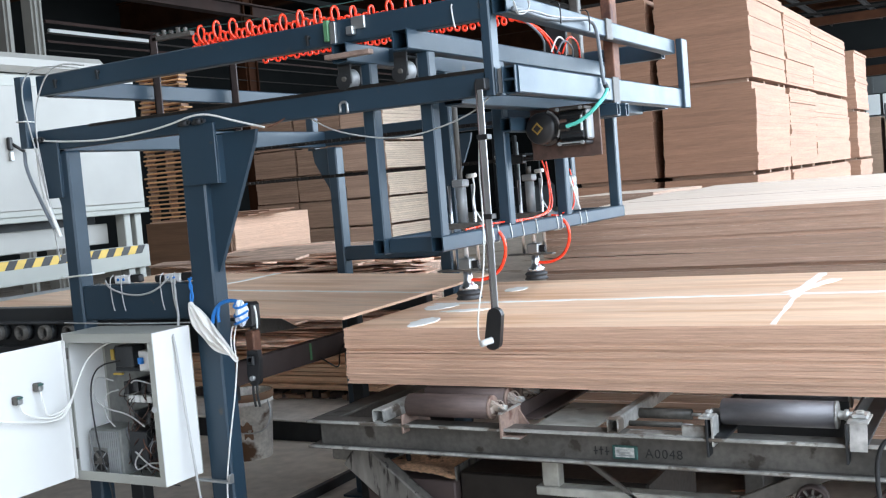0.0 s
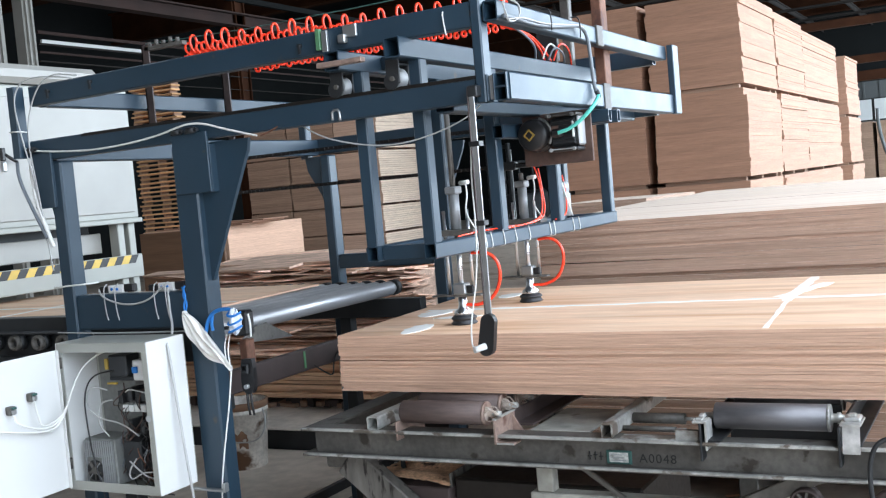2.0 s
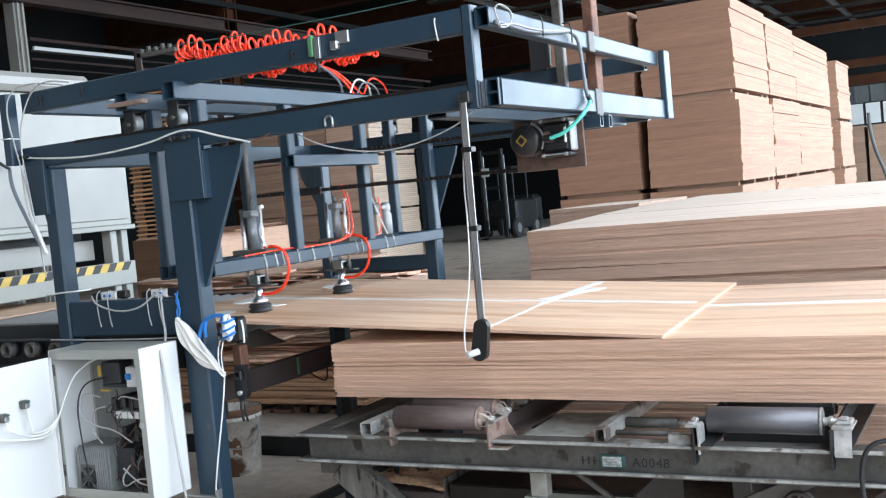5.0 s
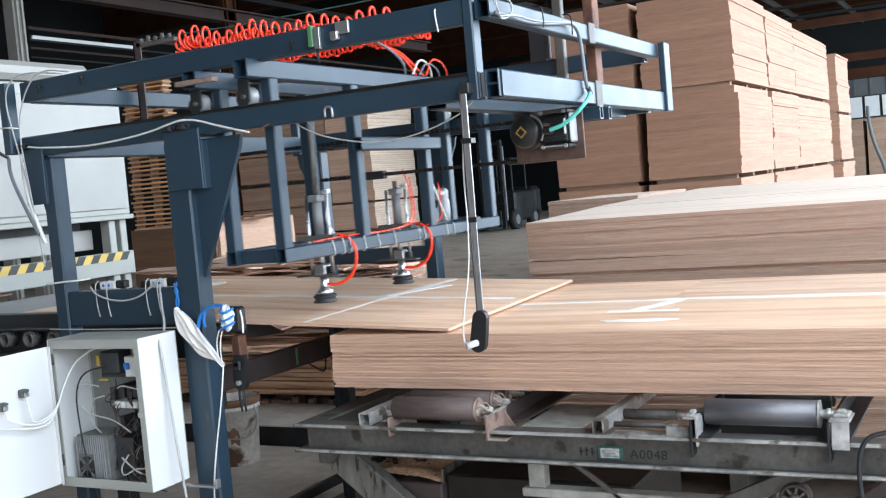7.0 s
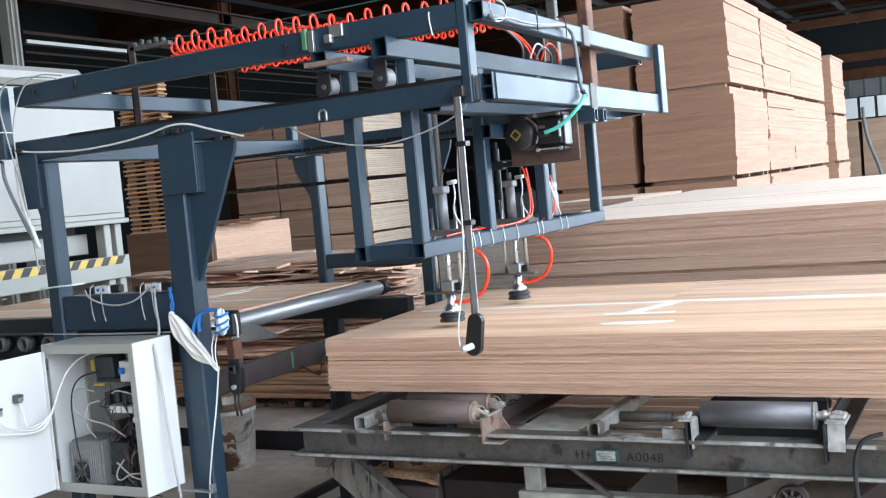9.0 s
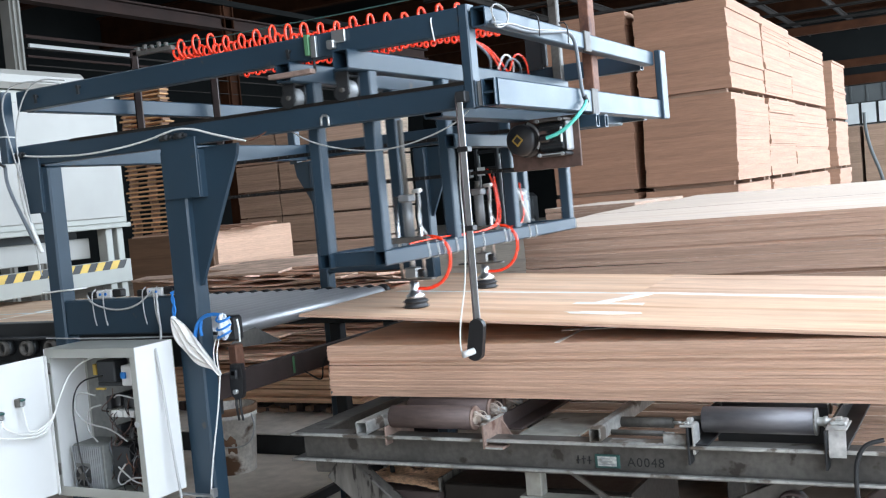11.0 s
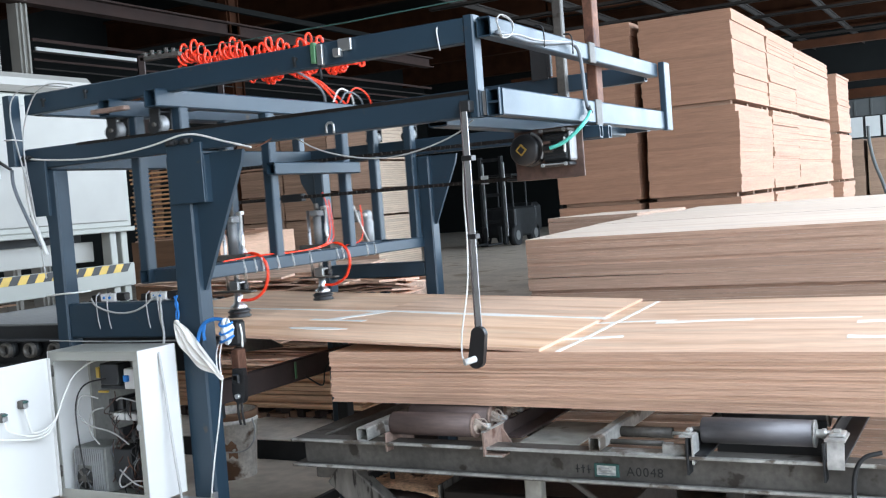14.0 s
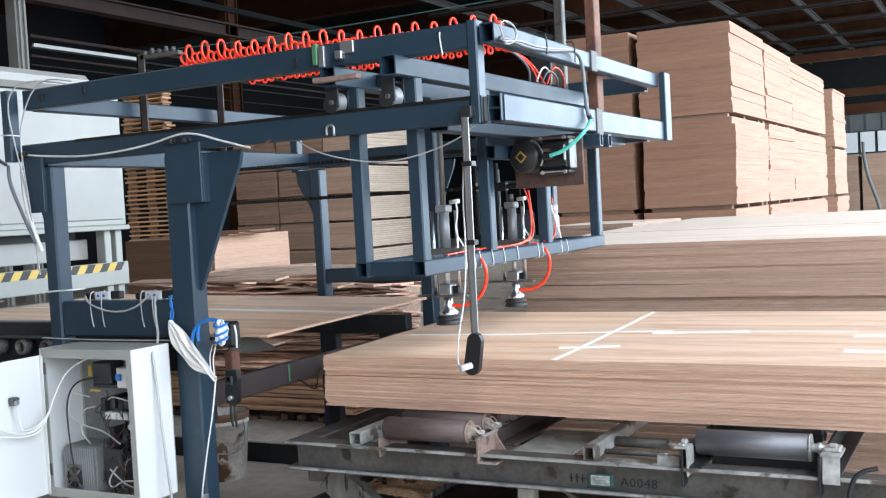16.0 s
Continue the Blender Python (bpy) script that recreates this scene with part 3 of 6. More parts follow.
    part("arm_flange", Mesh().box(-0.016, -0.0125, Y0 - 0.031, Y0 - 0.008, -0.60, 0.012, 0.001, m), DKRUST, arm, "dark flange of the arm")
    part("sensor_holder", Mesh().prism([(zc + rr * math.sin(a), xc + rr * math.cos(a)) for zc, xc, rr, a0 in ((1.026, -1.262, 0.023, 3.14159), (1.095, -1.250, 0.021, 0.0)) for a in [a0 + 3.14159 * q / 8 for q in range(9)]], 1, Y0 - 0.05, Y0 - 0.031), BLACK, arm, "black sensor holder")
    part("sensor_tip", Mesh().cyl((-1.283, Y0 - 0.075, 1.024), (-1.262, Y0 - 0.048, 1.03), 0.009, 12), WHITE, arm)
    part("sensor_cable", Mesh().rope([(-1.283, Y0 - 0.07, 1.026), (-1.300, Y0 - 0.055, 1.035), (-1.298, Y0 - 0.05, 1.10), (-1.275, Y0 - 0.035, 1.22), (-1.266, Y0 - 0.035, 1.36), (-1.276, Y0 - 0.02, 1.48), (-1.264, Y0 - 0.02, 1.60), (-1.262, Y0 - 0.01, 1.67)], 0.0023), WCABLE, arm)
    for z, dx in ((1.56, 0.003), (1.35, 0.008)):
        part("tape_band", Mesh().box(-1.265 - dx, -1.234 - dx, Y0 - 0.033, Y0 - 0.006, z, z + 0.014, 0.001), BLACK, arm)
    part("arm_clamp", Mesh().box(-1.262, -1.232, Y0 - 0.032, Y0 - 0.001, 1.69, 1.72, 0.003), DARK_STEEL, arm)
    # cables
    part("front_cable", Mesh().rope([(-2.975, Y0 - 0.022, 1.722), (-2.90, Y0 - 0.022, 1.706), (-2.76, Y0 - 0.022, 1.693), (-2.63, Y0 - 0.022, 1.686), (-2.467, Y0 - 0.022, 1.693), (-2.345, Y0 - 0.026, 1.706), (-2.285, Y0 - 0.03, 1.718), (-2.226, Y0 - 0.03, 1.727), (-2.169, Y0 - 0.024, 1.721), (-2.097, Y0 - 0.022, 1.697), (-1.977, Y0 - 0.018, 1.664)], 0.0032), WCABLE, g, "grey-white cable along the rail")
    part("taped_joint", Mesh().rope([(-1.975, Y0 - 0.004, 1.664), (-1.94, Y0 - 0.003, 1.672), (-1.90, Y0 + 0.004, 1.69), (-1.885, Y0 + 0.016, 1.698)], 0.0026), RUST, g, "brown taped cable joint")
    part("slack_cable", Mesh().rope([(-1.885, Y0 + 0.02, 1.70), (-1.865, Y0 + 0.03, 1.692), (-1.79, Y0 + 0.03, 1.645), (-1.708, Y0 + 0.03, 1.617), (-1.594, Y0 + 0.03, 1.594), (-1.491, Y0 + 0.03, 1.593), (-1.38, Y0 + 0.03, 1.614), (-1.29, Y0 + 0.03, 1.645), (-1.255, Y0 + 0.03, 1.672)], 0.0022), THIN_WIRE, g)
    part("corner_cable", Mesh().rope([(-2.915, Y0 - 0.02, 1.40), (-2.93, Y0 - 0.03, 1.60), (-2.965, Y0 - 0.032, 1.74), (-2.975, Y0 - 0.05, 1.88), (-2.945, Y0 - 0.04, 1.943), (-2.872, Y0 - 0.03, 1.956), (-2.76, Y0 - 0.02, 1.94), (-2.73, Y0 - 0.004, 1.932)], 0.0026), THIN_WIRE, g)
    part("corner_cable", Mesh().rope([(-2.90, Y0 - 0.02, 1.30), (-2.925, Y0 - 0.03, 1.60), (-2.940, Y0 - 0.03, 1.71), (-2.937, Y0 - 0.03, 1.81), (-2.878, Y0 - 0.03, 1.918), (-2.80, Y0 - 0.03, 1.957), (-2.70, Y0 - 0.01, 1.938)], 0.0026), THIN_WIRE, g)
    part("white_duct", Mesh().rope([(-2.955, Y0 - 0.02, 1.66), (-2.945, Y0 - 0.025, 1.55), (-2.90, Y0 - 0.025, 1.43), (-2.885, Y0 - 0.02, 1.38)], 0.007), WCABLE, g)
    part("dark_cable", Mesh().rope([(-3.02, Y0 - 0.02, 1.68), (-3.01, Y0 - 0.03, 1.62), (-2.95, Y0 - 0.03, 1.50), (-2.90, Y0 - 0.03, 1.41)], 0.006), GCABLE, g)
    part("end_cable", Mesh().rope([(-1.158, 2.545, 1.893), (-1.158, 2.60, 1.897), (-1.16, 2.74, 1.889), (-1.162, 2.908, 1.899), (-1.162, 3.05, 1.916), (-1.160, 3.12, 1.920), (-1.158, 3.165, 1.895), (-1.154, 3.17, 1.80), (-1.152, 3.172, 1.735), (-1.147, 3.19, 1.708)], 0.0062), GCABLE, g, "dark grey cable")
    part("motor_cable", Mesh().rope([(-1.147, 3.192, 1.71), (-1.143, 3.165, 1.692), (-1.135, 3.10, 1.668), (-1.167, 3.09, 1.636), (-1.207, 3.085, 1.609), (-1.25, 3.082, 1.599)], 0.0062), TEAL, g, "teal motor cable")
    part("cable_joint", Mesh().cyl((-1.150, 3.18, 1.724), (-1.146, 3.196, 1.704), 0.008, 10), DARK_STEEL, g)
    loop = [(2.585 + 0.052 * math.cos(a) * (1 + 0.12 * math.sin(3 * a)), 1.912 + 0.030 * math.sin(a)) for a in [0.45 * k for k in range(30)]]
    part("wrapped_cable", Mesh().rope([(-1.152 + 0.004 * math.sin(k), y, z + 0.002 * math.cos(1.7 * k)) for k, (y, z) in enumerate(loop)], 0.0017, 6, 1), THIN_WIRE, g, "pale wrapped cable coil")
    part("pale_cable", Mesh().rope([(-1.15, 2.56, 1.885), (-1.15, 2.66, 1.90), (-1.152, 2.78, 1.895), (-1.155, 2.92, 1.905), (-1.156, 3.08, 1.921), (-1.156, 3.13, 1.915)], 0.0022), THIN_WIRE, g)
    for y in (2.86, 3.09):
        part("cable_tie", Mesh().rope([(-1.153, y, 1.882), (-1.151, y, 1.915), (-1.156, y, 1.945), (-1.18, y, 1.947)], 0.0024, 6, 1), BLACK, g)
    part("cable_tie", Mesh().rope([(-2.92, Y0 - 0.006, 1.238), (-2.84, Y0 - 0.006, 1.243), (-2.775, Y0 - 0.004, 1.245), (-2.77, Y0 + 0.05, 1.245)], 0.003), WCABLE, g)
    part("cable_tie", Mesh().rope([(-1.32, Y0 - 0.006, 1.865), (-1.325, Y0 - 0.007, 1.90), (-1.328, Y0 - 0.004, 1.93), (-1.328, Y0 + 0.03, 1.932)], 0.0022), WCABLE, g)
    return g


gantry()


def leg_tie_sensors():
    """Photo sensors taped onto the tie between the front legs."""
    for x in (-2.70, -2.475):
        s = thing("photo_sensor", "white and black photo sensor cable-tied onto the leg tie", "sensor", "photo sensors")
        part("body", Mesh().box(x, x + 0.07, Y0 + 0.022, Y0 + 0.05, 1.207, 1.235, 0.004), WHITE, s)
        part("lens_block", Mesh().box(x - 0.045, x, Y0 + 0.024, Y0 + 0.048, 1.209, 1.231, 0.004), BLACK, s)
        part("lens_block", Mesh().box(x + 0.07, x + 0.115, Y0 + 0.024, Y0 + 0.048, 1.211, 1.237, 0.004), BLACK, s)
        for o in (0.0, 0.05):
            part("led", Mesh().cyl((x + 0.02 + 0.5 * o, Y0 + 0.019, 1.222), (x + 0.02 + 0.5 * o, Y0 + 0.022, 1.222), 0.005, 8), BLUE_CLOTH, s)
            part("tie", Mesh().rope([(x + o, Y0 + 0.022, 1.239), (x + o, Y0 + 0.002, 1.228), (x + o + 0.003, Y0 + 0.002, 1.15), (x + o + 0.012, Y0 + 0.001, 1.12)], 0.002), THIN_WIRE, s)
    c = part("thin_wire", Mesh().rope([(-2.93, Y0 - 0.004, 1.082), (-2.60, Y0 - 0.005, 1.076), (-2.33, Y0 - 0.004, 1.08)], 0.0022), THIN_WIRE)
    tagged(c, "thin pale wire along the leg tie", "wire")
    c = part("looped_cable", Mesh().rope([(-2.73, Y0 + 0.012, 1.222), (-2.70, Y0 - 0.003, 1.195), (-2.60, Y0 - 0.004, 1.168), (-2.50, Y0 - 0.004, 1.178), (-2.44, Y0 + 0.010, 1.225)], 0.0032), THIN_WIRE)
    tagged(c, "grey cable slung between two sensors", "cable")
    c = part("sensor_cable", Mesh().rope([(-2.42, Y0 + 0.012, 1.22), (-2.41, Y0 - 0.002, 1.15), (-2.385, Y0 - 0.02, 1.09), (-2.375, Y0 - 0.06, 1.03), (-2.335, 2.42, 1.07), (-2.325, 2.42, 1.0), (-2.31, 2.42, 0.8), (-2.29, 2.42, 0.6), (-2.27, 2.42, 0.4)], 0.0042), THIN_WIRE)
    tagged(c, "pale cable running down the cabinet side", "cable")


leg_tie_sensors()


def cloth_and_switch():
    # a crumpled cloth drawn out from its knot, pleated along its length
    k0, k1, n, m = Vector((-2.336, 1.139)), Vector((-2.158, 0.962)), 20, 16
    run = (k1 - k0).normalized()
    side = Vector((-run.y, run.x))
    vs = []
    for back in (0.0, 0.0022):
        for i in range(n + 1):
            f = i / n
            half = 0.006 + 0.023 * math.sin(3.1416 * f ** 0.75) * (1 + 0.18 * math.sin(9 * f))
            for j in range(m + 1):
                g = 2 * j / m - 1
                c = k0 + (k1 - k0) * f + side * (g * half - 0.012 * math.sin(3.1416 * f) + 0.006 * math.sin(11 * f + 2 * g) * f)
                fold = 0.013 * math.sin(3.1416 * f) * math.sin(g * 8.5 + 2.6 * f) + 0.006 * math.sin(13 * f + 4 * g) * f
                vs.append((c.x, Y0 - 0.022 - back + fold, c.y))
    w, s = m + 1, (n + 1) * (m + 1)
    fs = []
    for i in range(n):
        for j in range(m):
            a = i * w + j
            fs += [(a, a + 1, a + w + 1, a + w), (s + a, s + a + w, s + a + w + 1, s + a + 1)]
    edge = [j for j in range(w)] + [i * w + m for i in range(1, n + 1)] + [n * w + j for j in range(m - 1, -1, -1)] + [i * w for i in range(n - 1, 0, -1)]
    fs += [(edge[k], edge[(k + 1) % len(edge)], s + edge[(k + 1) % len(edge)], s + edge[k]) for k in range(len(edge))]
    rag = part("hanging_rag", Mesh().add(vs, fs, True), TAPE)
    tagged(rag, "crumpled white cloth strip tied to the leg with a blue string", "rag")
    for pts in ([(-2.326, 1.225), (-2.34, 1.195), (-2.322, 1.17), (-2.335, 1.14), (-2.348, 1.115), (-2.343, 1.095)], [(-2.338, 1.222), (-2.324, 1.19), (-2.339, 1.165), (-2.335, 1.138), (-2.322, 1.118), (-2.331, 1.10)]):
        part("string", Mesh().rope([(x, Y0 - 0.012, z) for x, z in pts], 0.0032), BLUE_CLOTH, rag, "blue string")
    part("knot", Mesh().lathe((-2.336, Y0 - 0.016, 1.131), (0.3, 0, 1), [(0, 0.002), (0.004, 0.009), (0.012, 0.009), (0.017, 0.002)], 10), TAPE, rag)
    for o in (0.0, 0.012):
        part("loose_thread", Mesh().rope([(-2.165 - o, Y0 - 0.022, 0.97), (-2.168 - o, Y0 - 0.024, 1.02 + o), (-2.155 - o, Y0 - 0.02, 1.07)], 0.002, 5), TAPE, rag)
    strap = Mesh().rope([(-2.262, Y0 - 0.006, 1.075), (-2.25, Y0 - 0.010, 1.108), (-2.225, Y0 - 0.012, 1.135), (-2.19, Y0 - 0.016, 1.147), (-2.15, Y0 - 0.02, 1.148), (-2.12, Y0 - 0.022, 1.14)], 0.006)
    strap.rope([(-2.225, Y0 - 0.011, 1.128), (-2.232, Y0 - 0.012, 1.10), (-2.228, Y0 - 0.012, 1.08)], 0.005)
    part("strap", strap, BLUE_CLOTH, rag, "blue strap")
    sw = thing("taped_sensor", "sensor wrapped in clear and blue tape beside the leg", "sensor")
    part("housing", Mesh().box(-2.19, -2.125, Y0 + 0.03, Y0 + 0.07, 1.055, 1.135, 0.008), BLACK, sw)
    # crumpled film: a lumpy ball with sharp facets
    lump, n, m = [], 14, 9
    for i in range(m + 1):
        for j in range(n):
            u, v = 3.1416 * i / m, 6.2832 * j / n
            r = 1 + 0.16 * math.sin(3 * v + 4 * u) + 0.12 * math.sin(5 * v - 3 * u + 1)
            lump.append((-2.121 + 0.021 * r * math.sin(u) * math.cos(v), Y0 - 0.03 + 0.018 * r * math.sin(u) * math.sin(v), 1.110 + 0.036 * r * math.cos(u)))
    part("wrapping", Mesh().add(lump, [(i * n + j, i * n + (j + 1) % n, (i + 1) * n + (j + 1) % n, (i + 1) * n + j) for i in range(m) for j in range(n)]), FILM, sw, "crumpled clear film")
    for z, o in ((1.138, 0.0), (1.112, 0.4), (1.088, 0.9)):
        part("band", Mesh().rope([(-2.121 + 0.0235 * math.cos(a), Y0 - 0.03 + 0.021 * math.sin(a), z + 0.010 * math.sin(a + o)) for a in (2.9, 3.5, 4.1, 4.7, 5.3, 5.9, 6.4)], 0.0036, 6, 1), BLUE_CLOTH, sw)
    part("drop_wire", Mesh().rope([(-2.085, Y0 - 0.01, 1.13), (-2.078, Y0 - 0.012, 1.10), (-2.08, Y0 - 0.012, 1.06)], 0.003, 6), WCABLE, sw)
    sw2 = thing("switch_bracket", "black bracket with two bolts below the conveyor end", "bracket")
    part("plate", Mesh().prism([(0.945, -2.212), (0.972, -2.208), (0.974, -2.166), (0.945, -2.162), (0.885, -2.166)] + [(0.885 - 0.026 * math.sin(a), -2.19 + 0.024 * math.cos(a)) for a in [0.3 * q for q in range(1, 11)]] + [(0.90, -2.216)], 1, Y0 + 0.082, Y0 + 0.10), BLACK, sw2)
    part("latch", Mesh().box(-2.205, -2.176, Y0 + 0.07, Y0 + 0.082, 0.925, 0.958, 0.004), DARK_STEEL, sw2)
    for o in (-0.012, 0.004):
        part("lead", Mesh().rope([(-2.19 + o, Y0 + 0.09, 0.865), (-2.188 + o, Y0 + 0.085, 0.83), (-2.186 + o, Y0 + 0.09, 0.79)], 0.004, 6), BLACK, sw2)
    for z in (0.885, 0.945):
        part("bolt", Mesh().cyl((-2.19, Y0 + 0.07, z), (-2.19, Y0 + 0.086, z), 0.008, 10), ALU, sw2)
    c = part("thin_cable", Mesh().rope([(-2.17, Y0 - 0.01, 0.97), (-2.185, Y0 - 0.02, 0.85), (-2.22, Y0 - 0.02, 0.72), (-2.25, Y0 - 0.03, 0.55), (-2.25, Y0 - 0.03, 0.3)], 0.0026), WCABLE)
    tagged(c, "thin pale cable hanging by the leg", "cable")


cloth_and_switch()

# ---------------------------------------------------------------- carriage with suction cups
CX = -1.557                  # rest place of the carriage: the line of its cups


def carriage():
    c = thing("suction_carriage", "blue-grey tube carriage on rail wheels with two suction cups", "carriage")
    off = pose(-CX, 0, 0)
    def t(name, *a):
        return part(name, Mesh().tube(*a, m=off), BLUE, c)
    ya, yb = 2.578, 4.112
    for x0 in (-1.48, -1.672):
        t("bottom_beam", 1, ya, yb, 1.262, 1.308, x0, x0 + 0.04)
    for y in (2.60, 4.05):
        part("bottom_tie", Mesh().box(-1.632, -1.48, y, y + 0.04, 1.264, 1.306, 0.003, off), BLUE, c)
    for x0, x1, z0, z1 in ((-1.492, -1.442, 1.822, 1.879), (-1.69, -1.64, 1.812, 1.868)):
        t("top_beam", 1, 2.478, 4.16, z0, z1, x0, x1)
    for y in (2.70, 3.9):
        part("top_tie", Mesh().box(-1.64, -1.492, y, y + 0.04, 1.824, 1.862, 0.003, off), BLUE, c)
    for y in (2.58, 3.03, 3.51, 4.055):
        t("upright", 2, 1.308, 1.822, -1.48, -1.44, y, y + 0.042)
    for y in (2.58, 3.03, 4.055):
        t("upright", 2, 1.308, 1.812, -1.672, -1.632, y, y + 0.042)
    t("middle_beam", 1, 3.0, 3.56, 1.598, 1.643, -1.439, -1.40)
    part("chain_clamp", Mesh().box(-1.60, -1.50, 3.285, 3.315, 1.50, 1.53, 0.003, off), DARK_STEEL, c)
    for side, y in ((-1, Y0 + 0.02), (1, Y1 - 0.02)):
        for x in (-1.684, -1.497):
            w = part("rail_wheel", Mesh().lathe((x - CX, y - 0.016, 1.771), (0, 1, 0), [(0, 0.0), (0, 0.016), (0.003, 0.025), (0.012, 0.026), (0.018, 0.031), (0.022, 0.031), (0.022, 0.01), (0.032, 0.0)], 20), CYL, c, "bright flanged steel wheel")
            part("axle_bolt", Mesh().cyl((x - CX, y - 0.034, 1.771), (x - CX, y + 0.03, 1.771), 0.007, 10), STEEL, w)
            part("wheel_bracket", Mesh().box(x - 0.022, x + 0.022, y - 0.027, y - 0.022, 1.757, 1.825, 0.002, off).cyl((x - CX - 0.006, y - 0.0285, 1.765), (x - CX - 0.006, y - 0.0235, 1.765), 0.024, 16)
                 .box(x - 0.022, x + 0.022, y + 0.026, y + 0.031, 1.755, 1.825, 0.002, off).box(x - 0.022, x + 0.022, y - 0.027, y + 0.031, 1.807, 1.813, 0.002, off), DARK_STEEL, c)
    part("bumper_bar", Mesh().box(-1.70, -1.551, 2.452, 2.4765, 1.822, 1.836, 0.002, off), PINK_STEEL, c, "brown steel flat bar")
    # fixed cylinders
    for y in (2.93, 3.455):
        cy = part("air_cylinder", Mesh().cyl((0, y, 1.325), (0, y, 1.445), 0.0165, 18), CYL, c, "grey pneumatic cylinder")
        part("head", Mesh().box(-0.021, 0.021, y - 0.021, y + 0.021, 1.438, 1.462, 0.004), CYL, cy)
        part("foot", Mesh().box(-0.075, 0.075, y - 0.03, y + 0.03, 1.308, 1.326, 0.002), STEEL, cy)
        part("rear_tube", Mesh().cyl((0.0, y, 1.462), (0.0, y, 1.70 if y < 3 else 1.49), 0.009, 12), STAINED, cy)
        part("fitting", Mesh().cyl((0.026, y, 1.47), (0.06, y - 0.01, 1.472), 0.007, 10), WCABLE, cy)
        part("air_line", Mesh().rope([(0.05, y - 0.01, 1.472), (0.06, y - 0.02, 1.43), (0.05, y - 0.03, 1.38), (0.08, y - 0.03, 1.33)], 0.0028), WCABLE, cy)
    # ties and hoses on the front beam
    for y in (2.83, 2.89, 2.93, 3.02, 3.11, 3.22, 3.40, 3.44, 3.62, 3.68):
        part("cable_tie", Mesh().rope([(0.118, y, 1.312), (0.1185, y + 0.006, 1.29), (0.1185, y + 0.012, 1.262), (0.10, y + 0.014, 1.259)], 0.0018, 6), WCABLE, c)
    part("red_tube", Mesh().rope([(0.10, 2.75, 1.313), (0.09, 2.95, 1.318), (0.10, 3.2, 1.314), (0.105, 3.33, 1.318), (0.10, 3.42, 1.34), (0.09, 3.43, 1.42), (0.08, 3.43, 1.50)], 0.0028), RED, c, "red air tube")
    part("red_tube", Mesh().rope([(0.11, 3.05, 1.313), (0.10, 3.3, 1.316), (0.105, 3.39, 1.34), (0.09, 3.41, 1.46), (0.06, 3.42, 1.53)], 0.0028), RED, c, "red air tube")
    part("red_tube", Mesh().rope([(0.10, 3.5, 1.314), (0.09, 3.64, 1.32), (0.085, 3.66, 1.40), (0.07, 3.67, 1.47)], 0.003), RED, c, "red air tube")
    part("air_line", Mesh().rope([(0.10, 3.67, 1.318), (0.105, 3.63, 1.36), (0.10, 3.60, 1.42), (0.09, 3.59, 1.47)], 0.003), WCABLE, c)
    part("valve", Mesh().box(0.065, 0.09, 3.61, 3.645, 1.40, 1.45, 0.006), STEEL, c)
    vac = part("vacuum_filter", Mesh().lathe((0.02, 3.80, 1.312), (0, 0, 1), [(0, 0.0), (0, 0.020), (0.006, 0.024), (0.085, 0.024), (0.092, 0.018), (0.10, 0.021), (0.125, 0.021), (0.135, 0.012), (0.136, 0.0)], 20), CYL, c, "grey vacuum filter bowl")
    part("fitting", Mesh().cyl((0.02, 3.78, 1.43), (0.05, 3.74, 1.428), 0.008, 10), WCABLE, vac)
    # hoses that rise to the coils
    for k, (y, h) in enumerate(((3.36, 0.06), (3.44, 0.05), (3.50, 0.07))):
        part("rising_hose", Mesh().rope([(0.06 - 0.02 * k, 3.30 + 0.03 * k, 2.0), (0.10, 3.33 + 0.03 * k, 1.97), (0.13, 3.38 + 0.03 * k, 1.92), (0.11, y + 0.06, 1.88)], 0.0042), RED if k else GCABLE, c)
        part("rising_hose", Mesh().rope([(0.12, 3.46 + 0.05 * k, 1.88), (0.14, 3.48 + 0.05 * k, 1.88 + h), (0.13, 3.58 + 0.06 * k, 1.86 + h), (0.10, 3.64 + 0.07 * k, 1.88)], 0.0034), (WCABLE, GCABLE, RED)[k], c)
    units = []
    for y in (2.93, 3.455):
        u = part("suction_unit", Mesh().cyl((0, 0, 0.055), (0, 0, 0.31), 0.0085, 12).cyl((-0.042, 0, 0.09), (-0.042, 0, 0.36), 0.0055, 10).cyl((0.042, 0, 0.09), (0.042, 0, 0.36), 0.0055, 10), CHROME, c, "steel rods with a suction cup")
        part("yoke", Mesh().box(-0.10, 0.075, -0.016, 0.016, 0.088, 0.094, 0.001), STEEL, u)
        part("clevis", Mesh().box(-0.022, 0.022, -0.02, 0.02, 0.094, 0.13, 0.004), ALU, u)
        part("air_port", Mesh().box(0.022, 0.046, -0.012, 0.012, 0.098, 0.122, 0.003), BLACK, u)
        part("cup_head", Mesh().lathe((0, 0, 0.028), (0, 0, 1), [(0, 0.0), (0, 0.030), (0.012, 0.030), (0.022, 0.017), (0.034, 0.014), (0.064, 0.014), (0.064, 0)], 18), CHROME, u, "bright metal cup head")
        part("suction_cup", Mesh().lathe((0, 0, 0), (0, 0, 1), [(0.002, 0.0), (0.0, 0.040), (0.003, 0.043), (0.010, 0.037), (0.015, 0.036), (0.018, 0.041), (0.022, 0.040), (0.028, 0.033), (0.032, 0.027), (0.032, 0)], 22), RUBBER, u, "black rubber bellows cup")
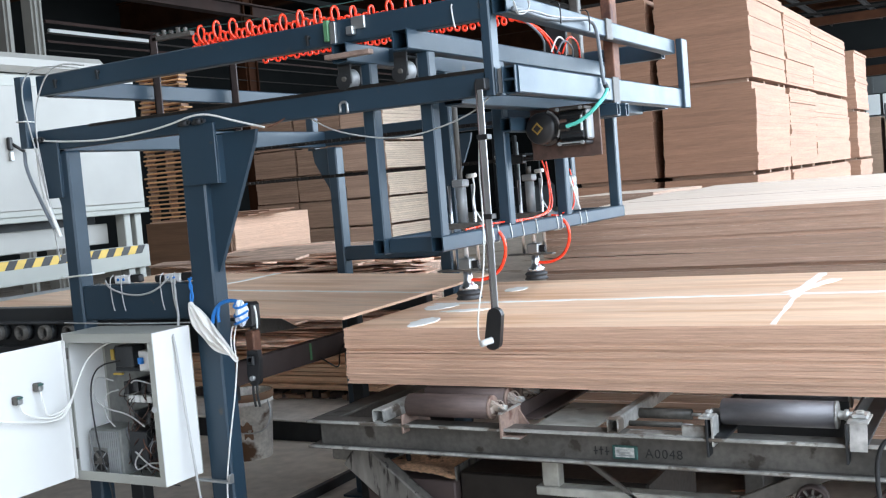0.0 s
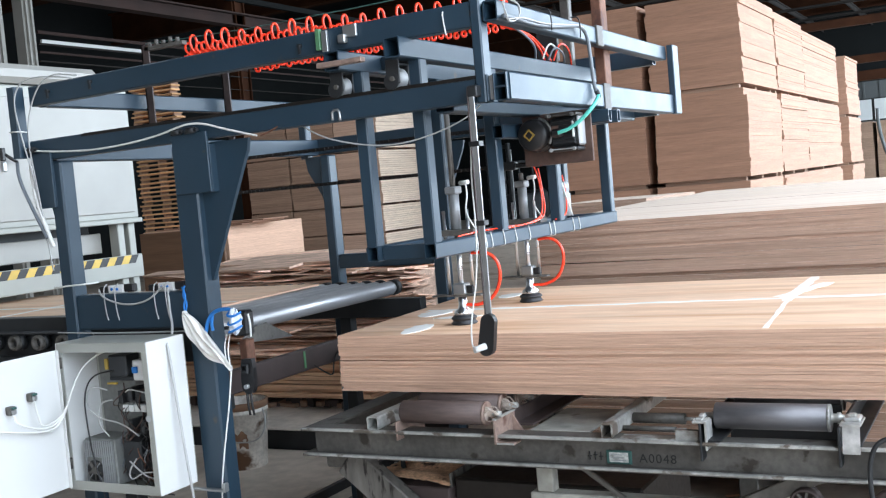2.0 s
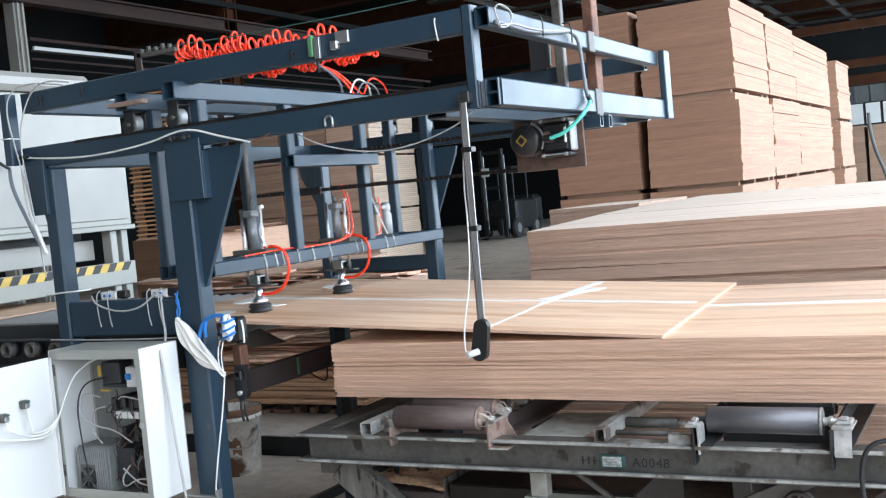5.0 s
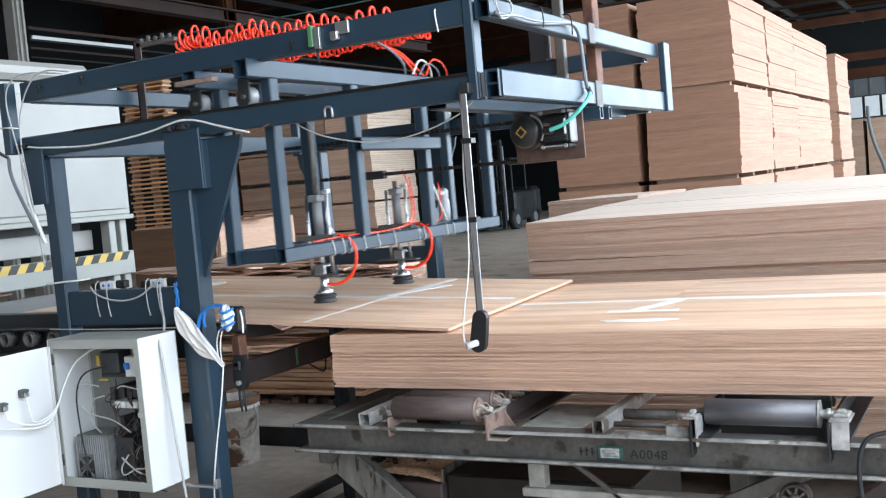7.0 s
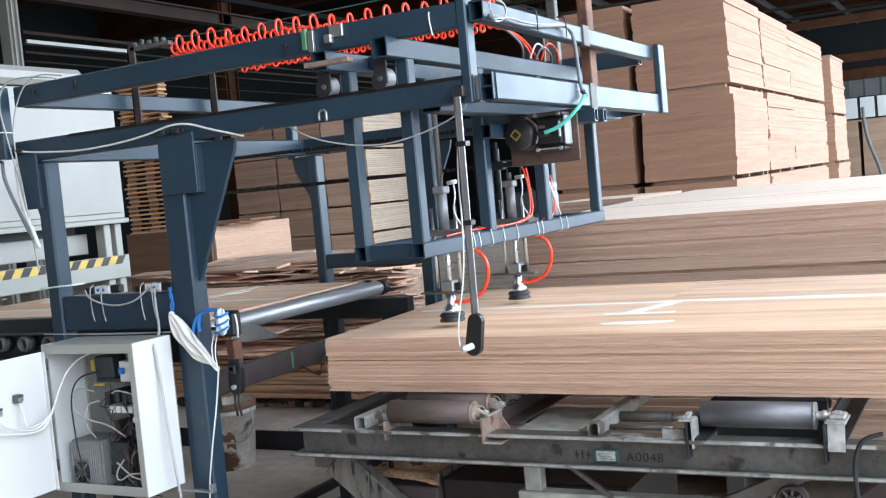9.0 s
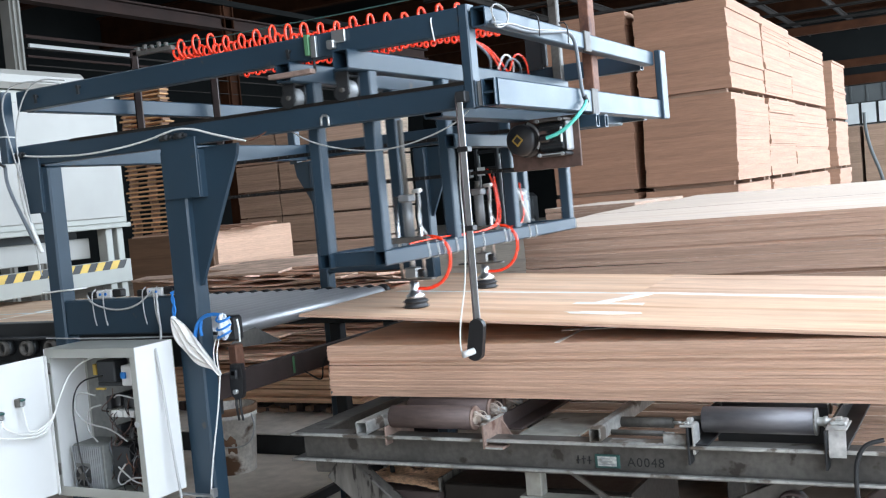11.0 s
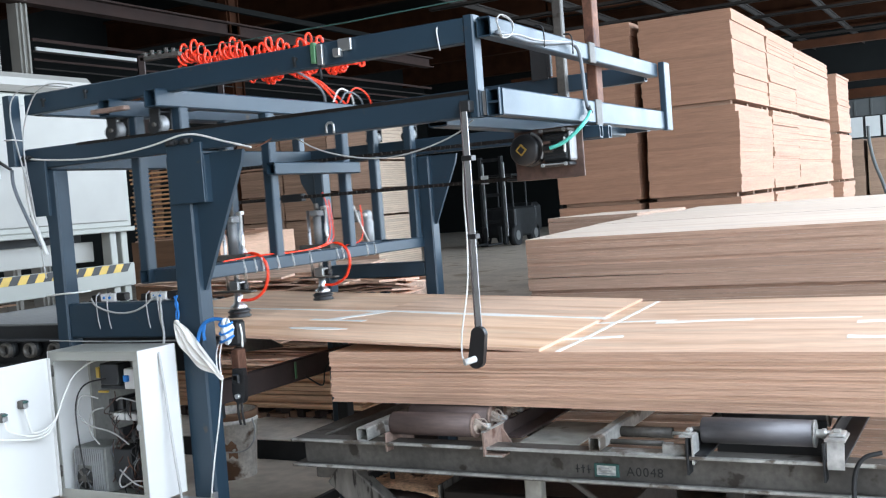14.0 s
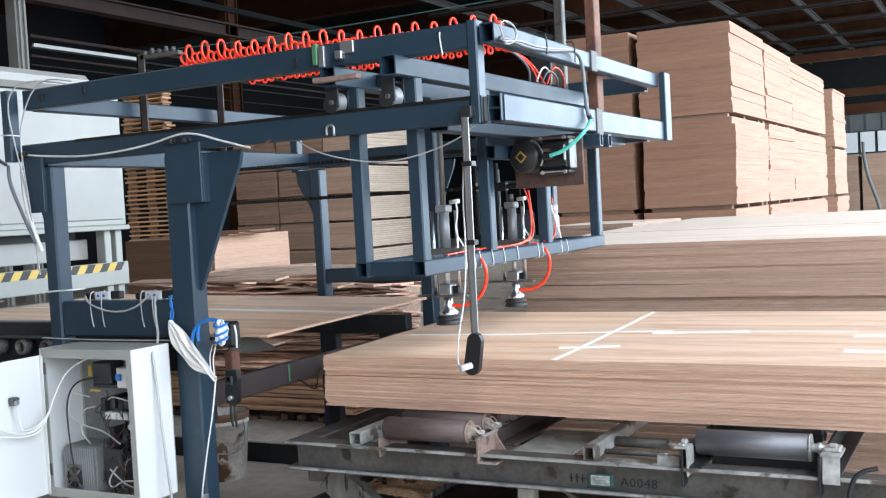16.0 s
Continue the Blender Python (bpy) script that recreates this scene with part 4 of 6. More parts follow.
        part("red_hose", Mesh().rope([(0.04, 0.0, 0.222), (0.092, 0.005, 0.226), (0.130, 0.01, 0.195), (0.136, 0.01, 0.14), (0.112, 0.008, 0.085), (0.062, 0.004, 0.058), (0.012, 0.0, 0.060)], 0.0055), RED, u, "red air hose loop")
        u.location = (0, y, 1.10)
        units.append((u, y))
    c.location = (CX, 0, 0)
    return c, units


CARRIAGE, UNITS = carriage()

# red coiled hoses between the west bracket and the carriage
def coils():
    out = []
    ring_pts = lambda rx, rz, lean, side=-1: [(lean * (k / 16 - 0.5) + rx * math.sin(6.283185 * k / 16) * 0.5, rz * 0.5 * math.sin(6.283185 * k / 16), side * rz * math.cos(6.283185 * k / 16)) for k in range(17)]
    for y_w, y_e, z_w, z_e, n, kind in ((3.06, 3.20, 2.062, 2.035, 54, "tall"), (3.46, 3.46, 2.022, 2.018, 40, "low")):
        h = thing("coiled_air_hose", "bright red coiled air hose between bracket and carriage", "hose", "coiled hoses")
        for k in range(n):
            f = (k + 0.5) / n
            q = random.uniform(0.9, 1.2)
            if kind == "low":
                m, up = Mesh().rope(ring_pts(0.034, 0.016 * q, 0.05, 1), 0.0048, 7, 1), 0.0
            elif k % 3 == 1:
                m, up = Mesh().rope(ring_pts(0.026, 0.032 * q, 0.036), 0.0048, 7, 1), 0.016
            else:
                m, up = Mesh().rope(ring_pts(0.03, 0.021 * q, 0.04), 0.0048, 7, 1), -0.004
            ob = part("coil_turn", m, RED, h)
            out.append((ob, f, y_w + (y_e - y_w) * f, z_w + (z_e - z_w) * f + random.uniform(-0.004, 0.006) + up, random.uniform(-9, 9), random.uniform(-0.15, 0.15)))
    return out


COILS = coils()

# ---------------------------------------------------------------- plywood sheets and stacks
LEN, WID, THK = 1.847, 1.22, 0.009
SKEW = -0.078                # the ends of the sheets run out of square


def sheet_data(name, length, width, thick, skew, top, edge, arris=0.0015, warp=()):
    """A sheet that reaches from its east end at 0 to -length, with a soft arris; the top takes its own material.
    warp = (height, shift, waves): the underside lifts in shallow waves off the sheet below."""
    nx = 12
    vs, fs, mats = [], [], []
    c = min(arris, thick * 0.2)
    for z, e in ((0, 0), (thick - c, 0), (thick, c)):
        for i in range(nx + 1):
            for j in (0, 1):
                f = i / nx
                x = -length * f + (e if f == 1 else (-e if f == 0 else 0))
                y = width * j + (e if j == 0 else -e)
                lift = 0
                if warp and z == 0:
                    lift = warp[0] * max(0.0, 0.35 + math.sin(warp[1] + 6.283 * warp[2] * f) * 0.65)
                vs.append((x + skew * j, y, z + lift))
    n = 2 * (nx + 1)
    for i in range(nx):
        a = 2 * i
        fs += [(a, a + 1, a + 3, a + 2), (2 * n + a, 2 * n + a + 2, 2 * n + a + 3, 2 * n + a + 1)]
        mats += [1, 0]
    loop = [2 * i for i in range(nx + 1)] + [2 * i + 1 for i in range(nx, -1, -1)]
    for k in range(len(loop)):
        p, q = loop[k], loop[(k + 1) % len(loop)]
        for l in (0, 1):
            fs.append((l * n + p, l * n + q, (l + 1) * n + q, (l + 1) * n + p))
            mats.append(1)
    me = bpy.data.meshes.new(name)
    me.from_pydata(vs, [], fs)
    me.materials.append(top)
    me.materials.append(edge)
    me.polygons.foreach_set("material_index", mats)
    bm = bmesh.new()
    bm.from_mesh(me)
    bmesh.ops.recalc_face_normals(bm, faces=bm.faces)
    bm.to_mesh(me)
    bm.free()
    return me


SHEET = sheet_data("sheet", LEN, WID, THK, SKEW, PLY_TOP, PLY_EDGE)
WARPS = ((), (0.05, 0.4, 0.9), (0.16, 2.2, 0.7), (0.04, 4.0, 1.3), (0.10, 5.2, 1.1), (0.34, 3.4, 0.8))


def warped(length, width, thick, skew, top, edge, arris=0.0015):
    """Alike sheets that lie more or less flat."""
    return [sheet_data("sheet", length, width, thick, skew, top, edge, arris, (w[0] * min(thick, 0.0125), w[1], w[2]) if w else ()) for w in WARPS]


STACK_SHEETS = warped(LEN, WID, THK, SKEW, PLY_TOP, PLY_EDGE)


def strip(parent, x0, y0, x1, y1, w, label="white paper tape"):
    """A ragged strip of paper tape on the face of a sheet."""
    a, b = Vector((x0, y0)), Vector((x1, y1))
    d = (b - a)
    nrm = Vector((-d.y, d.x)).normalized() * w / 2
    n = max(2, int(d.length / 0.06))
    up, lo = [], []
    for k in range(n + 1):
        p = a + d * k / n
        up.append(p + nrm * random.uniform(0.6, 1.6))
        lo.append(p - nrm * random.uniform(0.6, 1.6))
    m = Mesh()
    h = THK + 0.0005 + 0.0003 * len(parent.children)
    vs = [(p.x, p.y, z) for z in (THK + 0.0001, h) for p in up + lo]
    s = 2 * (n + 1)
    fs = [(0, n + 1, s + n + 1, s), (n, 2 * n + 1, s + 2 * n + 1, s + n)]
    for k in range(n):
        fs += [(s + k, s + k + 1, s + n + 2 + k, s + n + 1 + k), (k, k + 1, n + 2 + k, n + 1 + k), (k, k + 1, s + k + 1, s + k), (n + 1 + k, n + 2 + k, s + n + 2 + k, s + n + 1 + k)]
    m.add(vs, fs)
    return part("tape", m, TAPE, parent, label)


def patch(parent, x, y, rx, ry, turn):
    """A rounded patch of paper on the face of a sheet."""
    n, m = 18, Mesh()
    h = THK + 0.0005 + 0.0003 * len(parent.children)
    pts = []
    for k in range(n):
        a = 6.283185 * k / n
        q = random.uniform(0.85, 1.15)
        u, w = rx * q * math.cos(a), ry * q * math.sin(a)
        pts.append((x + u * math.cos(turn) - w * math.sin(turn), y + u * math.sin(turn) + w * math.cos(turn)))
    m.prism(pts, 2, THK + 0.0001, h)
    return part("tape", m, TAPE, parent, "white paper patch")


def loose_sheet(label, tapes):
    ob = new("plywood_sheet", SHEET)
    tagged(ob, label, "plywood sheet", "plywood sheets")
    for t in tapes:
        strip(ob, *t)
    return ob


# places of the tapes count from the front corner at the east end
S0 = loose_sheet("tan plywood sheet sliding off along the conveyor", [(-1.8, 0.62, -0.05, 0.60, 0.03), (-1.1, 0.0, -1.2, 1.22, 0.03)])
S1 = loose_sheet("tan plywood sheet with white tape drawn by the suction cups",
                 [(-1.83, 0.55, -0.08, 0.655, 0.035), (-0.535, 0.02, -0.58, 0.6, 0.014), (-0.58, 0.56, -0.60, 1.2, 0.028), (-0.615, 0.66, -0.52, 1.0, 0.04)])
for q in ((-1.62, 0.11, 0.04, 0.10, 0.15), (-1.755, 0.47, 0.05, 0.09, 0.0), (-1.68, 0.93, 0.04, 0.07, 0.1), (-1.60, 0.36, 0.08, 0.03, 0.3)):
    patch(S1, *q)
S2 = loose_sheet("plywood sheet with white tape patches drawn by the suction cups",
                 [(-1.83, 0.60, -0.90, 0.655, 0.03), (-0.96, 0.665, -0.02, 0.645, 0.04), (-1.06, 0.385, -0.84, 0.40, 0.03), (-0.985, 0.39, -0.90, 0.66, 0.05)])
patch(S2, -0.90, 0.195, 0.11, 0.026, 0.1)
q = [(-0.94, 0.70), (-0.97, 1.216), (-0.08, 1.216), (-0.046, 0.68)]
part("veneer_piece", Mesh().prism(q, 2, THK + 0.0001, THK + 0.0004), VENEER, S2, "warmer veneer piece")


def stack(name, label, x_east, y0, z0, count, thick, data, jitter, group="", top_tapes=(), set_back=()):
    """A stack of single sheets, each a little off the one below."""
    s = thing(name, label, "plywood stack", group, at=(x_east, y0, z0))
    pick = random.Random(count + int(100 * y0))
    for k in range(count):
        ob = new("sheet", data[pick.choice((0, 0, 1, 1, 2, 3, 3, 4, 5))])
        ob.parent = s
        last = k == count - 1
        ob.location = (0 if last else random.uniform(-jitter, jitter), 0 if last else random.uniform(-jitter, jitter), k * thick)
        ob.rotation_euler = (0, 0, 0 if last else random.uniform(-0.002, 0.002))
        for upto, dy in set_back:
            ob.location.y += dy if k <= upto else 0.0
        if last:
            if top_tapes:
                q = [(-0.002, 0.003), (-0.078, 1.216), (-1.145, 1.216), (-1.07, 0.003)]
                part("veneer_piece", Mesh().add([(x, y, z) for z in (THK + 0.0001, THK + 0.0004) for x, y in q],
                     [(0, 1, 2, 3), (4, 5, 6, 7), (0, 1, 5, 4), (1, 2, 6, 5), (2, 3, 7, 6), (3, 0, 4, 7)]), VENEER, ob, "warmer veneer piece")
            for t in top_tapes:
                strip(ob, *t)
    return s


stack("plywood_stack", "stack of raw plywood sheets lying on the lift rollers", -0.055, 2.72, 0.848, 18, 0.00895, STACK_SHEETS, 0.004, "plywood stacks",
      [(-1.82, 0.50, -1.44, 0.535, 0.03), (-1.44, 0.535, -0.91, 0.655, 0.026), (-0.96, 0.59, -0.66, 0.645, 0.04), (-0.66, 0.645, -0.34, 0.66, 0.014), (-0.34, 0.555, -0.04, 0.575, 0.045), (-1.068, 0.004, -1.135, 1.2, 0.011), (-1.145, 0.235, -0.97, 0.285, 0.028), (-0.33, 0.24, -0.05, 0.26, 0.05)])
B_SHEETS = warped(1.90, 1.50, 0.0178, -0.21, PALE_TOP, EDGE_DARK, 0.0003)
stack("waiting_plywood_stack", "tall stack of plywood sheets waiting behind the lift", -0.03, 4.38, 0.18, 60, 0.0179, B_SHEETS, 0.003, "plywood stacks",
      set_back=((56, 0.006), (55, -0.004), (53, 0.006), (52, -0.006), (46, 0.024), (45, -0.016)))
C_SHEETS = warped(1.90, 1.80, 0.0178, -0.15, PALE_TOP, EDGE_DARK, 0.0003)
stack("waiting_plywood_stack", "tall stack of plywood sheets waiting behind the lift", -0.26, 5.92, 0.18, 60, 0.0179, C_SHEETS, 0.004, "plywood stacks")
stack("waiting_plywood_stack", "tall stack of plywood sheets waiting behind the lift", -0.42, 7.78, 0.18, 59, 0.0179, C_SHEETS, 0.008, "plywood stacks")
D_SHEETS = warped(0.76, 0.98, 0.0178, 0.12, PALE_TOP, EDGE_DARK, 0.0003)
stack("small_plywood_stack", "narrow stack of short plywood sheets beside the tall stacks", -2.56, 8.02, 0.18, 60, 0.0179, D_SHEETS, 0.004, "plywood stacks")


def stand(x0, x1, y0, y1):
    s = thing("roller_stand", "low grey steel roller stand under a plywood stack", "stand", "roller stands")
    for x in (x0 + 0.2, (x0 + x1) / 2, x1 - 0.2):
        part("bearer", Mesh().box(x - 0.04, x + 0.04, y0, y1, 0.0, 0.178, 0.004), STEEL, s)


for xa, xb, y, w in ((-2.0, -0.12, 4.40, 1.4), (-2.2, -0.35, 5.95, 1.7), (-2.4, -0.55, 7.82, 1.7), (-3.28, -2.56, 8.05, 0.9)):
    stand(xa, xb, y, y + w)

# ---------------------------------------------------------------- lift with rollers
def lift():
    l = thing("scissor_lift", "grey steel scissor lift with roller top under the plywood stack", "scissor lift")
    x0, x1, ya, yb, zb, zt = -1.975, 0.20, 2.58, 3.98, 0.677, 0.762
    for y, s in ((ya, 1), (yb, -1)):
        lo, hi = sorted((y, y + s * 0.075))
        web = sorted((y + s * 0.034, y + s * 0.041))
        part("side_beam", Mesh().box(x0, x1, lo, hi, zb, zb + 0.008, 0.001).box(x0, x1, lo, hi, zt - 0.008, zt, 0.001).box(x0 + 0.03, x1 - 0.03, web[0], web[1], zb + 0.008, zt - 0.008), STEEL, l, "grey painted steel beam")
    for xa in (x0, x1 - 0.075):
        part("end_beam", Mesh().box(xa, xa + 0.075, ya + 0.076, yb - 0.076, zt - 0.008, zt, 0.001).box(xa + 0.034, xa + 0.041, ya + 0.076, yb - 0.076, zb, zt - 0.008), STEEL, l)
    for x, w in ((-1.737, 0.040), (-1.001, 0.032)):
        part("roller_bed_tube", Mesh().tube(1, ya + 0.012, yb - 0.02, zt + 0.001, zt + 0.040, x, x + w), WORN_SHEEN, l)
    part("angle_end", Mesh().box(-1.306, -1.299, ya - 0.012, ya + 0.12, zt - 0.022, zt + 0.045, 0.001).box(-1.299, -1.245, ya - 0.012, ya + 0.12, zt - 0.022, zt - 0.015, 0.001)
         .prism([(zt - 0.016, -1.2995), (zt + 0.040, -1.2995), (zt - 0.016, -1.262)], 1, ya + 0.10, ya + 0.106), PINK_STEEL, l, "rusty end of a bed angle")
    part("angle_lip", Mesh().box(-1.308, -1.296, ya - 0.012, ya + 0.12, zt + 0.045, zt + 0.0485, 0.001).box(-1.298, -1.246, ya - 0.014, ya - 0.0125, zt - 0.021, zt - 0.016, 0.0005), WORN_SHEEN, l)
    part("roller_bed_angle", Mesh().box(-1.306, -1.299, ya + 0.121, yb - 0.02, zt + 0.001, zt + 0.045, 0.001).box(-1.299, -1.245, ya + 0.121, yb - 0.02, zt + 0.001, zt + 0.007, 0.001), DKRUST, l)
    for x, mat in ((-0.735, DARK_STEEL), (-0.405, DARK_STEEL), (-0.05, STEEL)):
        part("roller_bed_angle", Mesh().box(x, x + 0.006, ya - 0.005, yb - 0.02, zt - 0.045, zt + 0.05, 0.001).box(x + 0.006, x + 0.05, ya + 0.005, yb - 0.02, zt + 0.001, zt + 0.007, 0.001), mat, l)
    part("roller_bed_plate", Mesh().box(-1.63, -1.624, ya - 0.002, ya + 0.16, zt - 0.025, zt + 0.03, 0.001), PINK_STEEL, l)
    for k in range(6):
        for xa, xb, mat, rr, y in ((-1.622, -1.350, ROLLER_WORN, 0.0335, 2.624 + 0.112 * k), (-0.712, -0.433, ROLLER, 0.0335, 2.668 + 0.23 * k)):
            zc = 0.8475 - rr
            r = part("roller", Mesh().lathe((xa, y, zc), (1, 0, 0), [(0, 0.0), (0, rr - 0.0015), (0.0015, rr), (xb - xa, rr), (xb - xa, 0.0)], 32), mat, l)
            part("axle", Mesh().cyl((xa - 0.03, y, zc), (xb + 0.045, y, zc), 0.008, 10), WORN_SHEEN, r)
            part("rim", Mesh().cyl((xb - 0.0035, y, zc), (xb + 0.002, y, zc), rr + 0.0006, 24), PINK_STEEL if mat is ROLLER_WORN else WORN_SHEEN, r, "worn roller rim")
            ragged = [(0.001, 0.022), (0.004, 0.016), (0.009, 0.009), (0.016, 0.012), (0.022, 0.007), (0.030, 0.009), (0.036, 0.0)]
            collar = [(0.003, 0.011), (0.016, 0.011), (0.017, 0.014), (0.026, 0.014), (0.027, 0.009), (0.036, 0.009), (0.036, 0.0)]
            part("bearing", Mesh().lathe((xb, y, zc), (1, 0, 0), ragged if mat is ROLLER_WORN else collar, 10), FRAY if mat is ROLLER_WORN else BRIGHT, r, "scuffed bearing end")
            if mat is ROLLER_WORN:
                for q in range(13):
                    a = random.uniform(0, 6.28)
                    b = a + random.uniform(-0.9, 0.9)
                    part("frayed_strand", Mesh().rope([(xb + 0.003, y + 0.022 * math.cos(a), zc + 0.022 * math.sin(a)), (xb + random.uniform(0.012, 0.022), y + 0.03 * math.cos(b), zc + 0.024 * math.sin(b)),
                         (xb + random.uniform(0.03, 0.045), y + 0.018 * math.cos(a), zc - 0.01 + 0.014 * math.sin(b))], random.uniform(0.001, 0.0022), 5, 2), FRAY, r, "frayed fibre")
    for y, z, rr in ((2.765, 0.779, 0.0145), (2.675, 0.7715, 0.0075)):
        r = part("idler_roller", Mesh().lathe((-0.967, y, z), (1, 0, 0), [(0, 0.0), (0, rr), (0.145, rr), (0.145, 0.0)], 16), STEEL, l, "thin grey idler roller")
        part("pin", Mesh().cyl((-0.823, y, z), (-0.795, y, z), 0.005, 8), WORN_SHEEN, r)
    part("cover_plate", Mesh().box(-0.712, -0.425, 2.80, 2.806, zt - 0.06, zt + 0.055, 0.001), DARK_STEEL, l, "dark plate behind the grey roller")
    part("deck_plate", Mesh().box(-1.238, -1.06, ya + 0.08, ya + 0.36, zt - 0.006, zt - 0.001, 0.001), DUSTY, l, "dusty grey deck plate")
    y = 2.617
    curl = [(y - 0.034 - 0.016 * (1 - k / 8) ** 2 - 0.004 * math.sin(3.14 * k / 8), 0.752 + 0.062 * k / 8) for k in range(9)]
    vs = [(px, py + d, pz) for py, pz in curl for px, d in ((-0.394, 0), (-0.355, 0), (-0.355, 0.003), (-0.394, 0.003))]
    fs = [(4 * k + i, 4 * k + (i + 1) % 4, 4 * k + 4 + (i + 1) % 4, 4 * k + 4 + i) for k in range(8) for i in range(4)] + [(3, 2, 1, 0), (32, 33, 34, 35)]
    part("roller_bracket", Mesh().add(vs, fs).box(-0.400, -0.352, y - 0.037, y + 0.05, 0.8145, 0.820, 0.001).box(-0.394, -0.356, y - 0.012, y + 0.04, 0.820, 0.829, 0.003)
         .box(-0.384, -0.366, y + 0.0, y + 0.02, 0.829, 0.836, 0.002), BRIGHT, l, "bent bright roller bracket")
    part("roller_bracket", Mesh().box(-0.722, -0.716, y - 0.037, y + 0.02, 0.743, 0.812, 0.001).box(-0.752, -0.716, y - 0.037, y + 0.01, 0.812, 0.818, 0.001).box(-0.744, -0.728, y - 0.03, y + 0.02, 0.818, 0.824, 0.002).box(-0.738, -0.724, y - 0.02, y + 0.0, 0.824, 0.832, 0.002), BRIGHT, l, "bent bright roller bracket")
    part("cross_lip", Mesh().box(-0.95, -0.80, ya + 0.01, ya + 0.05, zt, zt + 0.005, 0.001).box(-0.80, -0.74, ya + 0.01, ya + 0.02, zt, zt + 0.03, 0.001), WORN_SHEEN, l, "scuffed bright lip of the bed frame")
    # scissor arms and base
    for y in (2.66, 3.84):
        part("scissor_arm", Mesh().box(-0.49, 0.49, y, y + 0.05, -0.05, 0.05, 0.004, pose(-1.49, 0, 0.345, 0, 38, 0)), STAINED, l, "grey arm with oily stains")
        part("scissor_arm", Mesh().box(-0.49, 0.49, y + 0.06, y + 0.11, -0.05, 0.05, 0.004, pose(-0.28, 0, 0.345, 0, -38, 0)), DKRUST, l)
        part("base_beam", Mesh().box(-1.95, 0.2, y - 0.02, y + 0.1, 0.0, 0.08, 0.004), STEEL, l)
        for x in (-1.88, 0.12):
            part("hinge", Mesh().box(x - 0.07, x + 0.07, y + 0.005, y + 0.03, 0.62, 0.683, 0.004), STEEL, l)
    y = 2.655
    part("cross_stay", Mesh().box(-1.25, -0.1, y, y + 0.05, 0.56, 0.585, 0.003), DUSTY, l)
    for x in (-1.23, -0.55):
        part("hanger", Mesh().box(x, x + 0.05, y + 0.005, y + 0.045, 0.585, 0.683, 0.003), DUSTY, l)
    part("brace", Mesh().box(-0.16, 0.16, y, y + 0.012, -0.006, 0.006, 0.001, pose(-1.03, 0, 0.62, 0, 35, 0)), STEEL, l)
    part("brace", Mesh().box(-0.2, 0.2, y, y + 0.02, -0.02, 0.02, 0.002, pose(-0.62, 0, 0.60, 0, -25, 0)), STEEL, l)
    # solid box; its black stands for the shade inside the open trough
    part("oil_trough", Mesh().box(-1.54, -0.95, 2.74, 3.2, 0.10, 0.585, 0.006), GREASE_SHADE, l, "oil trough, black for its shaded inside")
    part("trough_lip", Mesh().box(-1.552, -1.546, 2.732, 3.2, 0.54, 0.600, 0.001), STAINED, l)
    part("sawdust_tray", Mesh().box(-1.86, -1.545, 2.715, 3.25, 0.10, 0.560, 0.004), DKRUST, l, "dark tray heaped with sawdust")
    heap, nx, ny = Mesh(), 24, 40
    vs = [(-1.855 + 0.308 * i / nx, 2.718 + 0.528 * j / ny, 0.566 + 0.022 * math.sin(3.1416 * i / nx) * (0.6 + 0.4 * math.sin(0.5 * j)) + random.uniform(0, 0.006)) for j in range(ny + 1) for i in range(nx + 1)]
    heap.add(vs, [(j * (nx + 1) + i, j * (nx + 1) + i + 1, (j + 1) * (nx + 1) + i + 1, (j + 1) * (nx + 1) + i) for j in range(ny) for i in range(nx)], True)
    part("sawdust", heap, SAWDUST, l, "tan sawdust with dark oil spots")
    part("drain_rod", Mesh().cyl((-1.79, 2.86, 0.50), (-1.79, 2.86, 0.676), 0.008, 10), DARK_STEEL, l)
    # pale strips stand in for the grazing reflection on the flanges
    for y, s in ((ya, 1), (yb, -1)):
        for z, h in ((zt, 0.0025), (zb + 0.008, 0.002)):
            lo, hi = sorted((y - s * 0.002, y + s * 0.011))
            part("worn_edge", Mesh().box(x0 + 0.005, x1 - 0.005, lo, hi, z - 0.005, z + h, 0.001), WORN_SHEEN, l, "pale strip painted for the sheen along the flange")
    fl = part("pipe_flange", Mesh().lathe((-0.50, 2.63, 0.605), (0, 1, 0), [(0.012, 0.0), (0.012, 0.030), (0.0, 0.031), (0.0, 0.038), (0.04, 0.038), (0.04, 0)], 24), DKRUST, l, "round grey pipe flange")
    part("hub", Mesh().lathe((-0.50, 2.622, 0.605), (0, 1, 0), [(0.0, 0.0), (0.0, 0.010), (0.002, 0.014), (0.019, 0.014)], 16), STEEL, fl)
    for k in range(8):
        part("spoke", Mesh().box(0.015, 0.030, 0, 0.010, -0.0028, 0.0028, 0.0005, pose(-0.50, 2.631, 0.605, 0, 45 * k + 10, 0)), STEEL, fl)
    part("oil_hose", Mesh().rope([(-0.27, 2.56, 0.80), (-0.315, 2.55, 0.79), (-0.335, 2.55, 0.74), (-0.335, 2.55, 0.66), (-0.32, 2.55, 0.58)], 0.0056), DARK_STEEL, l)
    # plate and writing on the side beam
    yw = ya + 0.030
    part("name_plate", Mesh().box(-0.997, -0.927, yw - 0.002, yw + 0.003, 0.690, 0.727, 0.002), DKGREEN, l, "dark green plate frame")
    part("name_plate_face", Mesh().box(-0.988, -0.936, yw - 0.0035, yw - 0.002, 0.696, 0.722), PLATE_FACE, l)
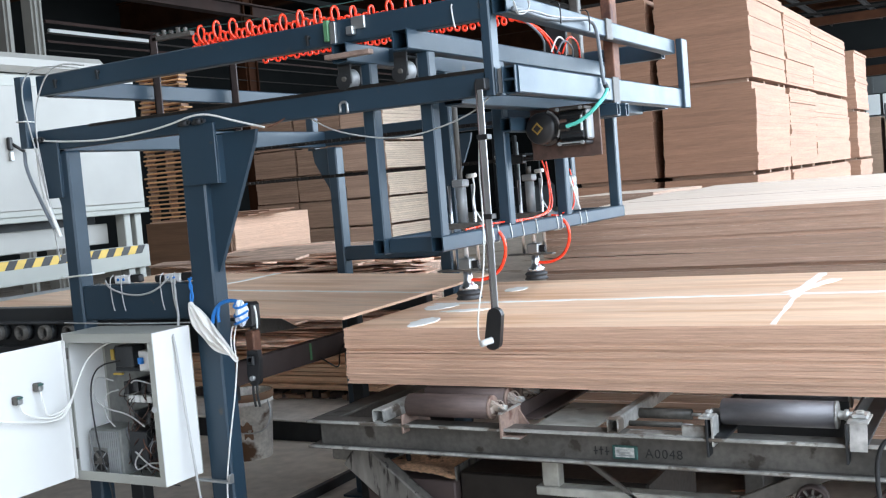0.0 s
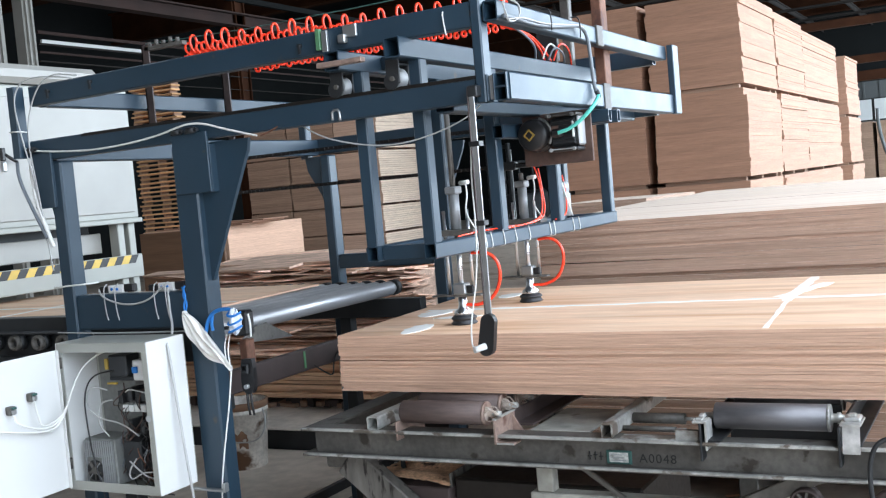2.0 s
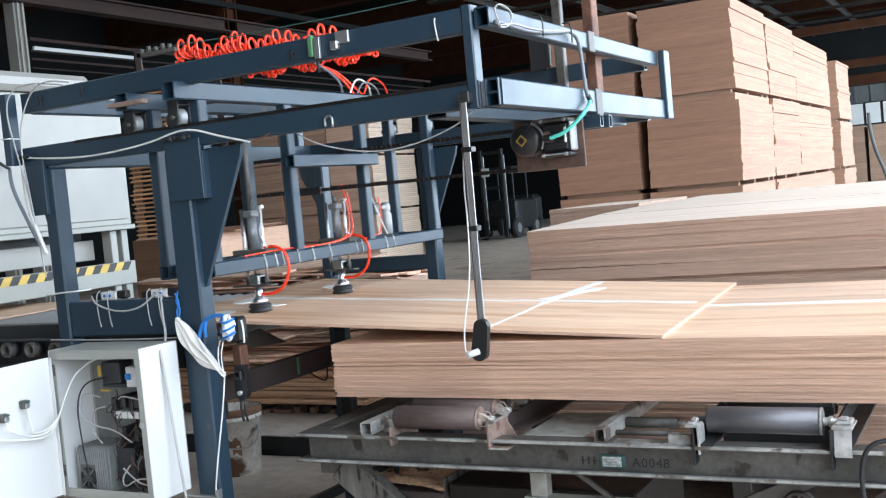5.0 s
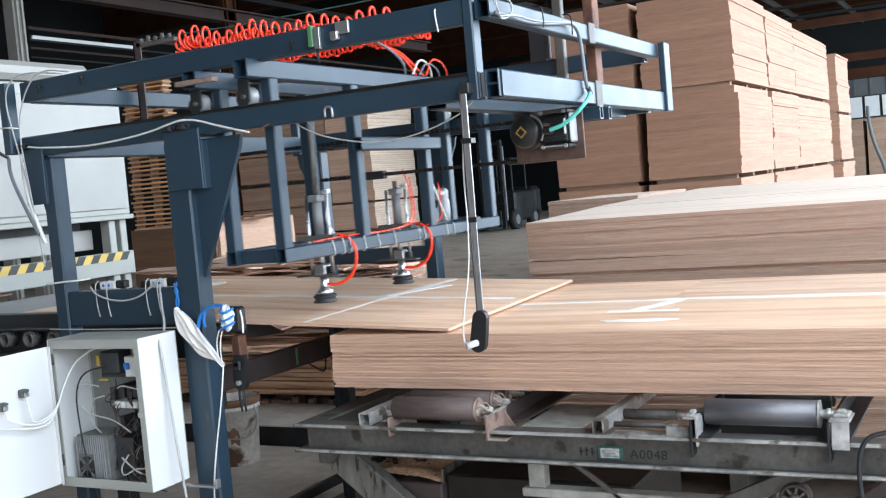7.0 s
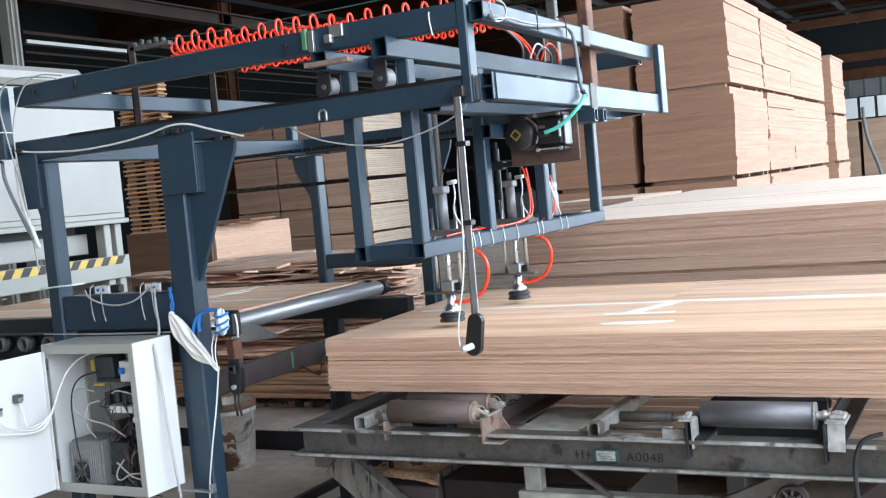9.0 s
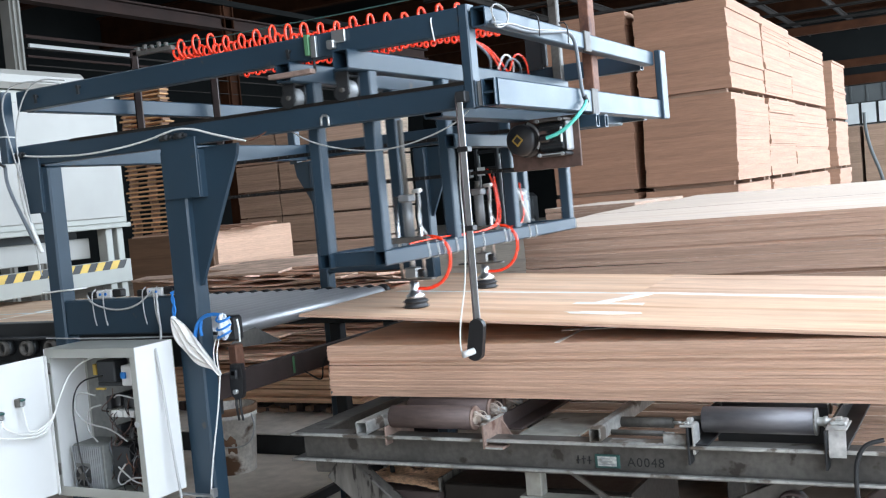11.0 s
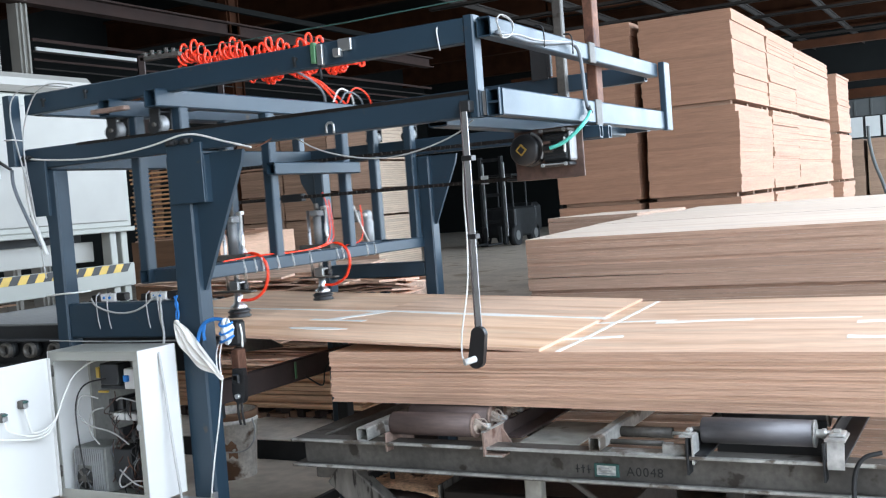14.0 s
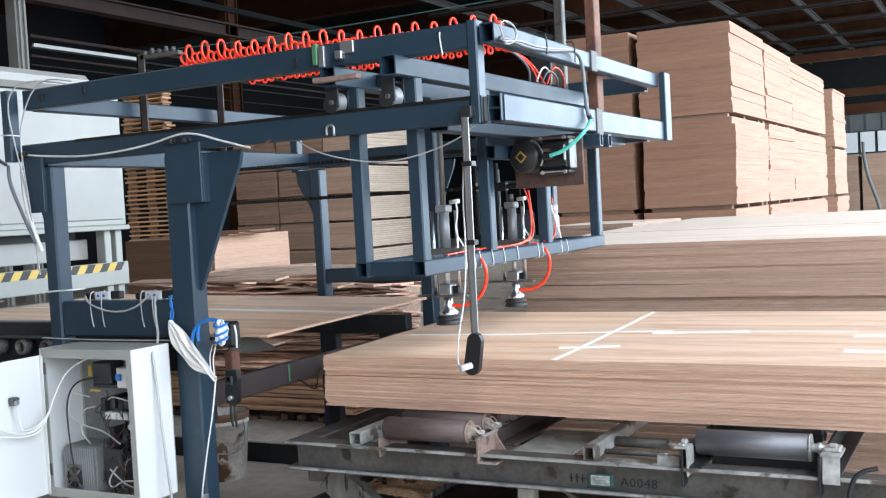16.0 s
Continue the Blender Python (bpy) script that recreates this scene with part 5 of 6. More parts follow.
    for k in range(3):
        part("plate_bar", Mesh().box(-0.984 + 0.004 * k, -0.942 - 0.006 * k, yw - 0.0042, yw - 0.0035, 0.7 + 0.0075 * k, 0.7025 + 0.0075 * k), CYL, l)
    for k in range(3):
        part("scribble", Mesh().box(-1.050 + k * 0.016, -1.039 + k * 0.016, yw - 0.001, yw + 0.003, 0.708 + 0.004 * (k % 2), 0.710 + 0.004 * (k % 2)).box(-1.046 + k * 0.016, -1.044 + k * 0.016, yw - 0.001, yw + 0.003, 0.699, 0.721), INK, l)
    txt = bpy.data.curves.new("writing", "FONT")
    txt.body, txt.size, txt.extrude = "A0048", 0.034, 0.0003
    txt.space_character = 1.15
    ob = new("writing", txt)
    bpy.context.view_layer.update()
    me = bpy.data.meshes.new_from_object(ob.evaluated_get(bpy.context.evaluated_depsgraph_get()))
    bpy.data.objects.remove(ob)
    me.materials.append(INK)
    w = new("writing", me)
    w.parent = l
    w.matrix_basis = pose(-0.908, yw + 0.0015, 0.697, 90, 0, 0)
    return l


lift()

# ---------------------------------------------------------------- roller conveyor into the press
def conveyor():
    c = thing("roller_conveyor", "black steel roller conveyor leading into the press", "conveyor")
    for k in range(28):
        x = -2.492 - 0.0735 * k
        r = part("roller", Mesh().lathe((x, 2.69, 1.0385), (0, 1, 0), [(0, 0.0), (0, 0.028), (0.003, 0.0315), (1.316, 0.0315), (1.32, 0.026), (1.335, 0.024), (1.335, 0.0)], 24), CONV, c, "polished steel end roller" if k == 0 else "")
        part("end_ring", Mesh().cyl((x, 4.026, 1.0385), (x, 4.055, 1.0385), 0.035, 18), DARK_STEEL, r)
    part("side_frame", Mesh().box(-4.5, -2.94, 2.62, 2.67, 1.06, 1.125, 0.003).box(-4.5, -2.35, 2.635, 2.665, 0.96, 1.06, 0.003), DARK_STEEL, c)
    part("side_strip", Mesh().box(-2.92, -2.24, 2.60, 2.615, 1.07, 1.08, 0.001), DARK_STEEL, c)
    part("side_frame", Mesh().box(-4.5, -2.37, 4.058, 4.11, 0.90, 0.985, 0.003), DARK_STEEL, c)
    part("lower_frame", Mesh().box(-4.5, -2.94, 2.605, 2.64, 0.90, 0.985, 0.003), DARK_STEEL, c)
    for x in (-3.36, -3.235, -3.11, -2.985):
        s = part("sprocket", Mesh().cyl((x, 2.598, 1.038), (x, 2.622, 1.038), 0.030, 20), DARK_STEEL, c)
        part("hub", Mesh().lathe((x, 2.585, 1.038), (0, 1, 0), [(0.014, 0.017), (0, 0.018), (-0.006, 0.021), (-0.006, 0.026), (0.0, 0.028), (0.014, 0.028)], 20), STEEL, s, "worn grey ring")
    part("lower_rod", Mesh().cyl((-4.4, 2.59, 1.075), (-2.95, 2.59, 1.075), 0.006, 8), DARK_STEEL, c)
    for x in (-2.815, -4.2):
        for y in (2.64, 4.058):
            part("leg", Mesh().box(x, x + 0.06, y, y + 0.05, 0.0, 0.90, 0.003), DARK_STEEL, c)
    part("stub_leg", Mesh().box(-2.52, -2.46, 4.06, 4.10, 0.80, 0.90, 0.003), DARK_STEEL, c)
    part("end_cross_bar", Mesh().box(-2.315, -2.285, 2.62, 4.06, 0.848, 0.926, 0.003), DKRUST, c, "dark rusty cross bar")
    part("tape_mark", Mesh().box(-2.286, -2.282, 3.045, 3.055, 0.86, 0.92), GREEN, c)
    part("bar_hanger", Mesh().box(-2.4, -2.29, 2.62, 2.66, 0.80, 1.0, 0.003), DARK_STEEL, c)
    part("bar_hanger", Mesh().box(-2.40, -2.29, 4.06, 4.10, 0.84, 0.92, 0.003), DARK_STEEL, c)
    part("guide_plate", Mesh().prism([(2.83, 0.985), (2.93, 1.03), (3.0, 1.036), (3.15, 0.962), (3.0, 0.972)], 0, -2.405, -2.40), STEEL, c, "bent grey guide plate")
    part("rust_block", Mesh().box(-2.235, -2.20, 2.64, 2.68, 0.93, 1.03, 0.004), RUST, c)
    part("wire", Mesh().rope([(-2.28, 3.10, 0.86), (-2.27, 3.14, 0.83), (-2.27, 3.20, 0.80), (-2.28, 3.22, 0.86), (-2.27, 3.26, 0.90)], 0.003), BLACK, c)


conveyor()

# ---------------------------------------------------------------- electric cabinet on the leg
def cabinet():
    c = thing("electric_cabinet", "open white steel electric cabinet hung on the gantry leg", "electric cabinet")
    xa, xb, ya, yb, za, zb = -2.73, -2.336, 2.335, 2.50, 0.60, 1.075
    t = 0.004
    for name, b in (("back_panel", (xa, xb, yb - t, yb, za, zb)), ("side_panel", (xa, xa + t, ya, yb - t, za, zb)), ("side_panel", (xb - t, xb, ya, yb - t, za, zb)),
                    ("top_panel", (xa + t, xb - t, ya, yb - t, zb - t, zb)), ("bottom_panel", (xa + t, xb - t, ya, yb - t, za, za + t)),
                    ("frame_strip", (xa + t, xb - t, ya, ya + 0.004, zb - 0.03, zb - t)), ("frame_strip", (xa + t, xb - t, ya, ya + 0.004, za + t, za + 0.03)),
                    ("frame_strip", (xa + t, xa + 0.025, ya, ya + 0.004, za + 0.03, zb - 0.03)), ("frame_strip", (xb - 0.025, xb - t, ya, ya + 0.004, za + 0.03, zb - 0.03))):
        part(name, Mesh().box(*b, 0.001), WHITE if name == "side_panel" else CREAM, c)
    door = part("door", Mesh().box(xa + 0.008, xa + 0.012, ya - 0.40, ya - 0.006, za + 0.01, zb - 0.02, 0.001), WHITE, c, "white open cabinet door")
    part("door_edge", Mesh().box(xa + 0.012, xa + 0.026, ya - 0.014, ya - 0.011, za + 0.01, zb - 0.02, 0.001), WHITE, door)
    for z in (za + 0.07, zb - 0.08):
        part("hinge", Mesh().cyl((xa + 0.02, ya - 0.004, z), (xa + 0.02, ya - 0.004, z + 0.035), 0.006, 8), STEEL, door)
    for y, z in ((ya - 0.13, 0.93), (ya - 0.21, 0.905)):
        sw = part("switch", Mesh().box(xa + 0.012, xa + 0.034, y - 0.012, y + 0.012, z - 0.013, z + 0.013, 0.003), STEEL, door, "grey push button block")
        part("terminal", Mesh().box(xa + 0.034, xa + 0.042, y - 0.008, y + 0.008, z - 0.010, z + 0.004, 0.002), ALU, sw)
        part("terminal_cap", Mesh().box(xa + 0.0341, xa + 0.043, y - 0.009, y + 0.009, z + 0.005, z + 0.012, 0.002), DKGREEN, sw)
    x = xa + 0.035
    for k, (y, z) in enumerate(((ya - 0.13, 0.915), (ya - 0.21, 0.89), (ya - 0.30, 0.87))):
        part("door_wiring", Mesh().rope([(x, y, z), (x + 0.01, y + 0.0, z - 0.05 + 0.02 * k), (x + 0.01, ya - 0.12 + 0.02 * k, 0.83 - 0.012 * k), (x + 0.02, ya - 0.04, 0.85), (x + 0.03, ya + 0.0, 0.94), (x + 0.04, ya + 0.04, 1.00), (x + 0.08, ya + 0.09, 1.035), (x + 0.14, ya + 0.12, 1.04)], 0.0032), WCABLE, door, "white wiring")
    part("latch", Mesh().cyl((xb - 0.02, ya - 0.002, 0.84), (xb - 0.02, ya + 0.001, 0.84), 0.01, 12), ALU, c)
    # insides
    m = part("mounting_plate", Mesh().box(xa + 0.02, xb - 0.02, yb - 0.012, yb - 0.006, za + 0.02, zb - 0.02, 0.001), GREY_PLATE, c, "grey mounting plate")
    part("transformer", Mesh().box(-2.60, -2.52, yb - 0.075, yb - 0.014, 0.95, 1.02, 0.004).box(-2.615, -2.505, yb - 0.06, yb - 0.014, 0.935, 0.948, 0.002), DARK_STEEL, m)
    part("breaker", Mesh().box(-2.49, -2.44, yb - 0.08, yb - 0.014, 0.94, 1.005, 0.003), WHITE, m)
    part("breaker_lever", Mesh().box(-2.485, -2.465, yb - 0.09, yb - 0.08, 0.965, 0.985, 0.002), BLUE_CLOTH, m)
    part("breaker", Mesh().box(-2.435, -2.40, yb - 0.08, yb - 0.014, 0.93, 0.995, 0.003), WHITE, m)
    part("relay_row", Mesh().box(-2.56, -2.37, yb - 0.07, yb - 0.014, 0.87, 0.905, 0.003), BLACK, m)
    for k in range(4):
        part("terminal_block", Mesh().box(-2.545 + k * 0.026, -2.525 + k * 0.026, yb - 0.085, yb - 0.014, 0.84, 0.862, 0.002), WHITE, m)
    part("contactor", Mesh().box(-2.42, -2.375, yb - 0.08, yb - 0.014, 0.82, 0.87, 0.004), WHITE, m)
    part("contactor_face", Mesh().box(-2.412, -2.386, yb - 0.084, yb - 0.08, 0.835, 0.858, 0.001), BLACK, m)
    inv = part("inverter", Mesh().box(-2.695, -2.56, yb - 0.12, yb - 0.014, 0.606, 0.757, 0.004), GREY_PLATE, m, "grey finned frequency inverter")
    for k in range(14):
        part("fin", Mesh().box(-2.691 + k * 0.0092, -2.687 + k * 0.0092, yb - 0.127, yb - 0.12, 0.612 if k > 7 or k < 1 else 0.697, 0.752, 0.001), CYL, inv)
    fan = part("fan", Mesh().cyl((-2.652, yb - 0.126, 0.655), (-2.652, yb - 0.121, 0.655), 0.034, 20), BLACK, inv)
    part("fan_hub", Mesh().cyl((-2.652, yb - 0.131, 0.655), (-2.652, yb - 0.126, 0.655), 0.012, 14), STEEL, fan)
    for k in range(4):
        part("guard", Mesh().box(0.010, 0.038, -0.001, 0.001, -0.0018, 0.0018, 0, pose(-2.652, yb - 0.1275, 0.655, 0, 45 + 90 * k, 0)), CYL, fan)
    for k in range(5):
        part("blade", Mesh().box(0.012, 0.031, -0.0008, 0.0008, -0.006, 0.006, 0, pose(-2.652, yb - 0.1268, 0.655, 25, 20 + 72 * k, 0)), STEEL, fan)
    part("drive", Mesh().box(-2.545, -2.47, yb - 0.10, yb - 0.014, 0.64, 0.75, 0.004), DARK_STEEL, m)
    part("yellow_label", Mesh().box(-2.665, -2.65, yb - 0.03, yb - 0.014, 0.965, 1.0, 0.001), YELLOW, m)
    part("yellow_label", Mesh().box(-2.64, -2.60, yb - 0.05, yb - 0.04, 0.92, 0.926, 0.001), YELLOW, m)
    wires = ((WCABLE, [(-2.60, -0.09, 0.91), (-2.66, -0.11, 0.93), (-2.67, -0.12, 0.86), (-2.62, -0.11, 0.82), (-2.53, -0.11, 0.81), (-2.46, -0.11, 0.77)]),
             (BLACK, [(-2.56, -0.09, 0.975), (-2.63, -0.12, 0.965), (-2.665, -0.13, 0.90), (-2.65, -0.14, 0.80), (-2.64, -0.14, 0.70), (-2.60, -0.14, 0.57), (-2.60, -0.13, 0.45)]),
             (WCABLE, [(-2.58, -0.09, 0.88), (-2.63, -0.10, 0.87), (-2.63, -0.11, 0.80), (-2.59, -0.11, 0.765)]),
             (WCABLE, [(-2.52, -0.09, 0.905), (-2.48, -0.11, 0.92), (-2.42, -0.10, 0.905)]),
             (WCABLE, [(-2.50, -0.12, 0.69), (-2.46, -0.13, 0.67), (-2.42, -0.13, 0.645), (-2.38, -0.12, 0.64)]),
             (WCABLE, [(-2.47, -0.12, 0.70), (-2.50, -0.13, 0.66), (-2.49, -0.13, 0.63), (-2.44, -0.13, 0.66), (-2.40, -0.12, 0.66)]))
    for mat, pts in wires:
        part("wire", Mesh().rope([(x, yb + y, z) for x, y, z in pts], 0.0026), THIN_WIRE if mat is WCABLE else mat, m)
    for k in range(9):
        x, z = -2.56 + 0.0215 * k, (0.895, 0.80, 0.905)[k % 3]
        part("relay", Mesh().box(x, x + 0.018, yb - 0.085 + 0.01 * (k % 2), yb - 0.014, z - 0.03, z + 0.012, 0.002), (BLACK, DARK_STEEL)[k % 2], m, "black relay")
    for k in range(26):
        x, z = random.uniform(-2.50, -2.38), random.uniform(0.64, 0.755)
        part("brown_wire", Mesh().rope([(x, yb - 0.05, z), (x + random.uniform(-0.03, 0.03), yb - 0.10, z - 0.01), (x + random.uniform(-0.04, 0.04), yb - 0.105, z - random.uniform(0.02, 0.05)), (x + random.uniform(-0.04, 0.04), yb - 0.09, z - random.uniform(0.03, 0.07))], 0.0017, 5, 2), random.choice((COPPER, COPPER, RUST, CYL)), m)
    part("wire_duct", Mesh().box(-2.56, -2.37, yb - 0.06, yb - 0.014, 0.765, 0.785, 0.002).box(-2.46, -2.37, yb - 0.09, yb - 0.014, 0.645, 0.72, 0.002), BLACK, m)
    for k in range(55):
        x, z = random.uniform(-2.58, -2.37), random.uniform(0.67, 0.94)
        part("thin_wire", Mesh().rope([(x, yb - 0.07, z), (x + random.uniform(-0.04, 0.04), yb - 0.10, z - 0.02), (x + random.uniform(-0.05, 0.05), yb - 0.09, z - random.uniform(0.04, 0.09)), (x + random.uniform(-0.05, 0.05), yb - 0.05, z - random.uniform(0.05, 0.12))], 0.0018, 5, 2), random.choice((COPPER, BLACK, BLACK, COPPER, GCABLE, BLACK)), m)
    part("bracket", Mesh().box(-2.335, -2.19, 2.455, 2.475, 0.585, 0.591, 0.001).box(-2.20, -2.19, 2.455, 2.475, 0.591, 0.612, 0.001), ALU, c)
    return c


cabinet()

# ---------------------------------------------------------------- press at the end of the conveyor
def press():
    p = thing("press_machine", "large cream-white press machine with a hazard-striped sill", "machine")
    x, yf = -4.50, 4.555
    part("top_cover", Mesh().box(x - 2.2, x + 0.03, 0.6, 4.34, 2.20, 2.30, 0.03), ENAMEL, p, "rounded white top cover")
    part("upper_body", Mesh().box(x - 2.2, x, 0.6, yf, 1.455, 2.192, 0.008), CREAM, p)
    for y0, y1 in ((0.62, 2.0), (2.02, 3.40), (3.42, yf - 0.035)):
        part("panel", Mesh().box(x, x + 0.012, y0, y1, 1.49, 2.13, 0.004), ENAMEL, p, "white sheet panel")
    part("body_rim", Mesh().box(x - 0.02, x + 0.02, 0.6, yf + 0.005, 1.43, 1.457, 0.004), CREAM, p)
    for y in (yf - 0.075, yf - 0.16):
        part("side_post", Mesh().box(x - 0.09, x - 0.02, y, y + 0.05, 0.0, 1.43, 0.004), CREAM, p)
    part("lower_panel", Mesh().box(x - 0.15, x - 0.13, 0.6, 4.37, 1.27, 1.385, 0.004), ENAMEL, p)
    part("sill", Mesh().box(x - 0.03, x, 0.6, yf - 0.005, 1.115, 1.246, 0.004), CREAM, p)
    for k in range(36):
        y = 0.60 + k * 0.111
        for j, mat in ((0, YELLOW), (1, BLACK)):
            q = y + j * 0.0555
            if q + 0.12 < yf:
                part("hazard_stripe", Mesh().prism([(q, 1.197), (q + 0.0553, 1.197), (q + 0.0873, 1.243), (q + 0.032, 1.243)], 0, x + 0.0005, x + 0.003), mat, p)
    part("base", Mesh().box(x - 2.2, x - 0.6, 0.6, yf - 0.1, 0.0, 0.95, 0.01), DARK_STEEL, p)
    handle = part("latch_handle", Mesh().box(x + 0.0125, x + 0.035, 3.625, 3.65, 1.80, 1.865, 0.004).cyl((x + 0.03, 3.645, 1.83), (x + 0.05, 3.70, 1.79), 0.009, 8), BLACK, p, "black latch handle")
    part("keeper", Mesh().box(x + 0.0125, x + 0.03, 3.63, 3.652, 1.745, 1.795, 0.004), ALU, handle)
    part("platen", Mesh().box(x - 2.2, x - 0.2, 1.2, yf - 0.2, 1.27, 1.452, 0.01), DARK_STEEL, p)


press()

# ---------------------------------------------------------------- stored board bundles and scrap
def bundle(label, x0, x1, y0, y1, z0, z1, n, mat, jitter=0.012, group="board bundles", bearers=True, jy=None, c=0.001, hb=0.05, ends=None):
    b = thing("board_bundle", label, "board bundle", group, at=(x0, y0, z0))
    h0 = hb if bearers else 0.0
    h = (z1 - z0 - h0) / n
    data = Mesh().box(0, x1 - x0, 0, y1 - y0, 0.0002, h - 0.0002, c).data("board", mat)
    # only faces towards +x take the lighter colour, as if daylit
    if ends is not None:
        data.materials.append(ends)
        for f in data.polygons:
            f.material_index = 1 if f.normal.x > 0.9 else 0
    jy = jitter if jy is None else jy
    run = [0.0, 0.0]
    for k in range(n):
        ob = new("board", data)
        ob.parent = b
        if random.random() < 0.28:
            run = [random.uniform(-jitter, jitter), random.uniform(-jy, jy)]
        ob.location = (run[0] + random.uniform(-0.3, 0.3) * jitter, run[1] + random.uniform(-0.3, 0.3) * jy, h0 + k * h)
    if bearers:
        for k in range(3):
            y = 0.06 + (y1 - y0 - 0.21) * 0.5 * k
            part("bearer", Mesh().box(0.07, x1 - x0 - 0.07, y, y + 0.09, 0, hb - 0.002, 0.003), PLY_BROWN, b)
    return b


def store():
    xa, xb = -3.82, -2.715
    tiers = ((0.0, 1.255), (1.257, 2.335), (2.337, 3.44))
    cols = ((12.45, 14.42), (14.47, 16.5), (16.53, 19.9))
    for k, (z0, z1) in enumerate(tiers):
        for j, (y0, y1) in enumerate(cols):
            dx = (0.0, 0.02, -0.01)[j] + random.uniform(-0.012, 0.012)
            bundle("high bundle of pale plywood boards on wooden bearers", xa + dx, xb + dx, y0, y1, z0, z1 - (0.03 * j if k == 2 else 0), (24, 34, 30)[j], PLY_PALE, 0.020, jy=0.003, c=0.0004)
        bundle("high bundle of pale plywood boards on wooden bearers", -4.99, -3.925, 12.47, 14.4, z0, z1 + (0.0, 0.01, 0.02)[k], 26, PLY_PALE, 0.012, jy=0.003, c=0.0004)
        bundle("high bundle of pale plywood boards on wooden bearers", -3.85, -2.72, 21.12, 22.85, (0.0, 1.257, 2.167)[k], (1.255, 2.165, 3.30)[k], 26, PLY_PALE, 0.02)
    # bundles behind the gantry
    for x0, x1 in ((-9.43, -8.73), (-8.70, -7.95), (-7.93, -7.26)):
        for z0, z1 in ((0.0, 0.62), (0.62, 0.98), (0.98, 1.345), (1.345, 1.70), (1.70, 2.07), (2.07, 2.68)):
            bundle("brown bundle of plywood boards stacked behind the gantry", x0, x1, 11.7, 12.84, z0, z1 - (0.01 if x0 > -8 else 0.0), 12, PLY_BROWN if x0 < -8 else TAN, 0.012, jy=0.003, c=0.002, hb=0.018, ends=DAYLIT_ENDS if x0 > -8 else None)
    # low stack beside the press
    bundle("low stack of brown boards beyond the press", -7.72, -6.64, 7.85, 9.05, 0.0, 1.30, 30, PLY_EDGE, 0.006, bearers=False, jy=0.004, c=0.0008)
    # added sheet covers the stack's front and darkens it as shade would
    lean = part("leaning_sheet", Mesh().box(-7.73, -6.66, 7.80, 7.825, 0.0, 1.29, 0.003), BROWN_SHEET)
    tagged(lean, "dark brown sheet added for the shaded front of the low stack", "sheet")
    for k in range(3):
        b = part("loose_board", Mesh().box(-7.6 + 0.2 * k, -6.5 + 0.05 * k, 7.9 + 0.1 * k, 8.5, 1.302 + 0.014 * k, 1.314 + 0.014 * k, 0.002), PLY_PALE)
        tagged(b, "loose pale board lying on the low stack", "board", "loose boards")
    # veneers drying on stickers
    s = thing("stickered_stack", "tall stack of boards spaced apart by thin sticks", "board stack")
    data = Mesh().box(0, 0.72, 0, 0.16, 0, 0.021, 0.002).data("board", SLAT)
    stick = Mesh().box(0, 0.03, 0.0, 0.13, 0, 0.035, 0.002).data("stick", PLY_BROWN)
    for k in range(41):
        o = new("board", data)
        o.parent = s
        o.location = (-9.83 + random.uniform(-0.015, 0.02), 10.0 + random.uniform(-0.02, 0.02), 0.85 + 0.0565 * k)
        o.rotation_euler = (0, random.uniform(-0.006, 0.006), 0)
        for j in range(3):
            o = new("stick", stick)
            o.parent = s
            o.location = (-9.815 + 0.32 * j + random.uniform(-0.02, 0.02), 10.02, 0.872 + 0.0565 * k)
    part("pallet", Mesh().box(-9.83, -9.11, 10.0, 10.18, 0, 0.848, 0.004), PLY_BROWN, s)
    # heap of offcuts
    h = thing("offcut_heap", "untidy heap of brown veneer offcuts behind the conveyor", "offcut heap")
    for k in range(330):
        z = 0.02 + 1.04 * (k / 330) ** 0.9
        lx, ly = random.uniform(0.25, 1.5), random.uniform(0.06, 0.4)
        y = random.choice((5.18, 5.2, 5.22, 5.6, 5.9) if z > 0.50 else (5.68, 5.75, 5.95)) + random.uniform(-0.05, 0.07)
        east = -3.05 if y < 5.35 else -3.55
        x = random.uniform(-5.3, east - lx)
        if random.random() < 0.35:
            x = east - 0.05 - lx + random.uniform(-0.08, 0.05)
        part("offcut", Mesh().box(-lx / 2, lx / 2, 0, ly, 0, random.uniform(0.004, 0.015), 0.001, pose(x + lx / 2, y, z, random.uniform(-9, 9), random.uniform(-4, 4), random.uniform(-14, 14))), SCRAP, h)
    part("heap_core", Mesh().box(-5.2, -3.65, 5.64, 6.5, 0.0, 0.98, 0.02), SCRAP, h)
    g = thing("lower_board_pile", "flat pile of tan boards on scraps under the conveyor end", "board pile")
    z = 0.246
    while z < 0.47:
        dx, th = random.uniform(-0.05, 0.03), random.uniform(0.014, 0.026)
        part("board", Mesh().box(-0.8, 0.8, 0, random.uniform(0.34, 0.38), 0, th, 0.0015, pose(-4.225 + dx, 5.235 + random.uniform(-0.03, 0.03), z, 0, random.uniform(-0.25, 0.25), random.uniform(-0.8, 0.8))), TAN_BOARD, g)
        z += th + random.uniform(0.002, 0.007)
    for k in range(26):
        x, w = -4.95 + 0.058 * k + random.uniform(-0.02, 0.02), random.uniform(0.04, 0.16)
        zk = 0.171 + random.uniform(0.0, 0.012)
        part("scrap_block", Mesh().box(-w / 2, w / 2, 0, random.uniform(0.1, 0.25), 0, min(random.uniform(0.02, 0.06), 0.244 - zk), 0.002, pose(x, 5.27 + random.uniform(0, 0.06), zk, 0, 0, random.uniform(-15, 15))), random.choice((DKRUST, DKRUST, PLY_BROWN)), g)
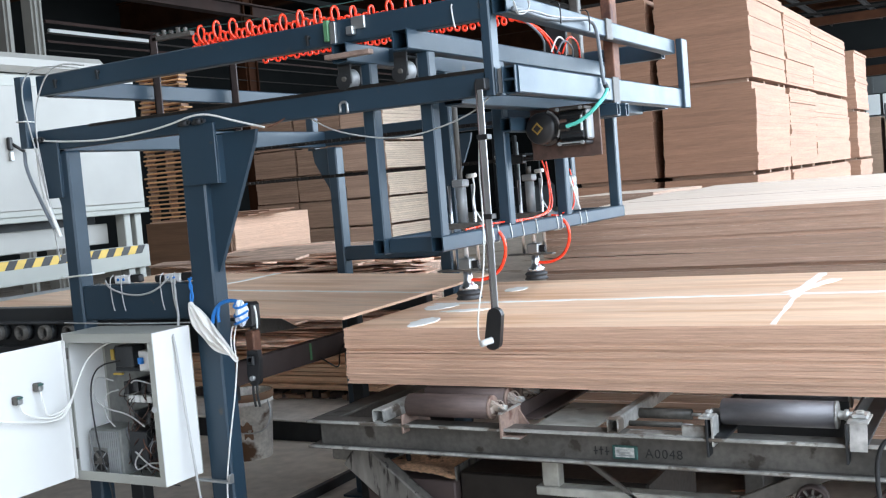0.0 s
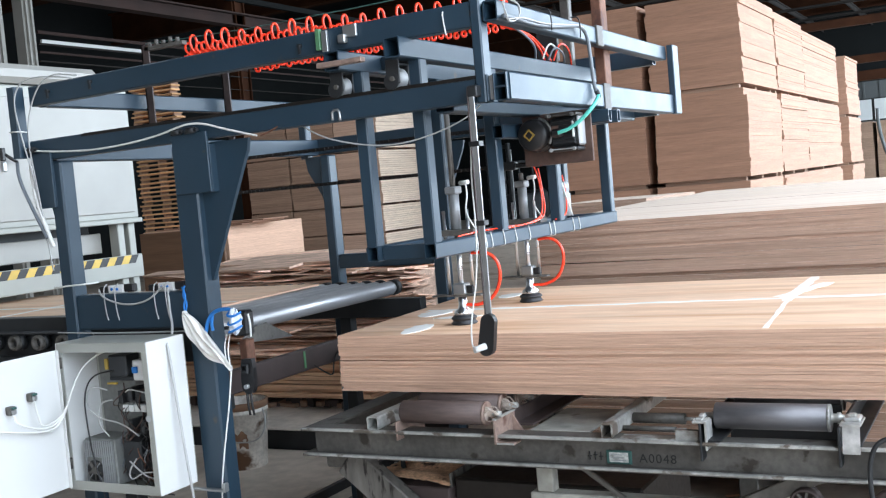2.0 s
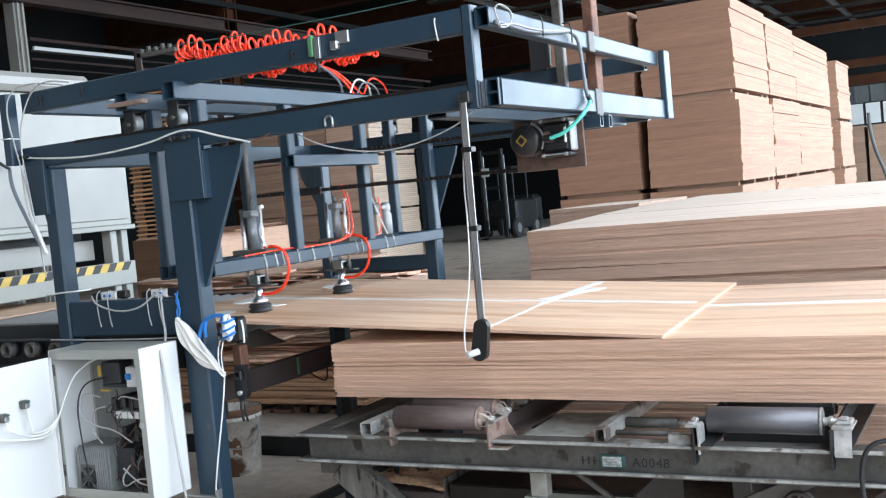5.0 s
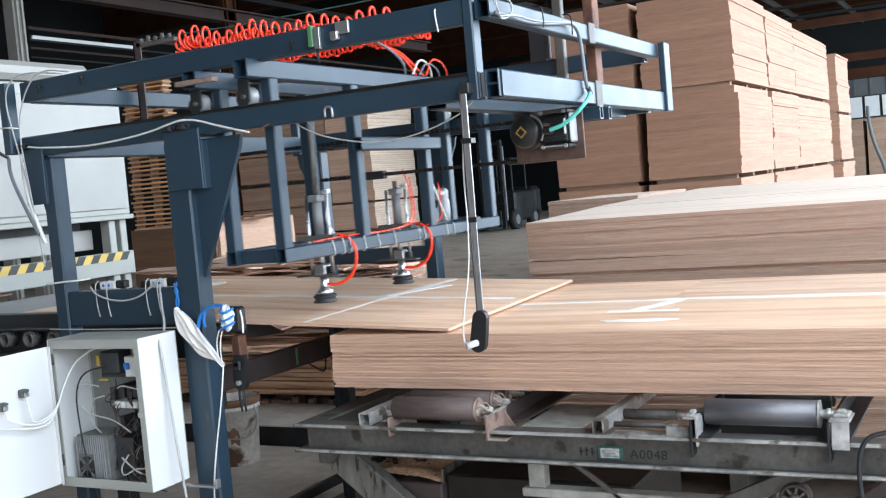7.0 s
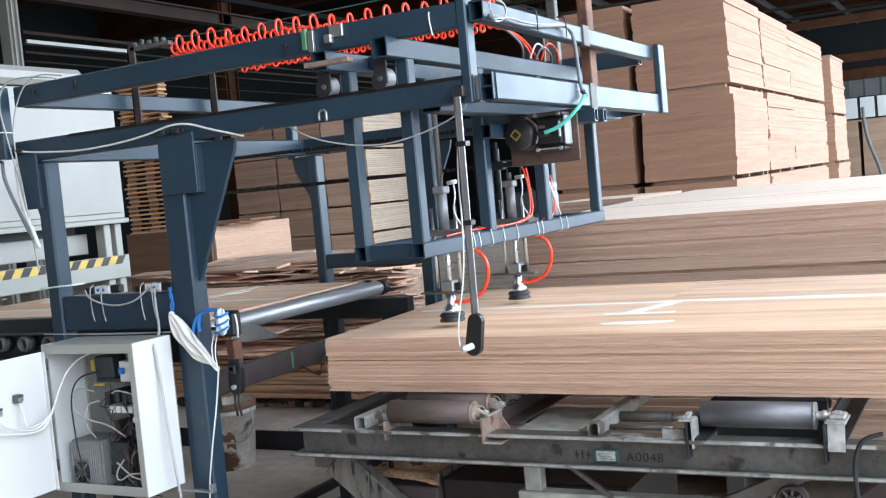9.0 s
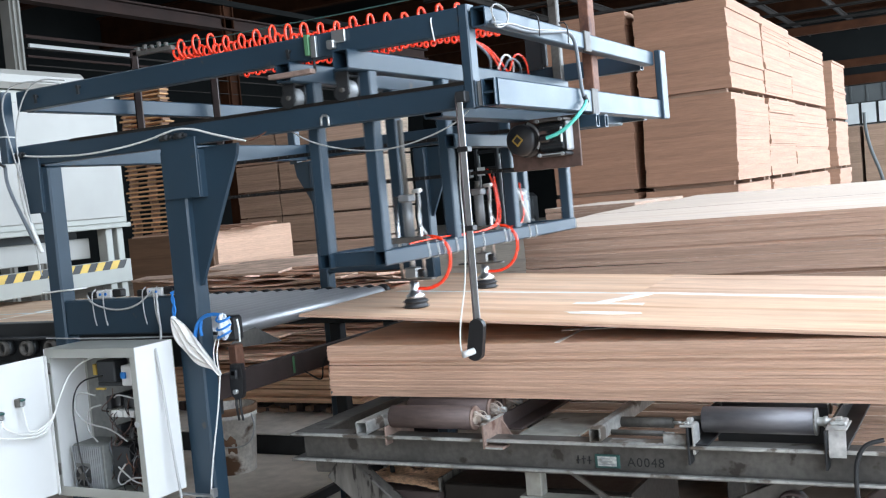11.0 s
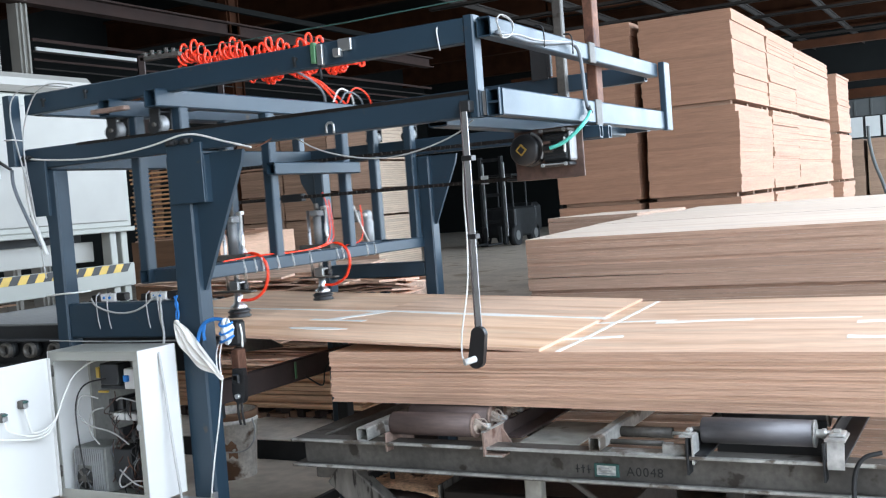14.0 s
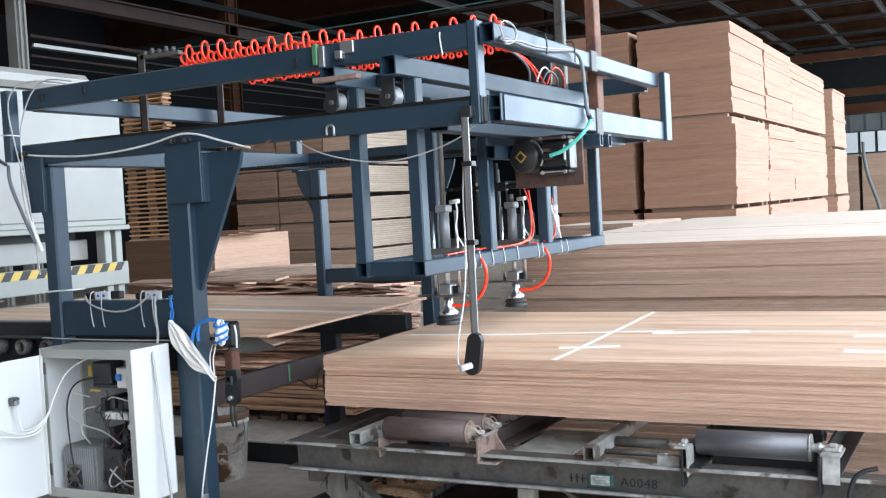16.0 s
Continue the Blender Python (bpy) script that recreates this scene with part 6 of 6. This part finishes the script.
    for x in (-4.9, -4.2, -3.6):
        part("bearer", Mesh().box(x, x + 0.08, 5.36, 5.55, 0.1702, 0.244, 0.004), DKRUST, g)
    p = part("floor_slab", Mesh().box(-5.4, -3.085, 2.95, 4.785, 0.0, 0.05, 0.006), CONCRETE)
    tagged(p, "raised pale concrete slab beside the lift", "slab", kind="structure")
    p = part("slab_edging", Mesh().box(-3.083, -3.05, 2.95, 4.785, 0.0, 0.046, 0.003), DARK_STEEL)
    tagged(p, "black steel edging along the concrete slab", "edging", kind="structure")
    p = part("concrete_plinth", Mesh().box(-5.4, -3.0, 4.79, 5.60, 0.158, 0.170, 0.004), PALE_CONCRETE)
    tagged(p, "pale concrete plinth under the board pile", "plinth", kind="structure")
    # near-black block stands in for the shaded gap below the plinth
    p = part("plinth_base", Mesh().box(-5.4, -3.0, 4.81, 5.58, 0.0, 0.157, 0.004), DARK_STEEL)
    tagged(p, "near-black block for the shaded gap under the plinth", "plinth base", kind="structure")


store()


def floor_things():
    b = thing("plaster_bucket", "dirty white plastic bucket standing on the floor", "bucket", at=(-3.785, 4.44, 0.05))
    b.scale = (0.966, 0.966, 0.966)
    part("pail", Mesh().lathe((0, 0, 0), (0, 0, 1), [(0, 0), (0, 0.115), (0.004, 0.12), (0.31, 0.143), (0.312, 0.15), (0.325, 0.15), (0.327, 0.144), (0.35, 0.146), (0.352, 0.152), (0.375, 0.152), (0.375, 0.143), (0.36, 0.141), (0.02, 0.112), (0.018, 0)], 32), BUCKET, b)
    part("contents", Mesh().cyl((0, 0, 0.30), (0, 0, 0.305), 0.137, 24), RUST, b)
    part("handle", Mesh().rope([(0.15, 0.0, 0.33), (0.19, -0.03, 0.27), (0.19, -0.06, 0.20), (0.14, -0.09, 0.16), (0.05, -0.15, 0.17)], 0.004), ALU, b)
    part("rim_dirt", Mesh().lathe((0, 0, 0.336), (0, 0, 1), [(0, 0.1468), (0.012, 0.1530), (0.040, 0.1530), (0.0415, 0.146), (0.041, 0.140)], 32), BROWN_SHEET, b, "brown crust on the rim")
    for a0, a1, z0, z1 in ((-1.25, -0.75, 0.17, 0.215), (-1.1, -0.72, 0.13, 0.17), (-1.75, -1.55, 0.10, 0.30), (-2.3, -1.9, 0.02, 0.06)):
        n = 8
        q = [(a0 + (a1 - a0) * k / n, z0 + 0.010 * math.sin(0.8 * k + z0 * 90), z1 + 0.012 * math.sin(1.1 * k + z1 * 70)) for k in range(n + 1)]
        rad = lambda z: 0.1218 + 0.0742 * z
        vs = [(rad(z) * math.cos(a), rad(z) * math.sin(a), z) for a, zl, zh in q for z in (zl, zh)]
        part("stain", Mesh().add(vs, [(2 * k, 2 * k + 2, 2 * k + 3, 2 * k + 1) for k in range(n)], True), DKRUST if a0 < -1.5 else BROWN_SHEET, b, "dark dried stain")
    part("drip", Mesh().rope([(-0.03, -0.151, 0.37), (-0.02, -0.15, 0.28), (-0.03, -0.142, 0.2), (0.0, -0.135, 0.12)], 0.009), BLACK, b)
    for k, (x0, x1, y0, y1, z1, mat) in enumerate(((-3.0, -2.2, 3.55, 3.62, 0.03, PLY_BROWN), (-2.9, -2.05, 3.35, 3.43, 0.03, DARK_STEEL))):
        o = part("floor_batten", Mesh().box(x0, x1, y0, y1, 0.0, z1, 0.005), mat)
        tagged(o, "long batten lying on the dusty floor", "batten", "floor battens")
    for k in range(40):
        x, y = random.uniform(-3.0, -1.0), random.uniform(3.0, 4.6)
        o = part("wood_chip", Mesh().box(-0.03, 0.03, -0.008, 0.008, 0.0, 0.004, 0.001, pose(x, y, 0.0, 0, 0, random.uniform(0, 180))), SCRAP)
        tagged(o, "small wood offcut on the floor", "wood chip", "wood chips")


floor_things()


def forklift():
    f = thing("forklift", "dark forklift truck parked far back in the hall", "forklift", at=(-13.6, 28.0, 0))
    part("body", Mesh().box(-0.6, 0.6, 0.9, 2.6, 0.25, 1.15, 0.06), DARK_STEEL, f)
    part("counterweight", Mesh().box(-0.62, 0.62, 2.3, 2.9, 0.3, 1.25, 0.12), DARK_STEEL, f)
    for x in (-0.38, 0.30):
        part("mast_rail", Mesh().box(x, x + 0.1, 0.55, 0.7, 0.05, 2.7, 0.01), DARK_STEEL, f)
        part("mast_chain", Mesh().box(x + 0.12, x + 0.17, 0.56, 0.6, 0.3, 2.5, 0.004), ALU, f)
    for z in (0.7, 1.5, 2.55):
        part("mast_tie", Mesh().box(-0.38, 0.40, 0.6, 0.66, z, z + 0.1, 0.01), DARK_STEEL, f)
    for x in (-0.3, 0.18):
        part("fork", Mesh().box(x, x + 0.12, -0.5, 0.5, 0.08, 0.13, 0.01).box(x, x + 0.12, 0.45, 0.5, 0.1, 0.6, 0.01), DARK_STEEL, f)
    for x in (-0.5, 0.45):
        for y in (1.0, 2.0):
            part("guard_post", Mesh().box(x, x + 0.05, y, y + 0.05, 1.15, 2.1, 0.01), DARK_STEEL, f)
    part("guard_roof", Mesh().box(-0.55, 0.55, 0.9, 2.15, 2.1, 2.16, 0.02), DARK_STEEL, f)
    for x in (-0.62, 0.42):
        for y in (0.95, 2.3):
            w = part("wheel", Mesh().cyl((x, y, 0.3), (x + 0.2, y, 0.3), 0.3, 24), RUBBER, f)
            part("rim", Mesh().cyl((x - 0.005, y, 0.3), (x + 0.205, y, 0.3), 0.15, 16), ALU, w)
    part("number_plate", Mesh().box(-0.3, -0.05, 0.53, 0.55, 1.9, 2.15, 0.004), WHITE, f)


forklift()


def far_hall():
    for x, y in ((-12.0, 30.0),):
        c = part("steel_column", Mesh().box(x, x + 0.06, y, y + 0.3, 0, 7.7).box(x + 0.24, x + 0.3, y, y + 0.3, 0, 7.7).box(x + 0.06, x + 0.24, y + 0.13, y + 0.17, 0, 7.7), PURLIN)
        tagged(c, "steel hall column, near-black for shade", "column", "columns", kind="structure")
    # dim bay along the west side: columns, red beam and rails that run away from the viewer
    for y0, y1 in ((11.50, 11.65), (12.04, 12.26), (17.35, 17.75)):
        c = part("steel_column", Mesh().box(-14.02, -13.98, y0, y1, 0, 7.7).box(-14.2, -14.02, y0, y0 + 0.03, 0, 7.7).box(-14.2, -14.02, y1 - 0.03, y1, 0, 7.7)
                 .box(-13.98, -13.93, y0 + 0.04, y0 + 0.07, 0, 7.7).box(-13.98, -13.93, y1 - 0.08, y1 - 0.05, 0, 7.7), RED_BEAM if y0 > 17 else ENAMEL)
        tagged(c, "steel column in the dim west bay", "column", "columns", kind="structure")
    b = part("overhead_beam", Mesh().box(-14.03, -13.98, 9.0, 26.0, 5.24, 5.45).box(-14.1, -13.85, 9.0, 26.0, 5.21, 5.24).box(-14.1, -13.85, 9.0, 26.0, 5.45, 5.48), OXIDE)
    tagged(b, "rust-red overhead steel beam", "beam", kind="structure")
    b = part("overhead_beam", Mesh().box(-14.0, -13.9, 14.0, 26.0, 5.72, 5.83), WALL)
    tagged(b, "dark overhead steel beam", "beam", kind="structure")
    for z, h, mat in ((4.62, 0.05, OXIDE), (4.44, 0.03, PURLIN), (4.30, 0.035, OXIDE), (4.16, 0.02, PURLIN), (3.9, 0.012, PURLIN)):
        c = part("wall_rail", Mesh().box(-14.0, -13.96, 12.3, 26.0, z, z + h), mat)
        tagged(c, "long thin rail across the dim west bay", "rail", "far rails", kind="structure")
    c = part("translucent_strip", Mesh().box(-14.1, -14.06, 12.45, 14.8, 4.47, 4.55), WHITE)
    tagged(c, "pale strip of sheet on the west bay rails", "panel", kind="structure")
    w = thing("window_1", "far pale windows in the hall end wall", "window", kind="structure")
    for k in range(4):
        x = -5.35 + k * 0.62
        part("window_frame", Mesh().box(x, x + 0.58, 43.93, 43.955, 2.68, 3.54, 0.01), PURLIN, w)
        part("pane", Mesh().box(x + 0.03, x + 0.55, 43.90, 43.925, 2.72, 3.5, 0.004), WHITE, w)
    for k in range(3):
        bundle("far bundles of brown boards along the end wall", -5.2 + 1.3 * k, -4.0 + 1.3 * k, 36.5, 38.5, 0, 2.45, 14, PLY_BROWN)
    p = part("curved_pipe", Mesh().rope([(-3.15, 30, 2.6), (-3.15, 30, 2.2), (-3.05, 30, 1.6), (-2.8, 30, 0.9), (-2.7, 30, 0.0)], 0.045, 12), FARWALL)
    tagged(p, "bent grey extraction pipe", "pipe")
    for z0, z1, y in ((3.36, 3.62, 30.0), (3.75, 3.95, 29.0), (4.5, 4.7, 27.0)):
        b = part("roof_tie", Mesh().box(-12.0, 3.0, y, y + 0.2, z0, z1, 0.01), RED_BEAM)
        tagged(b, "dark red steel tie beam under the roof", "beam", "tie beams", kind="structure")


far_hall()

# ---------------------------------------------------------------- movement
CARRIAGE_X = [(0, -1.557), (2.75, -1.557), (2.9, -1.562), (3.0, -1.584), (3.25, -1.67), (3.5, -1.763), (4.0, -1.953), (4.5, -2.143), (5.0, -2.333), (5.4, -2.485), (5.6, -2.553), (5.75, -2.576),
              (5.9, -2.56), (6.1, -2.493), (6.5, -2.308), (7.0, -2.051), (7.5, -1.801), (7.9, -1.583), (8.0, -1.553), (8.15, -1.55), (8.5, -1.553), (9.2, -1.553), (10.5, -1.555), (10.66, -1.562), (10.76, -1.584),
              (11.0, -1.685), (11.5, -1.893), (12.0, -2.065), (12.5, -2.262), (13.0, -2.442), (13.3, -2.545), (13.48, -2.577), (13.65, -2.56), (14.0, -2.42), (14.5, -2.178), (15.0, -1.922), (15.5, -1.64), (15.68, -1.57), (15.8, -1.557), (16.0, -1.557)]
CUP_Z = [(0, 1.085), (1.1, 1.085), (1.3, 1.045), (1.45, 1.027), (2.7, 1.027), (2.85, 1.05), (3.0, 1.078), (3.25, 1.099), (4.0, 1.104), (5.7, 1.109), (6.5, 1.103), (7.0, 1.098), (8.0, 1.09), (8.75, 1.086), (8.95, 1.05), (9.15, 1.019), (10.42, 1.019), (10.6, 1.05), (10.78, 1.093), (11.5, 1.101), (13.4, 1.106), (15.0, 1.091), (16.0, 1.084)]


def at(rows, t):
    for (t0, v0), (t1, v1) in zip(rows, rows[1:]):
        if t <= t1:
            return v0 + (v1 - v0) * (t - t0) / (t1 - t0)
    return rows[-1][1]


# east end of each sheet: seconds, x, height of its underside there, slope in degrees
S0_ROWS = [(0, -1.90, 1.0525, 1.7), (0.5, -2.115, 1.0638, 1.0), (1.0, -2.30, 1.069, 0.4), (1.5, -2.525, 1.0705, 0), (2.0, -2.75, 1.0705, 0), (3.0, -3.2, 1.0705, 0), (5.0, -4.1, 1.0705, 0), (7.0, -4.75, 1.0705, 0), (16.0, -4.75, 1.0705, 0)]
S1_ROWS = [(0, -0.055, 1.0175, 0), (2.72, -0.055, 1.0175, 0), (2.85, -0.056, 1.0175, 1.0), (3.0, -0.08, 1.0175, 1.9), (3.25, -0.165, 1.0175, 2.75), (3.5, -0.261, 1.0175, 2.9), (4.0, -0.451, 1.0175, 2.95), (5.0, -0.831, 1.0175, 3.0), (5.6, -1.04, 1.0175, 3.1),
           (5.8, -1.07, 1.0175, 2.6), (6.3, -1.16, 1.018, 2.4), (6.5, -1.24, 1.018, 2.4), (7.0, -1.475, 1.024, 2.6), (7.5, -1.72, 1.0405, 2.2), (8.0, -1.97, 1.0566, 1.5), (8.5, -2.24, 1.0678, 0.6), (9.0, -2.47, 1.0705, 0), (10.0, -2.92, 1.0705, 0), (12.0, -3.82, 1.0705, 0), (14.0, -4.72, 1.0705, 0), (14.5, -4.77, 1.0705, 0), (16.0, -4.77, 1.0705, 0)]
S2_ROWS = [(0, -0.055, 1.0085, 0), (10.44, -0.055, 1.0085, 0), (10.6, -0.056, 1.0085, 1.0), (10.77, -0.08, 1.0085, 2.8), (11.5, -0.36, 1.0085, 3.1), (12.0, -0.538, 1.0085, 3.2), (12.5, -0.762, 1.0085, 3.25), (13.0, -0.965, 1.0085, 3.3), (13.4, -1.085, 1.0085, 3.3),
           (13.6, -1.105, 1.0085, 2.8), (14.0, -1.18, 1.009, 2.6), (14.5, -1.42, 1.013, 3.0), (15.0, -1.655, 1.0336, 2.5), (15.5, -1.91, 1.053, 1.7), (16.0, -2.115, 1.0638, 1.0)]


def motions():
    walk(CARRIAGE, [(t, pose(x, 0, 0)) for t, x in CARRIAGE_X])
    for u, y in UNITS:
        walk(u, [(t, pose(0, y, z)) for t, z in CUP_Z])
    for ob, rows in ((S0, S0_ROWS), (S1, S1_ROWS), (S2, S2_ROWS)):
        walk(ob, [(t, pose(x, 2.72, z, 0, a, 0)) for t, x, z, a in rows])
    for ob, f, y, z, lean, swing in COILS:
        rows = []
        for t, x in CARRIAGE_X:
            e = x + 0.12 + 0.17 * (-1.557 - x)
            tight = (-1.437 - e) / 0.85
            rows.append((t, pose(-2.70 + (e + 2.70) * f, y + 0.01 * swing * tight * 10, z + 0.02 * tight * math.sin(7 * f * 3.14), 0, lean * (0.3 + 0.7 * tight), 8 + lean)))
        walk(ob, rows)


motions()
